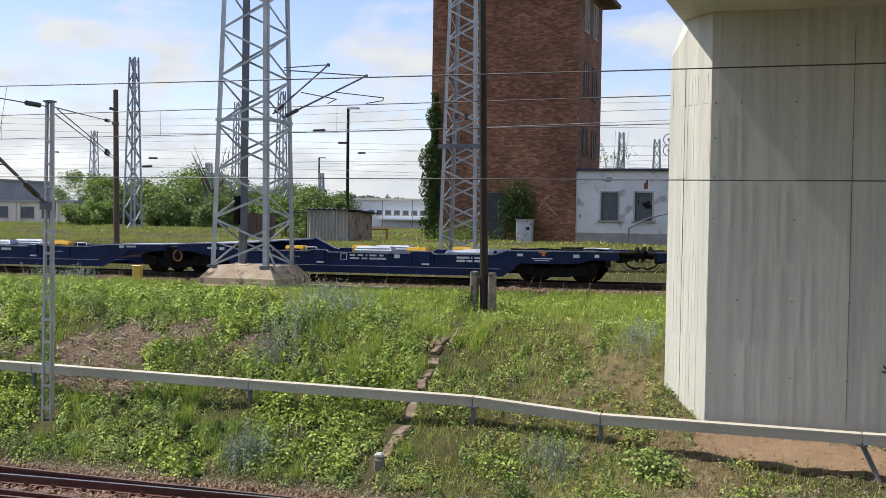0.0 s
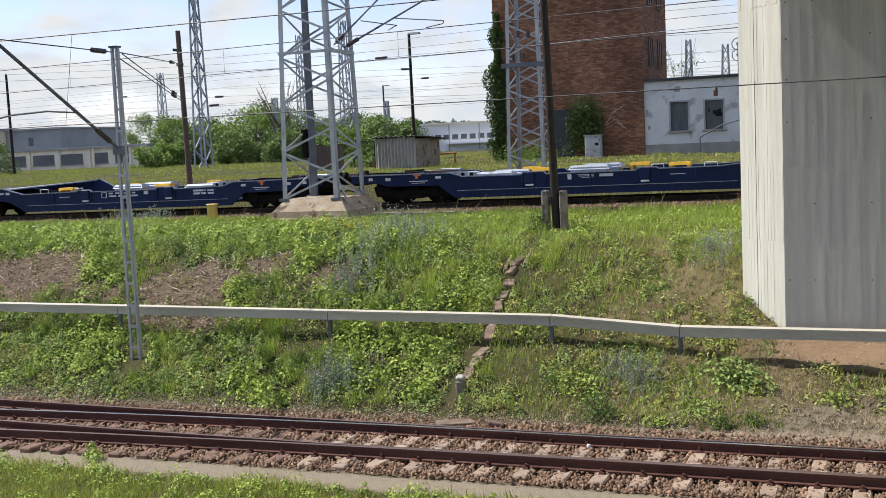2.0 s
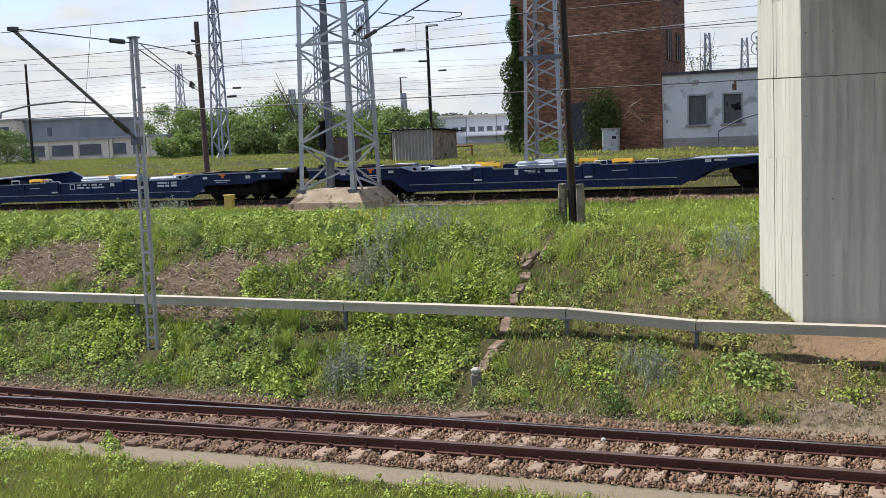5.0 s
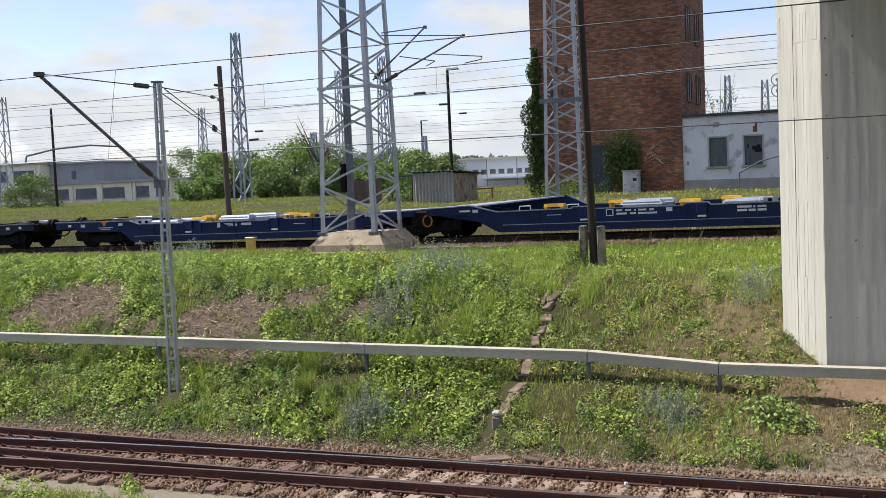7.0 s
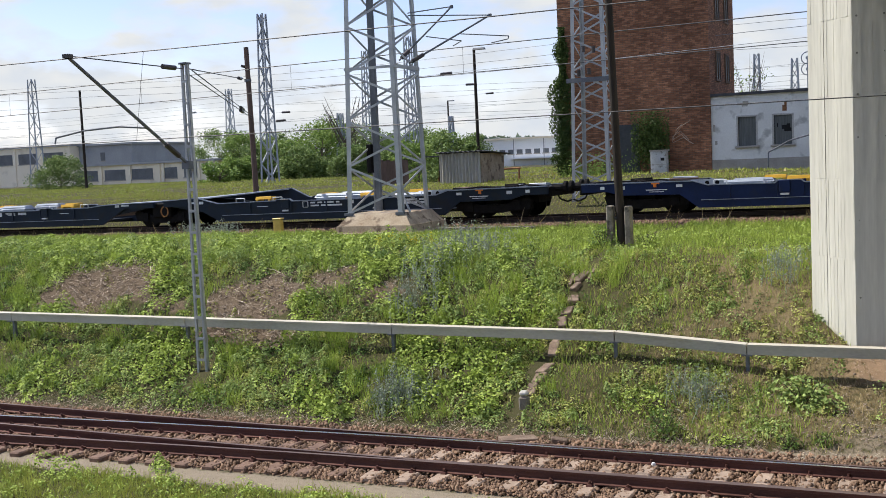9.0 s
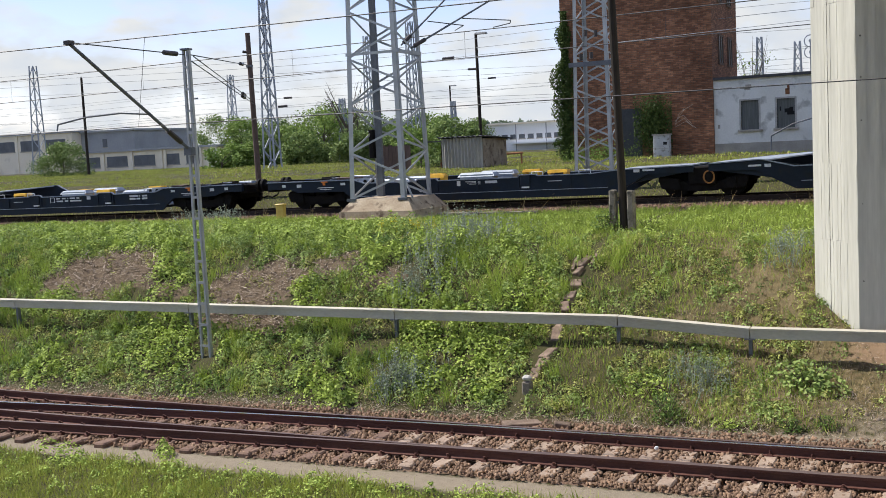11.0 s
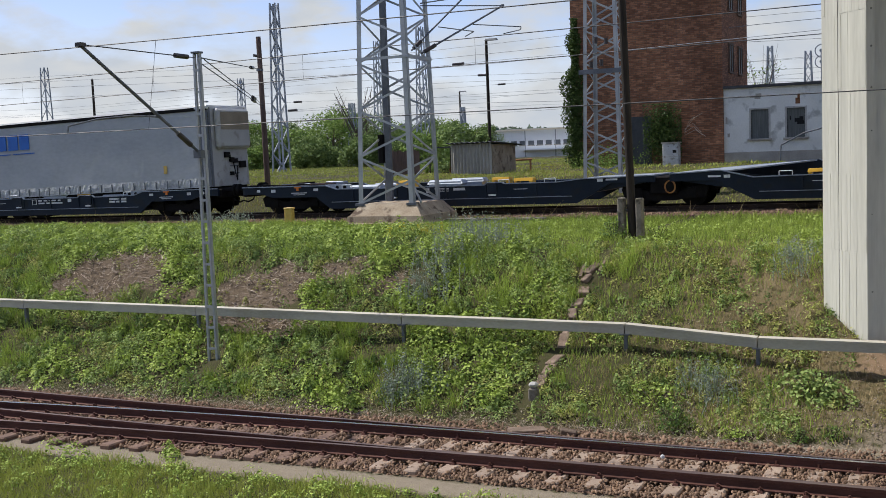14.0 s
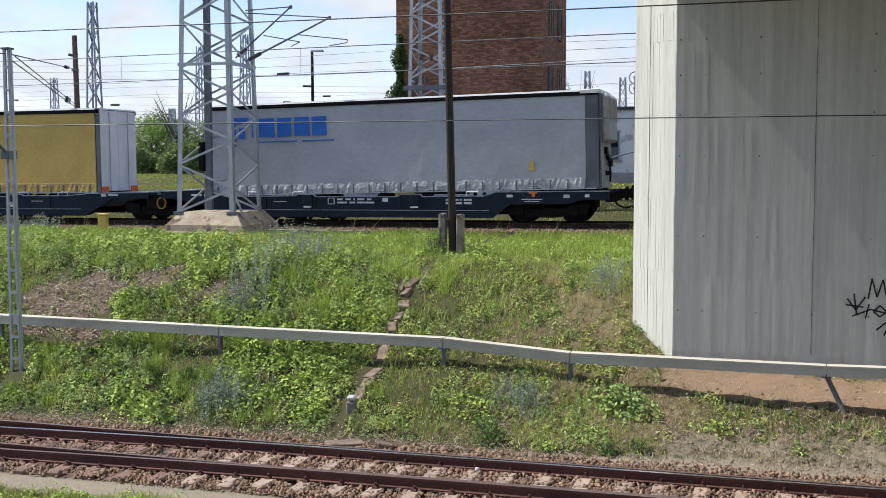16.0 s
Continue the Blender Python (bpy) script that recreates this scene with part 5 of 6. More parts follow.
def build_wagon(paint, name, label):
    """A twin pocket wagon: two low halves on three bogies."""
    w = thing(name, label, "freight wagon", "train of pocket wagons")
    for sx in (-1, 1):
        for sy in (-1, 1):
            bm = bmesh.new()
            prism(bm, half_profile(sx, sy), sy * 1.33 - 0.05, sy * 1.33 + 0.05)
            side = part("side_beam", bm, paint, w)
            yo = sy * 1.385
            bm = bmesh.new()
            for za, xa, xb in ((0.43, 3.1, 12.5),):
                box(bm, min(sx * xa, sx * xb), max(sx * xa, sx * xb), min(yo, yo + sy * 0.045), max(yo, yo + sy * 0.045), za, za + 0.02)
            part("lower_flange", bm, "edge", side, "pale flange edge with a painted highlight")
            bm = bmesh.new()
            top = half_profile(sx, sy)[:15]
            for (xa, za), (xb, zb) in zip(top, top[1:]):
                beam(bm, (xa, yo, za), (xb, yo, zb), 0.08, 0.034)
            part("top_flange", bm, "edge", side, "pale top edge, its highlight painted in")
            for xx in (4.4, 6.25, 7.8, 9.35, 10.15, 11.6):
                part("stiffener", box(bmesh.new(), sx * xx - 0.03, sx * xx + 0.03, min(yo, yo + sy * 0.04), max(yo, yo + sy * 0.04), 0.5, 0.9), paint, side)
            for xx in (6.0, 9.9):
                part("bracket", bevelled(sx * xx - 0.17, sx * xx + 0.17, min(yo, yo + sy * 0.06), max(yo, yo + sy * 0.06), 0.62, 0.98, 0.015), paint, side)
            for xx in (6.0, 9.9):
                part("step", box(bmesh.new(), sx * xx - 0.13, sx * xx + 0.13, min(yo, yo + sy * 0.075), max(yo, yo + sy * 0.075), 0.52, 0.575), "mark", side, "pale step plate")
            # markings as plain bars
            d0, d1 = sorted((yo + sy * 0.001, yo + sy * 0.006))
            if sx == sy:
                bars = [(7.05, 7.5, 0.74, 0.83), (7.68, 8.25, 0.81, 0.83), (7.68, 8.2, 0.765, 0.785), (7.68, 8.1, 0.72, 0.74), (8.45, 8.58, 0.68, 0.86)]
            else:
                bars = [(6.75, 6.78, 0.64, 0.86), (6.97, 7.0, 0.64, 0.86), (6.75, 7.0, 0.84, 0.86), (6.75, 7.0, 0.64, 0.66), (7.1, 7.3, 0.78, 0.84), (7.4, 7.6, 0.78, 0.84), (7.7, 8.1, 0.78, 0.84), (8.2, 8.35, 0.78, 0.84), (7.1, 7.45, 0.67, 0.73), (7.55, 8.45, 0.67, 0.73), (8.75, 8.95, 0.73, 0.86),
                        (11.0, 11.45, 0.76, 0.83), (11.5, 11.9, 0.76, 0.83), (11.0, 11.3, 0.65, 0.72), (11.35, 11.9, 0.65, 0.72)]
            bars += [(13.1, 13.3, 0.88, 0.97), (13.6, 14.3, 0.80, 0.83), (13.7, 14.2, 0.74, 0.76), (15.0, 15.2, 0.86, 0.97), (15.7, 15.85, 0.88, 0.98), (1.5, 1.9, 0.93, 0.99), (2.0, 2.2, 0.9, 1.0), (4.7, 5.2, 0.72, 0.74)]
            for a, b, c, d in bars:
                part("marking", box(bmesh.new(), min(sx * a, sx * b), max(sx * a, sx * b), d0, d1, c, d), "mark", side)
            for a, b, c, d in ((13.95, 14.05, 0.9, 1.04), (13.85, 14.12, 1.0, 1.05)):
                part("brake_handle", box(bmesh.new(), min(sx * a, sx * b), max(sx * a, sx * b), min(yo, yo + sy * 0.03), max(yo, yo + sy * 0.03), c, d), "orange", side, "orange brake handle")
        lo, hi = sorted((sx * 3.6, sx * 12.4))
        part("pocket_floor", box(bmesh.new(), lo, hi, -1.28, 1.28, 0.27, 0.36), paint, w)
        bm = bmesh.new()
        rise = [1.04, 1.10, 0.90] if sx > 0 else [1.03, 1.02, 0.99]
        o = [(0.25, rise[0] - 0.02), (1.2, rise[1] - 0.02), (2.72, rise[2] - 0.02), (2.85, rise[2] - 0.09), (2.85, 0.5), (2.6, 0.5), (0.25, 0.88)]
        prism(bm, [(sx * x, z) for x, z in o], -1.28, 1.28)
        part("inner_platform", bm, paint, w)
        bm = bmesh.new()
        flat = [((0.3, -1.2, 1.07), (1.9, -1.2, 1.13), (1.9, 1.2, 1.17), (0.3, 1.2, 1.07)), ((1.9, -1.2, 1.13), (2.05, -1.2, 1.10), (4.55, 1.2, 1.30), (1.9, 1.2, 1.17))] if sx > 0 else [((0.3, -1.2, 1.04), (2.7, -1.2, 1.0), (2.7, 1.2, 1.0), (0.3, 1.2, 1.04))]
        for quad in flat:
            hexa(bm, [(sx * x, y, z + dz) for dz in (-0.01, 0.03) for x, y, z in quad])
        part("platform_plate", bm, "deck_grey", w, "bright worn deck plate")
        bm = bmesh.new()
        o = [(12.8, 1.02), (16.5, 1.04), (16.5, 0.82), (13.2, 0.70), (12.6, 0.5), (12.5, 0.6)]
        prism(bm, [(sx * x, z) for x, z in o], -1.28, 1.28)
        part("end_platform", bm, paint, w)
        bm = bmesh.new()
        for xx in (13.1, 14.2, 15.3):
            box(bm, sx * xx - 0.4, sx * xx + 0.4, -1.05, 1.05, 1.04, 1.075)
        part("deck_grating", bm, "black", w)
        rl = random.Random(31 + sx)
        for i in range(6):
            xx, yy = sx * rl.uniform(12.9, 16.2), rl.uniform(-1.0, 0.9)
            lx, ly, hz = rl.uniform(0.15, 0.55), rl.uniform(0.06, 0.2), rl.uniform(0.03, 0.1)
            o = part("deck_fitting", bevelled(-lx, lx, -ly, ly, 0, hz, 0.012), ("post_brown", "black", "deck_grey")[i % 3], w)
            o.matrix_basis = pose(xx, yy, 1.075, 0, rl.uniform(-3, 3), rl.uniform(-25, 25))
        part("air_hose", chain(bmesh.new(), [(sx * 13.2, -1.1, 1.08), (sx * 13.9, -1.15, 1.14), (sx * 14.8, -1.1, 1.1), (sx * 15.6, -1.16, 1.15), (sx * 16.4, -1.0, 1.08)], 0.025, 6), "black", w)
        for xx in (3.9, 5.6, 11.9):
            part("hand_rail", chain(bmesh.new(), [(sx * xx - 0.2, -1.3, 0.92), (sx * xx - 0.2, -1.3, 1.06), (sx * xx + 0.2, -1.3, 1.06), (sx * xx + 0.2, -1.3, 0.92)], 0.015, 5), "mark", w)
        # fifth-wheel support, bright plates and yellow container rests
        for xx, hgt in ((7.9, 1.12), (11.2, 1.03)):
            for sy in (-1, 1):
                bm = box(bmesh.new(), sx * xx - 0.62, sx * xx + 0.62, min(sy * 0.72, sy * 1.24), max(sy * 0.72, sy * 1.24), 0.36, hgt - 0.06, 0.0)
                box(bm, sx * xx - 0.7, sx * xx + 0.7, min(sy * 0.7, sy * 1.26), max(sy * 0.7, sy * 1.26), hgt - 0.14, hgt, 0.09)
                part("support_box", bm, "deck_grey", w, "light grey folding support plate")
        for xx, sy_list in ((4.9, (-1,)), (6.6, (1,)), (9.5, (-1,)), (10.5, (1,))):
            for sy in sy_list:
                bm = bmesh.new()
                y0, y1 = sorted((sy * 0.85, sy * 1.24))
                box(bm, sx * xx - 0.36, sx * xx + 0.36, y0, y1, 1.0, 1.1, 0.03)
                box(bm, sx * xx - 0.33, sx * xx - 0.23, y0, y1, 0.36, 1.0)
                box(bm, sx * xx + 0.23, sx * xx + 0.33, y0, y1, 0.36, 1.0)
                part("container_rest", bm, "yellow", w, "yellow painted container rest")
        for i in range(3):
            part("lightening_hole", rod(bmesh.new(), (sx * (12.0 + 0.32 * i), -1.29, 0.98), (sx * (12.0 + 0.32 * i), -1.24, 0.98), 0.07, 10), "black", w)
        part("perforated_plate", box(bmesh.new(), min(sx * 11.8, sx * 12.85), max(sx * 11.8, sx * 12.85), -1.27, -1.25, 0.86, 1.1), "deck_grey", w)
        # buffers and coupling
        for sy in (-1, 1):
            bm = rod(bmesh.new(), (sx * 16.5, sy * 0.88, 1.0), (sx * 16.95, sy * 0.88, 1.0), 0.11, 10)
            rod(bm, (sx * 16.95, sy * 0.88, 1.0), (sx * 17.05, sy * 0.88, 1.0), 0.23, 14)
            part("buffer", bm, "black", w)
        part("coupling", box(bmesh.new(), min(sx * 16.4, sx * 17.1), max(sx * 16.4, sx * 17.1), -0.09, 0.09, 0.82, 1.0), "black", w)
        part("headstock", bevelled(min(sx * 16.35, sx * 16.6), max(sx * 16.35, sx * 16.6), -1.25, 1.25, 0.72, 1.06, 0.02), "black", w)
        part("brake_hose", chain(bmesh.new(), [(sx * 16.5, -0.5, 0.85), (sx * 16.65, -0.5, 0.6), (sx * 16.9, -0.5, 0.5), (sx * 17.08, -0.5, 0.56)], 0.03, 6), "black", w)
    # orange ring at the joint
    for sy in (-1, 1):
        bm = bmesh.new()
        for a in range(14):
            b0, b1 = 2 * math.pi * a / 14, 2 * math.pi * (a + 1) / 14
            beam(bm, (0.25 + 0.17 * math.cos(b0), sy * 1.34, 0.66 + 0.2 * math.sin(b0)), (0.25 + 0.17 * math.cos(b1), sy * 1.34, 0.66 + 0.2 * math.sin(b1)), 0.03, 0.045)
        part("hose_ring", bm, "ring", w, "faded orange hose ring at the wagon joint")
    part("joint_housing", bevelled(-0.45, 0.45, -1.22, 1.22, 0.42, 1.0, 0.04), "black", w)
    wheels = []
    ws = mesh_of("wheelset", wheelset(), "black")
    for xc in (-14.35, 0.0, 14.35):
        bg = bmesh.new()
        for sy in (-1, 1):
            o = [(-1.45, 0.62), (-1.3, 0.72), (-0.5, 0.5), (0.5, 0.5), (1.3, 0.72), (1.45, 0.62), (1.35, 0.3), (0.6, 0.24), (0.35, 0.2), (-0.35, 0.2), (-0.6, 0.24), (-1.35, 0.3)]
            prism(bg, [(xc + x, z) for x, z in o], sy * 1.03 - 0.06, sy * 1.03 + 0.06)
            for dx in (-0.9, 0.9):
                box(bg, xc + dx - 0.17, xc + dx + 0.17, sy * 1.03 - 0.13, sy * 1.03 + 0.13, 0.28, 0.62, 0.03)
        box(bg, xc - 0.25, xc + 0.25, -1.0, 1.0, 0.4, 0.74)
        box(bg, xc - 1.55, xc + 1.55, -0.62, 0.62, 0.5, 0.86)
        bogie = part("bogie", bg, "black", w)
        for dx in (-0.9, 0.9):
            o = new("wheelset", ws)
            o.parent = bogie
            o.location = (xc + dx, 0, 0.46)
            wheels.append(o)
    return w


WAGONS = []
blue_wagon = build_wagon("blue", "pocket_wagon", "empty navy-blue twin pocket wagon with yellow rests, rolling")
slate_wagon = build_wagon("slate", "pocket_wagon", "dusty dark slate-blue twin pocket wagon, rolling")
WAGONS += [(0, blue_wagon), (3, slate_wagon)]
for k in (-1, 1, 2):
    WAGONS.append((k, copy_thing(blue_wagon, Matrix())))
for k in (4, 5):
    WAGONS.append((k, copy_thing(slate_wagon, Matrix())))


def wagon_x(k, t):
    return -22.14 - LENGTH * k + (SPEED - 0.26) * t + 0.0165 * t * t


def build_trailer(name, label, curtain, length, height, doors_right, logo):
    """A curtain-sided semi-trailer body, from x 0 to its length, that stands in a wagon pocket."""
    t = thing(name, label, "semi-trailer", "trailers on the train")
    h = height
    k = 56
    for sy in (-1, 1):
        bm = bmesh.new()
        prev = None
        for i in range(k + 1):
            x = 0.12 + (length - (0.3 if doors_right else 0.55)) * i / k
            row = []
            for j, z in enumerate((0.36, 0.9, 1.5, 2.2, h - 0.16)):
                bulge = 0.006 * math.sin(i * 0.55 + j) + 0.003 * math.sin(i * 1.7 + 2 * j) if 0 < j < 4 else 0.0
                row.append(bm.verts.new((x, sy * (1.25 + bulge), z)))
            if prev:
                for a in range(4):
                    bm.faces.new((prev[a], prev[a + 1], row[a + 1], row[a]))
            prev = row
        side = part("curtain", bm, curtain, t)
        bm = bmesh.new()
        prev = None
        rnd = random.Random(4)
        for i in range(161):
            x = 0.12 + (length - (0.3 if doors_right else 0.55)) * i / 160
            row = [bm.verts.new((x, sy * (1.262 + rnd.uniform(-0.012, 0.02)), 0.04 + rnd.uniform(-0.03, 0.03))), bm.verts.new((x, sy * (1.268 + rnd.uniform(-0.012, 0.02)), 0.2)), bm.verts.new((x, sy * 1.256, 0.38 + rnd.uniform(-0.01, 0.01)))]
            if prev:
                for a in range(2):
                    bm.faces.new((prev[a], prev[a + 1], row[a + 1], row[a]))
            prev = row
        part("hem", bm, "tarp_edge" if curtain == "tarp" else curtain, side, "crumpled lower hem of the curtain")
        n = 24
        strap = mesh_of("buckle_strap", box(bmesh.new(), -0.02, 0.02, -0.012, 0.012, -0.02, 0.30), "galv_dark")
        for i in range(n):
            o = new("buckle_strap", strap)
            o.parent = side
            o.location = (0.35 + (length - 0.8) * i / (n - 1), sy * 1.29, 0.03)
        part("side_rail", box(bmesh.new(), 0.1, length - 0.1, min(sy * 1.2, sy * 1.3), max(sy * 1.2, sy * 1.3), 0.0, 0.04), "galv", side)
        part("top_rail", box(bmesh.new(), 0.0, length, min(sy * 1.2, sy * 1.285), max(sy * 1.2, sy * 1.285), h - 0.17, h - 0.04), "black", side, "dark top rail")
    part("roof", box(bmesh.new(), 0.0, length, -1.27, 1.27, h - 0.04, h + 0.02, 0.02), "white", t)
    part("floor", box(bmesh.new(), 0.05, length - 0.05, -1.2, 1.2, -0.16, 0.02), "black", t)
    bm = bmesh.new()
    for y in (-0.5, 0.5):
        box(bm, 0.3, length - 0.4, y - 0.08, y + 0.08, -0.42, -0.16)
    part("chassis", bm, "black", t)
    for x in (2.2, 3.5, 4.8) if not doors_right else (length - 2.2, length - 3.5, length - 4.8):
        bm = bmesh.new()
        for y in (-1.0, 1.0):
            rod(bm, (x, y - 0.2, -0.45), (x, y + 0.2, -0.45), 0.48, 18)
        rod(bm, (x, -1, -0.45), (x, 1, -0.45), 0.07, 8)
        part("axle", bm, "black", t)
    xe = length
    if doors_right:
        for y0, y1 in ((-1.24, -0.01), (0.01, 1.24)):
            d = part("rear_door", bevelled(xe - 0.05, xe, y0, y1, 0.06, h - 0.06, 0.012), "white", t)
            part("lock_bar", rod(bmesh.new(), (xe + 0.03, (y0 + y1) / 2, 0.1), (xe + 0.03, (y0 + y1) / 2, h - 0.1), 0.016, 6), "galv", d)
        for y in (-1.0, 1.0):
            part("tail_light", bevelled(xe + 0.005, xe + 0.05, y - 0.24, y + 0.24, -0.02, 0.24, 0.01), "red", t)
        part("bumper", box(bmesh.new(), xe - 0.1, xe + 0.03, -1.24, 1.24, -0.14, -0.03), "galv_dark", t)
        part("corner_post", box(bmesh.new(), xe - 0.12, xe + 0.004, -1.285, -1.2, 0.0, h), "galv_dark", t)
        bm = bmesh.new()
        for z in (0.22, 0.3):
            box(bm, 0.2, length - 0.3, -1.31, -1.285, z, z + 0.03)
        part("hem_band", bm, "bulk_brown", t)
    else:
        part("front_wall", bevelled(xe - 0.02, xe + 0.05, -1.24, 1.24, 0.0, h - 0.05, 0.02), "bulk_grey", t)
        part("nose", bevelled(xe + 0.02, xe + 0.3, -0.95, 1.22, 1.5, h - 0.1, 0.1), "bulk_grey", t)
        part("front_panel", box(bmesh.new(), xe + 0.3, xe + 0.31, -0.8, 1.1, h - 0.95, h - 0.25), "bulk_brown", t, "brown stained upper panel")
        for y in (-1.24, 1.24):
            part("corner_post", bevelled(xe - 0.45, xe + 0.07, min(y, y - 0.12 * (1 if y > 0 else -1)), max(y, y - 0.12 * (1 if y > 0 else -1)), 0, h - 0.04, 0.03), "galv_dark" if y < 0 else "bulk_grey", t)
        for y, z, s in ((-0.25, 1.25, 0.16), (0.05, 1.05, 0.13), (0.3, 1.0, 0.12), (0.75, 0.85, 0.2), (0.0, 0.5, 0.1)):
            part("service_coupling", box(bmesh.new(), xe + 0.05, xe + 0.16, y - s, y + s, z - s * 0.7, z + s * 0.7, 0.01), "black", t, "black service coupling")
        part("hose", chain(bmesh.new(), [(xe + 0.12, 0.1, 1.0), (xe + 0.2, 0.12, 0.5), (xe + 0.14, 0.3, 0.2), (xe + 0.12, 0.4, 0.8)], 0.025, 6), "black", t)
        bm = bmesh.new()
        for z in (0.5, 0.8, 1.1):
            rod(bm, (xe + 0.1, -0.1, z), (xe + 0.1, 0.5, z), 0.02, 6)
        part("ladder", bm, "galv_dark", t)
        part("roof_cap", bevelled(xe - 0.6, xe + 0.06, -1.29, 1.29, h - 0.12, h + 0.03, 0.02), "white", t)
        part("rear_frame", box(bmesh.new(), -0.04, 0.12, -1.29, 1.29, 0.0, h), "galv_dark", t)
    if logo:
        # a plain blue printed emblem in blocks
        lx, z0, z1 = 0.90, h - 1.42, h - 0.46
        g = t
        bl = [(0.0, 0.74, z1 - 0.22, z1), (0.0, 0.24, z0 - 0.04, z1 - 0.224), (0.36, 0.58, z0 + 0.22, z1 - 0.36), (0.86, 1.06, z0 + 0.26, z1 - 0.05)]
        bl += [(a, b, z0 + 0.26, z1 - 0.05) for a, b in ((1.14, 1.72), (1.84, 2.36), (2.48, 3.04), (3.14, 3.68))]
        for a, b, c, d in bl:
            part("emblem_block", box(bmesh.new(), lx + a, lx + b, -1.296, -1.272, c, d), "logo", g)
        bm = bmesh.new()
        box(bm, lx + 1.0, lx + 2.55, -1.296, -1.272, z0 + 0.07, z0 + 0.11)
        box(bm, lx + 2.75, lx + 3.95, -1.296, -1.272, z0 + 0.07, z0 + 0.11)
        part("small_print", bm, "logo", g, "line of small blue print")
        part("sticker", box(bmesh.new(), length - 2.3, length - 2.14, -1.29, -1.275, 0.62, 0.95), "tarp_yellow", g)
    return t


grey_trailer = build_trailer("grey_trailer", "grey curtain-sided semi-trailer with blue printed emblem, on a wagon", "tarp", 14.0, 3.2, False, True)
yellow_trailer = build_trailer("yellow_trailer", "ochre-yellow curtain-sided semi-trailer with white rear doors, on a wagon", "tarp_yellow", 13.6, 3.12, True, False)

# ---- plants ----


def grass_area(name, label, k, x0, x1, y0, y1, hmin, hmax, width, mat, keep=None):
    x, y = RNG.uniform(x0, x1, k), RNG.uniform(y0, y1, k)
    if keep is not None:
        m = RNG.random(k) < keep(x, y)
        x, y = x[m], y[m]
    k = len(x)
    h = RNG.uniform(hmin, hmax, k) * (0.75 + 0.5 * (wob(x, y, 1.6, 6) + 0.5))
    b = np.stack([x, y, gz(x, y) - 0.02], 1)
    t = b + np.stack([RNG.normal(0, 0.35, k) * h, RNG.normal(0, 0.35, k) * h, h], 1)
    tagged(new(name, blades(name, b, t, RNG.uniform(0.6, 1.3, k) * width, mat)), label, "grass", kind="stuff")


def clump_leaves(cx, cy, r, h, n, s0, s1):
    """Leaves of low plants: n on each of the given spots."""
    k = len(cx)
    a = RNG.uniform(0, 6.28, (k, n))
    rr = np.sqrt(RNG.random((k, n))) * r[:, None]
    x, y = (cx[:, None] + rr * np.cos(a)).ravel(), (cy[:, None] + rr * np.sin(a)).ravel()
    z = gz(x, y) + (h[:, None] * (1 - (rr / r[:, None]) ** 2 * 0.8) * (1 - 0.75 * RNG.random((k, n)) ** 3)).ravel()
    u, v = leaf_axes(k * n, RNG.uniform(s0, s1, k * n), 0.6)
    return np.stack([x, y, z], 1), u, v


def mound_leaves(cx, cy, r, h, n, s0, s1):
    """Leaves over rounded mounds, facing outwards from each mound."""
    k = len(cx)
    a = RNG.uniform(0, 6.28, (k, n))
    q = np.sqrt(RNG.random((k, n)))
    rr = q * r[:, None] * (1 + 0.18 * np.sin(3 * a + cx[:, None] * 9))
    x, y = (cx[:, None] + rr * np.cos(a)).ravel(), (cy[:, None] + rr * np.sin(a)).ravel()
    z = gz(x, y) + (h[:, None] * ((1 - q ** 2.2) * (1 - 0.3 * RNG.random((k, n)) ** 2) + 0.1 * RNG.random((k, n)))).ravel()
    steep = (1.1 * q * (h / r)[:, None])
    nn = np.stack([(steep * np.cos(a)).ravel(), (steep * np.sin(a)).ravel(), np.full(k * n, 0.8)], 1) + 0.45 * unit(k * n)
    nn /= np.linalg.norm(nn, axis=1)[:, None]
    s = RNG.uniform(s0, s1, k * n)[:, None]
    u = np.cross(nn, unit(k * n))
    u /= np.linalg.norm(u, axis=1)[:, None]
    return np.stack([x, y, z], 1), u * s, np.cross(nn, u) * s * 0.66


def plants(name, label, category, mat, cx, cy, r, h, n, s0, s1):
    """Leafy plants at the given spots, each a low dome of n leaves."""
    c, u, v = mound_leaves(cx, cy, r, h, n, s0, s1)
    tagged(new(name, quads(name, c, u, v, mat)), label, category, kind="stuff")


def spots(n, x0, x1, y0, y1, dens):
    """Random spots, kept by a density from 0 to 1."""
    x, y = RNG.uniform(x0, x1, n), RNG.uniform(y0, y1, n)
    k = RNG.random(n) < np.clip(dens(x, y), 0, 1)
    return x[k], y[k]


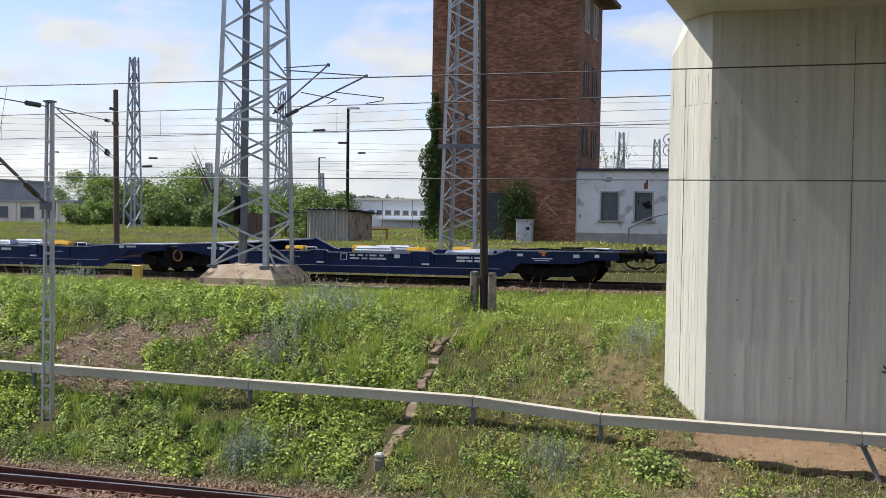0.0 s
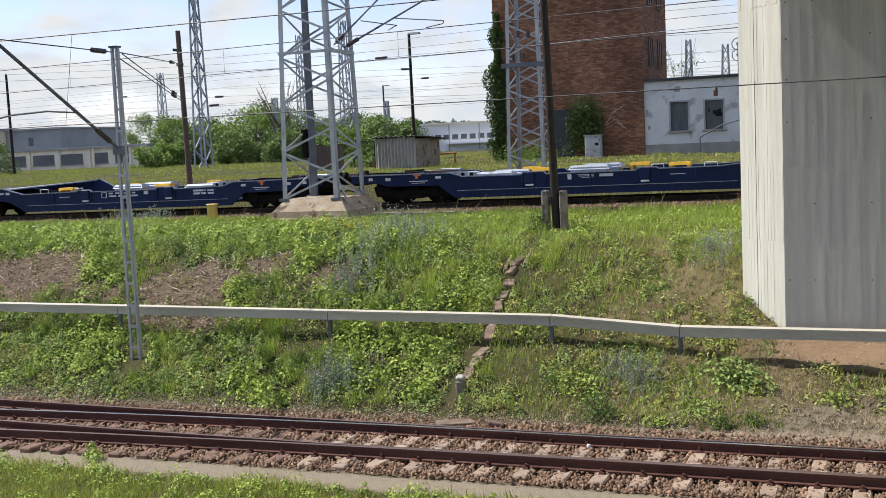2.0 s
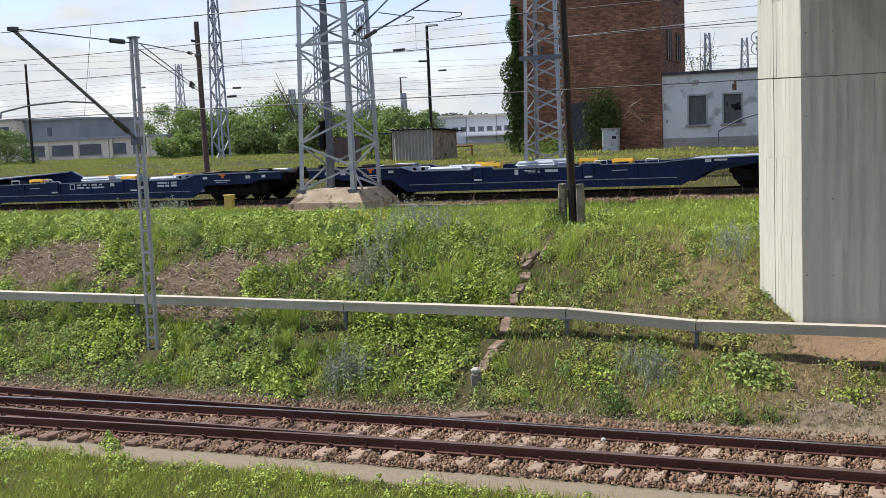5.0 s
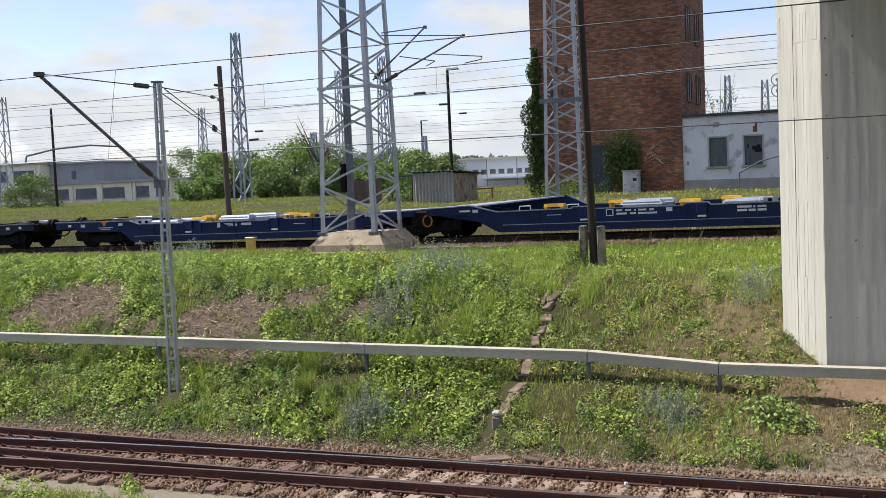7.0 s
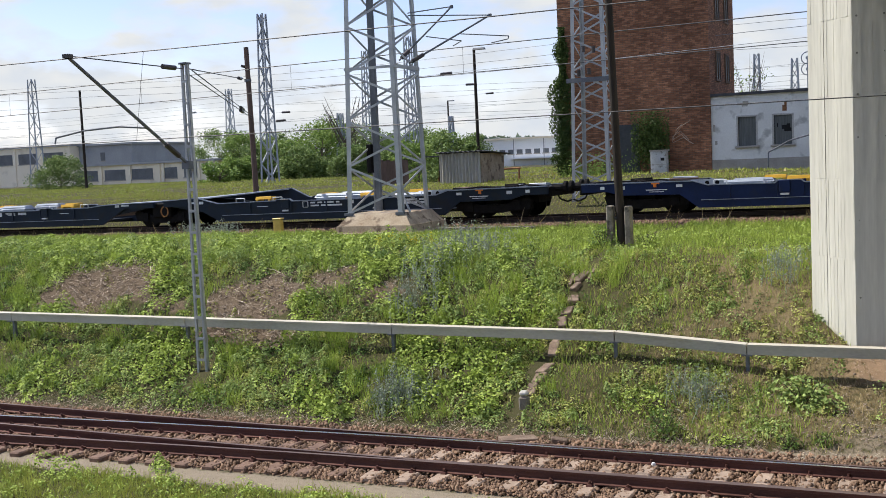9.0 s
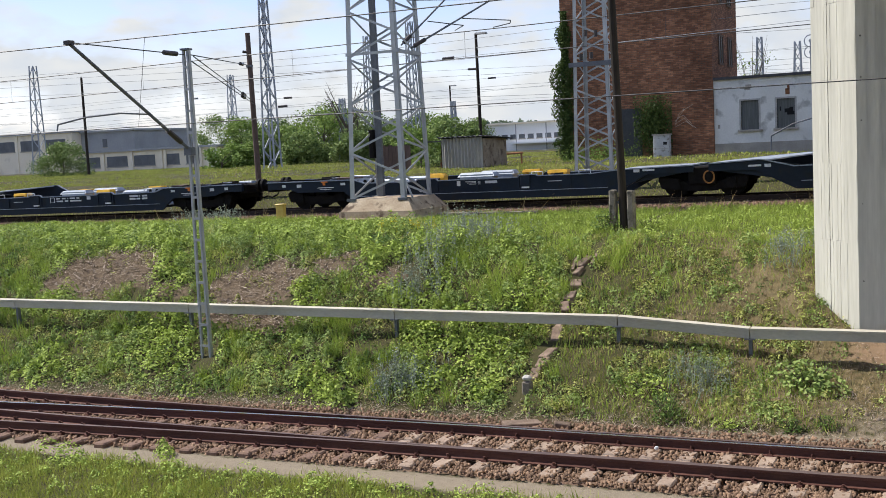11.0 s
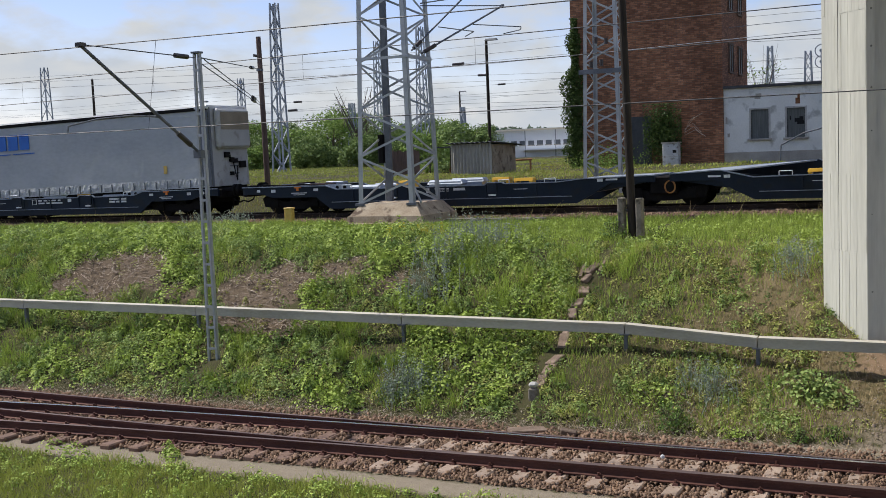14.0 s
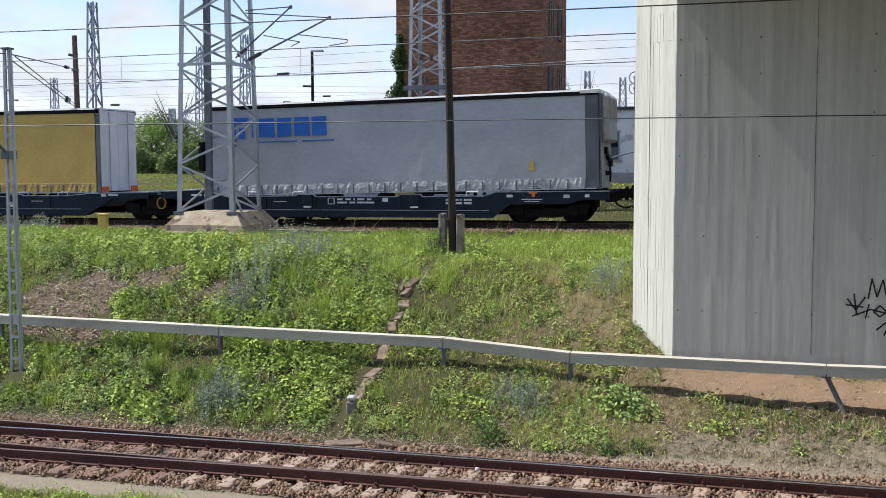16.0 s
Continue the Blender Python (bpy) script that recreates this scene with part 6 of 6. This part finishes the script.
def build_plants():
    def bare(x, y):
        d, so, sa, gr, ba = zones(x, y)
        return np.clip(1.25 * so + 1.3 * sa, 0, 1)

    def kept_free(x, y):
        """No leaves on the drain slabs, at the mast's foot or under the plinth."""
        return (np.abs(x + 7.85) > 0.17) * (np.hypot(x + 15.8, (y - 20.75) * 0.8) > 0.42) * ((np.abs(x + 17.7) > 1.75) | (np.abs(y - 34.4) > 1.75))

    right = lambda x: sstep(-9.4, -7.2, x)
    leafy = lambda x, y: 1 - sstep(25.4, 27.2, y - 3.2 * sstep(-12.0, -15.5, x) - 0.8 * wob(x, y, 0.8, 3))
    # grass
    grass_area("plateau_grass", "lush green grass along the top of the bank", 150000, -44, 1, 25.4, 35.5, 0.06, 0.22, 0.010, "grass", lambda x, y: kept_free(x, y) * np.clip(1 - 0.8 * leafy(x, y) + 0.25 * wob(x, y, 1.3, 9), 0, 1))
    grass_area("bank_grass", "mixed green grass on the bank", 90000, -29, 4, 19.5, 26.6, 0.06, 0.24, 0.009, "grass", lambda x, y: kept_free(x, y) * np.clip(0.30 + 0.9 * wob(x, y, 0.7, 23) + 0.35 * right(x) - 0.3 * sstep(-4, 0, x) - bare(x, y), 0, 1))
    grass_area("dry_grass", "yellowed dry grass on the bank", 120000, -29, 4, 19.4, 27.0, 0.04, 0.20, 0.007, "straw", lambda x, y: np.clip(0.10 + 0.42 * right(x) + 0.2 * sstep(-5, -2, x) + 0.35 * wob(x, y, 1.4, 29) - 0.9 * zones(x, y)[2] - 0.4 * zones(x, y)[1], 0, 1) * (np.abs(x + 7.85) > 0.25))
    grass_area("path_grass", "bright green grass beside the service path", 120000, -24, 3, 11.5, 15.55, 0.04, 0.20, 0.008, "far_grass", lambda x, y: np.clip(1.5 * sstep(15.5, 14.7, y + 0.35 * wob(x, y, 1.1, 8)) + 0.7 * wob(x, y, 1.7, 8) * sstep(15.6, 15.2, y), 0, 1))
    grass_area("far_bank_grass", "long grass on the rise behind the track", 90000, -75, 0, 40.4, 50, 0.04, 0.13, 0.018, "far_grass")
    grass_area("far_straw", "dry stalks on the rise behind the track", 16000, -75, 0, 41, 50, 0.05, 0.14, 0.014, "straw")
    grass_area("meadow_grass", "short grass of the open field beyond the yard", 110000, -120, 0, 50, 125, 0.05, 0.16, 0.04, "far_grass")
    grass_area("meadow_straw", "dry patches of the open field", 22000, -120, 0, 50, 125, 0.04, 0.12, 0.035, "straw", lambda x, y: np.clip(0.4 + wob(x, y, 0.25, 4), 0, 1))
    grass_area("stalks", "tall pale grass stalks beside the rails", 420, -40, -3, 33.8, 36.2, 0.25, 0.55, 0.009, "straw")
    # nettles and brambles: a lumpy carpet on the left of the drain, with dark hollows
    cover = lambda x, y: (1 - bare(x, y)) * kept_free(x, y) * leafy(x, y)
    thick = lambda x, y: np.clip(0.72 + 1.1 * wob(x, y, 1.25, 13), 0, 1) * (1 - 0.93 * right(x)) * cover(x, y)
    kind = lambda x, y: wob(x, y, 0.75, 51) + 0.35 * wob(x, y, 2.7, 15) + 0.25 * sstep(24, 27, y)
    for name, label, mat, count, want, r, h, n, s0, s1 in (
            ("bramble_mounds", "lumpy carpet of green nettles and brambles on the bank", "weed", 5200, lambda q: q > 0.0, (0.14, 0.38), (0.12, 0.42), 62, 0.024, 0.056),
            ("cool_weeds", "cool green small-leaved weeds on the bank", "weed_mid", 5600, lambda q: (q < 0.12) & (q > -0.45), (0.12, 0.32), (0.12, 0.40), 72, 0.016, 0.038),
            ("olive_weeds", "olive-green fading weeds on the bank", "weed_olive", 3600, lambda q: q < -0.15, (0.10, 0.26), (0.08, 0.30), 60, 0.014, 0.034)):
        cx, cy = spots(count, -30, -6.5, 19.4, 31.5, lambda x, y: thick(x, y) * want(kind(x, y)) * np.clip(0.4 + sstep(19.4, 20.0, y) + wob(x, y, 2.0, 5), 0, 1))
        k = len(cx)
        big = 0.75 + 0.55 * np.clip(wob(cx, cy, 0.9, 51) + 0.45, 0, 1.2)
        plants(name, label, "weeds", mat, cx, cy, RNG.uniform(*r, k) * big, RNG.uniform(*h, k) * big, n, s0, s1)
    # dark leaves put the shade of the hollows between mounds into colour
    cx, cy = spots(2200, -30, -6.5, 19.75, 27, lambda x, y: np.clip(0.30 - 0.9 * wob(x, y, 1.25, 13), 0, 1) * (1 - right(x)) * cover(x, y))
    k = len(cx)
    plants("dark_weeds", "darker weeds whose colour stands in for shade between the brambles", "weeds", "weed_dark", cx, cy, RNG.uniform(0.12, 0.3, k), RNG.uniform(0.08, 0.24, k), 46, 0.02, 0.045)
    # thick tufts of taller grass among the weeds
    cx, cy = spots(620, -29, -7, 19.6, 26.5, lambda x, y: np.clip(0.35 - 1.1 * wob(x, y, 0.75, 51), 0, 1) * cover(x, y))
    k, n = len(cx), 60
    x, y = (cx[:, None] + RNG.normal(0, 0.1, (k, n))).ravel(), (cy[:, None] + RNG.normal(0, 0.1, (k, n))).ravel()
    b = np.stack([x, y, gz(x, y) - 0.02], 1)
    t = b + np.stack([RNG.normal(0, 0.13, k * n), RNG.normal(0, 0.13, k * n), RNG.uniform(0.2, 0.5, k * n)], 1)
    tagged(new("grass_tufts", blades("grass_tufts", b, t, np.full(k * n, 0.008), "grass")), "thick tufts of tall grass among the weeds", "grass", kind="stuff")
    # small-leaved low plants on the dry slope
    cx, cy = spots(3600, -9, 2.5, 19.6, 26.8, lambda x, y: np.clip(0.30 + 0.75 * wob(x, y, 1.5, 37) + 0.25 * sstep(-6.5, -8.5, x) - 0.25 * sstep(-4, -1, x), 0, 1) * (1 - bare(x, y)) * kept_free(x, y))
    k = len(cx)
    half = k // 2
    plants("slope_weeds", "scattered low green weeds in the dry grass", "weeds", "weed_mid", cx[:half], cy[:half], RNG.uniform(0.08, 0.26, half), RNG.uniform(0.05, 0.24, half), 48, 0.016, 0.038)
    cx, cy = cx[half:], cy[half:]
    k = len(cx)
    plants("slope_herbs", "fading olive herbs in the dry grass", "weeds", "weed_olive", cx, cy, RNG.uniform(0.08, 0.24, k), RNG.uniform(0.04, 0.2, k), 44, 0.016, 0.038)
    cx, cy = spots(900, -9, 2.5, 20.0, 26.8, lambda x, y: np.clip(0.1 + 0.8 * wob(x, y, 1.1, 61), 0, 1) * (1 - bare(x, y)) * kept_free(x, y))
    k = len(cx)
    plants("slope_dark_weeds", "darker weeds in the dry grass", "weeds", "weed_dark", cx, cy, RNG.uniform(0.08, 0.2, k), RNG.uniform(0.06, 0.22, k), 40, 0.014, 0.03)
    # low herbs in the grass of the plateau
    cx, cy = spots(4600, -40, 0, 25.8, 34.5, lambda x, y: np.clip(0.25 + 0.8 * wob(x, y, 0.9, 71), 0, 1) * kept_free(x, y))
    k = len(cx)
    plants("plateau_herbs", "broad-leaved herbs in the grass on top", "weeds", "weed", cx, cy, RNG.uniform(0.1, 0.3, k), RNG.uniform(0.06, 0.20, k), 40, 0.016, 0.04)
    n = 360
    cx, cy = RNG.uniform(-24, 1, n), 15.25 - np.abs(RNG.normal(0, 1.0, n))
    plants("path_weeds", "low weeds at the edge of the path", "weeds", "weed", cx, cy, RNG.uniform(0.08, 0.3, n), RNG.uniform(0.05, 0.24, n), 50, 0.012, 0.034)
    plants("path_bush", "leafy weeds growing up from the path", "weeds", "weed", np.array([-15.1, -14.7, -13.0, -12.9]), np.array([15.1, 15.2, 15.75, 15.7]), np.array([0.35, 0.3, 0.16, 0.2]), np.array([0.36, 0.3, 0.3, 0.22]), 150, 0.016, 0.04)
    cx, cy = spots(420, -24.5, -12, 22, 26.2, lambda x, y: 0.45 * (zones(x, y)[1] > 0.6))
    k = len(cx)
    plants("brush_sprigs", "young green sprigs among the dead brush", "weeds", "weed_olive", cx, cy, RNG.uniform(0.05, 0.2, k), RNG.uniform(0.05, 0.22, k), 30, 0.016, 0.036)
    # dead brush: a tangle of pale stems lying on the bare patches
    n = 11000
    x, y = RNG.uniform(-24.5, -11.5, n), RNG.uniform(21.9, 26.2, n)
    k = RNG.random(n) < zones(x, y)[1] ** 2
    x, y = x[k], y[k]
    n = len(x)
    b = np.stack([x, y, gz(x, y) + RNG.uniform(0, 0.14, n)], 1)
    d = unit(n)
    d[:, 2] = np.abs(d[:, 2]) * 0.35 - 0.05
    tagged(new("dead_brush", blades("dead_brush", b, b + d * RNG.uniform(0.12, 0.6, (n, 1)), RNG.uniform(0.006, 0.022, n), "twig")), "tangle of dead grey-brown brush on the bank", "brush", kind="stuff")
    n = 14000
    x = np.concatenate([RNG.uniform(-28, -3, n // 2), RNG.uniform(-6, 4, n - n // 2)])
    y = np.concatenate([RNG.normal(19.5, 0.28, n // 2), RNG.normal(21.2, 1.4, n - n // 2)])
    b = np.stack([x, y, gz(x, y) + RNG.uniform(0, 0.05, n)], 1)
    d = unit(n)
    d[:, 2] = np.abs(d[:, 2]) * 0.4
    tagged(new("dead_litter", blades("dead_litter", b, b + d * RNG.uniform(0.06, 0.25, (n, 1)), np.full(n, 0.007), "twig")), "dead litter along the foot of the bank", "brush", kind="stuff")

    def stalk_plant(name, label, spots, r, h0, h1, n, mat, leaf):
        """Tall thin plants: upright stalks with small leaves."""
        cx = np.concatenate([RNG.normal(a, r, n) for a, _ in spots])
        cy = np.concatenate([RNG.normal(b, r, n) for _, b in spots])
        k = len(cx)
        h = RNG.uniform(h0, h1, k)
        b = np.stack([cx, cy, gz(cx, cy)], 1)
        t = b + np.stack([RNG.normal(0, 0.07, k), RNG.normal(0, 0.07, k), h], 1)
        f = RNG.random((k, 16, 1)) * 0.85 + 0.12
        c = (b[:, None] * (1 - f) + t[:, None] * f).reshape(-1, 3) + RNG.normal(0, 0.03, (k * 16, 3))
        u, v = leaf_axes(k * 16, RNG.uniform(leaf * 0.5, leaf, k * 16), 0.1)
        me = quads(name, c, u, v, mat)
        ob = tagged(new(name, me), label, "tall weed", kind="stuff")
        st = new("stalks", blades("stalks", b, t, np.full(k, 0.009), mat))
        st.parent = ob

    stalk_plant("blue_grey_weed", "tall blue-grey flowering weeds on the bank", [(-11.9, 25.3), (-11.6, 24.3), (-11.7, 23.6), (-11.4, 26.4), (-12.2, 27.6), (-11.0, 27.0)], 0.36, 0.35, 0.95, 40, "bluegrey", 0.034)
    stalk_plant("blue_grey_weed", "grey-green feathery weeds near the rails", [(-10.4, 20.25), (-10.05, 20.25), (-10.7, 20.3)], 0.26, 0.3, 0.7, 40, "bluegrey", 0.03)
    stalk_plant("blue_grey_weed", "grey-green brush at the pier", [(-3.5, 24.9), (-3.3, 25.3)], 0.3, 0.3, 0.65, 30, "bluegrey", 0.03)
    stalk_plant("dry_shrub", "grey dry shrub below the cable trough", [(-4.6, 20.9), (-4.3, 20.7)], 0.22, 0.3, 0.6, 40, "bluegrey", 0.025)
    stalk_plant("rail_weed", "pale grey-green stalks by the main track", [(-26.3, 34.6), (-25.6, 34.7), (-24.6, 34.5)], 0.45, 0.3, 0.6, 30, "bluegrey", 0.04)
    stalk_plant("yellow_flowers", "patch of yellow blossoms in the grass", [(-14.3, 28.3)], 0.4, 0.2, 0.4, 26, "flower", 0.04)

    def shrub(label, x, y, r, h, n, size, mat):
        o = thing("shrub", label, "shrub", "low shrubs", at=(0, 0, 0))
        c, u, v = clump_leaves(np.array([x, x - r * 0.4, x + r * 0.45, x]), np.array([y, y + r * 0.2, y, y - r * 0.25]), np.full(4, r * 0.75), np.array([h, h * 0.8, h * 0.75, h * 0.6]), n // 4, size * 0.6, size)
        leaf = new("leaves", quads("leaves", c, u, v, mat))
        leaf.parent = o
        bm = bmesh.new()
        g = float(gz(x, y))
        for i in range(7):
            a = i * 0.9
            rod(bm, (x, y, g - 0.03), (x + r * 0.6 * math.cos(a), y + r * 0.6 * math.sin(a), g + h * 0.75), 0.008, 4)
        part("stem", bm, "bark", o)

    for label, x, y, r, h, n, size, mat in (
            ("leafy green shrub below the trough", -2.55, 21.05, 0.62, 0.52, 520, 0.07, "weed_mid"),
            ("dark green shrub near the rails", -4.85, 19.75, 0.34, 0.46, 420, 0.035, "weed_dark"),
            ("low green shrub on bare soil", -0.75, 20.55, 0.38, 0.26, 200, 0.05, "weed"),
            ("small tuft on bare soil", -3.75, 19.5, 0.22, 0.2, 160, 0.04, "weed"),
            ("small tuft on bare soil", -2.65, 19.55, 0.22, 0.26, 180, 0.035, "weed_dark"),
            ("small tuft on bare soil", -2.1, 19.7, 0.2, 0.24, 180, 0.03, "weed_dark"),
            ("bramble spreading over the dry slope", -5.4, 20.5, 0.5, 0.3, 240, 0.05, "weed"),
            ("low dark weeds round the pole", -8.25, 27.75, 0.38, 0.55, 300, 0.05, "weed_dark"),
            ("green weeds beside the pole", -7.1, 27.8, 0.45, 0.4, 280, 0.05, "weed"),
            ("bramble at the drain slabs", -8.95, 23.4, 0.6, 0.4, 320, 0.06, "weed"),
            ("bramble at the drain slabs", -8.8, 21.5, 0.55, 0.4, 300, 0.06, "weed"),
            ("weeds beside the boundary stone", -8.5, 20.1, 0.35, 0.25, 260, 0.045, "weed")):
        shrub(label, x, y, r, h, n, size, mat)

    # climbing plant on the tower: leaves hug the wall's corner
    def climber(name, label, k, fx, fz, fy, size, mat="ivy"):
        o = thing(name, label, "climbing plant")
        c = np.stack([fx(k), fy(k), fz(k)], 1)
        u, v = leaf_axes(k, RNG.uniform(size * 0.5, size, k), 0.0)
        l = new("leaves", quads("leaves", c, u, v, mat))
        l.parent = o
        bm = chain(bmesh.new(), [(float(c[:, 0].mean()), 59.9, 3.5), (float(c[:, 0].mean()) - 0.2, 59.9, float(c[:, 2].mean())), (float(c[:, 0].mean()), 59.95, float(c[:, 2].max()) - 0.4)], 0.05, 6)
        part("stem", bm, "bark", o)

    zz = RNG.uniform(3.8, 12.0, 12000)
    prof = lambda z: 0.30 + 0.55 * np.exp(-((z - 7.8) / 1.2) ** 2) + 0.35 * np.exp(-((z - 5.2) / 1.3) ** 2) + 0.18 * np.sin(z * 3.1)
    climber("ivy", "dense ivy up the corner of the brick tower", 12000, lambda k: -19.75 + np.clip(RNG.normal(0, 0.45, k), -0.85, 0.85) * prof(zz) - 0.25 * prof(zz) + 0.1, lambda k: zz, lambda k: 59.9 - np.abs(RNG.normal(0, 0.22, k)), 0.085)
    climber("wall_bush", "green bush growing against the tower wall", 5200, lambda k: -14.85 + np.clip(RNG.normal(0, 0.5, k), -1.0, 0.95), lambda k: np.clip(5.65 + RNG.normal(0, 0.72, k), 3.7, 7.1), lambda k: 59.75 - np.abs(RNG.normal(0, 0.25, k)), 0.08, "ivy")
    climber("tower_scrub", "scrub at the foot of the tower", 1800, lambda k: -17.4 + RNG.normal(0, 1.0, k), lambda k: 3.75 + np.clip(np.abs(RNG.normal(0, 0.5, k)), 0, 1.4), lambda k: 57.9 - np.abs(RNG.normal(0, 0.5, k)), 0.075, "crown_light")
    bt = thing("bare_branches", "dry bare branches beside the bush", "branches")
    rnd = random.Random(8)
    for i in range(5):
        a = rnd.uniform(-1.6, 2.2)
        part("branch", chain(bmesh.new(), [(-13.7, 59.6, 5.4 + 0.08 * i), (-13.3 + 0.3 * math.cos(a), 59.4, 5.8 + 0.1 * i + 0.2 * math.sin(a)), (-12.9 + 0.5 * math.cos(a), 59.3, 5.7 + 0.1 * i + 0.6 * math.sin(a))], 0.011, 4), "twig", bt)

    # trees
    def tree(label, x, y, z, h, r, clumps, per, size, mat, trunk=0.18, bare=False, low=0.15):
        t = thing("tree", label, "tree", "trees behind the yard", at=(x, y, z))
        bm = bmesh.new()
        rod(bm, (0, 0, -0.3), (0.1, 0, h * 0.45), trunk, 8, trunk * 0.6)
        tips = []
        rn = random.Random(int(abs(x) * 7 + y))
        for i in range(9 if not bare else 14):
            a, zz0 = rn.uniform(0, 6.28), h * rn.uniform(0.25, 0.5)
            tip = (r * 0.65 * math.cos(a), r * 0.65 * math.sin(a), h * rn.uniform(0.55, 0.98))
            rod(bm, (0.05, 0, zz0), tip, trunk * 0.35, 5, trunk * 0.08)
            tips.append(tip)
            if bare:
                for j in range(4):
                    q = Vector(tip) * rn.uniform(0.6, 0.95)
                    rod(bm, q, q + Vector((rn.uniform(-1, 1) * r * 0.35, rn.uniform(-1, 1) * r * 0.35, rn.uniform(0.2, 1) * r * 0.5)), trunk * 0.12, 4, trunk * 0.04)
        part("trunk", bm, "bark", t)
        if bare and not clumps:
            return
        pts = []
        for i in range(clumps):
            f = rn.uniform(low, 0.97)
            wid = r * math.sqrt(max(0.05, 1 - ((f - 0.45) / 0.58) ** 2))
            a, q = rn.uniform(0, 6.28), wid * math.sqrt(rn.random())
            cc = np.array([q * math.cos(a), q * math.sin(a), h * f])
            p = unit(per) * (RNG.random((per, 1)) ** 0.4) * np.array([0.36, 0.36, 0.27]) * r * rn.uniform(0.6, 1.15)
            pts.append(cc + p)
        c = np.concatenate(pts)
        u, v = leaf_axes(len(c), RNG.uniform(size * 0.5, size, len(c)), 0.3)
        l = new("crown", quads("crown", c, u, v, mat))
        l.parent = t

    rn = random.Random(21)
    treeline = [(-35.6, 1.95, 138, 3.6), (-34.6, 1.75, 126, 3.2), (-33.0, 1.7, 138, 3.4), (-32.2, 1.35, 120, 2.8), (-30.6, 2.25, 112, 4.2), (-29.6, 1.95, 118, 3.8), (-28.3, 1.7, 122, 3.6), (-27.1, 1.45, 128, 3.4),
             (-26.0, 1.6, 130, 3.5), (-25.0, 1.35, 128, 3.2), (-24.1, 1.4, 134, 3.6), (-23.0, 1.2, 150, 3.2), (-31.4, 0.9, 105, 2.6), (-34.9, 0.6, 105, 2.0), (-29.0, 0.9, 104, 2.6), (-26.6, 0.7, 108, 2.4), (-38.6, 1.15, 175, 3.6), (-39.4, 0.95, 180, 4.0), (-34.0, 1.1, 112, 2.6)]
    for i, (a, el, y, r) in enumerate(treeline):
        x = y * math.tan(radians(a))
        d = math.hypot(x, y)
        z0 = float(gz(x, y)) - 0.1
        h = 5 + d * math.tan(radians(el)) - z0
        tree("leafy green tree at the edge of the yard", x, y, z0, h, r * 1.1, 46, 150, 0.19, "crown_light" if i % 3 == 1 else "crown", low=0.08)
    tree("round green bush before the workshop", -86.5, 92, 3.3, 3.6, 3.2, 44, 150, 0.15, "crown", 0.1, low=0.1)
    tree("round green bush beside the workshop", -70.5, 98, 3.3, 2.5, 2.0, 18, 70, 0.22, "crown_light", 0.1, low=0.1)
    tree("overgrown green shrub above the shed", -24.6, 55, 3.6, 2.9, 1.5, 26, 80, 0.13, "crown", 0.08, low=0.2)
    tree("overgrown green shrub behind the pylon", -28.0, 58, 3.6, 2.6, 1.6, 26, 80, 0.13, "crown_light", 0.08, low=0.15)
    tree("bare dead tree with upright branches", -61.0, 108, 3.3, 9.5, 3.2, 0, 0, 0.2, "crown", 0.22, bare=True)
    tree("slender tree with sparse leaves behind the annex", -16.0, 98, 3.3, 10.0, 2.2, 16, 20, 0.16, "crown", 0.12, bare=True, low=0.45)
    # far woods along the horizon, with haze mixed into their leaf colour
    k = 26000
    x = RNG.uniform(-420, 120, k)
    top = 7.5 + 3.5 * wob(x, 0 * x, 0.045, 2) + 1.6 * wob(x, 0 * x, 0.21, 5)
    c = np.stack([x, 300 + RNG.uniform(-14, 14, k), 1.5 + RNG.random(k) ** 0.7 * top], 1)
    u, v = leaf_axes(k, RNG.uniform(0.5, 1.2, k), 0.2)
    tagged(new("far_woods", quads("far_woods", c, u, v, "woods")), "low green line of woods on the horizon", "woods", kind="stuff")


build_plants()


def on_line(x, lift, nose=0.0):
    """A pose on the falling main line."""
    return pose(x, TRACK_Y, TOP + lift + FALL * (x + 6), 0, nose - math.degrees(FALL), 0)


def motions():
    """The train rolls by at a steady pace; its wheels turn with it."""
    times = [0.0, 2.0, 4.0, 6.0, 8.0, 10.0, 12.0, 14.0, 16.0]
    for k, w in WAGONS:
        walk(w, [(t, on_line(wagon_x(k, t), 0.0)) for t in times])
        for o in w.children_recursive:
            if o.name.startswith("wheelset"):
                x, y, z = o.location
                walk(o, [(i / 15, pose(x, y, z, 0, math.degrees((wagon_x(0, i / 15) - wagon_x(0, 0)) / 0.46), 0)) for i in range(241)])
    walk(grey_trailer, [(t, on_line(wagon_x(5, t) + 2.15, 0.91, -1.0)) for t in times])
    walk(yellow_trailer, [(t, on_line(wagon_x(5, t) - 15.9, 1.02)) for t in times])


motions()
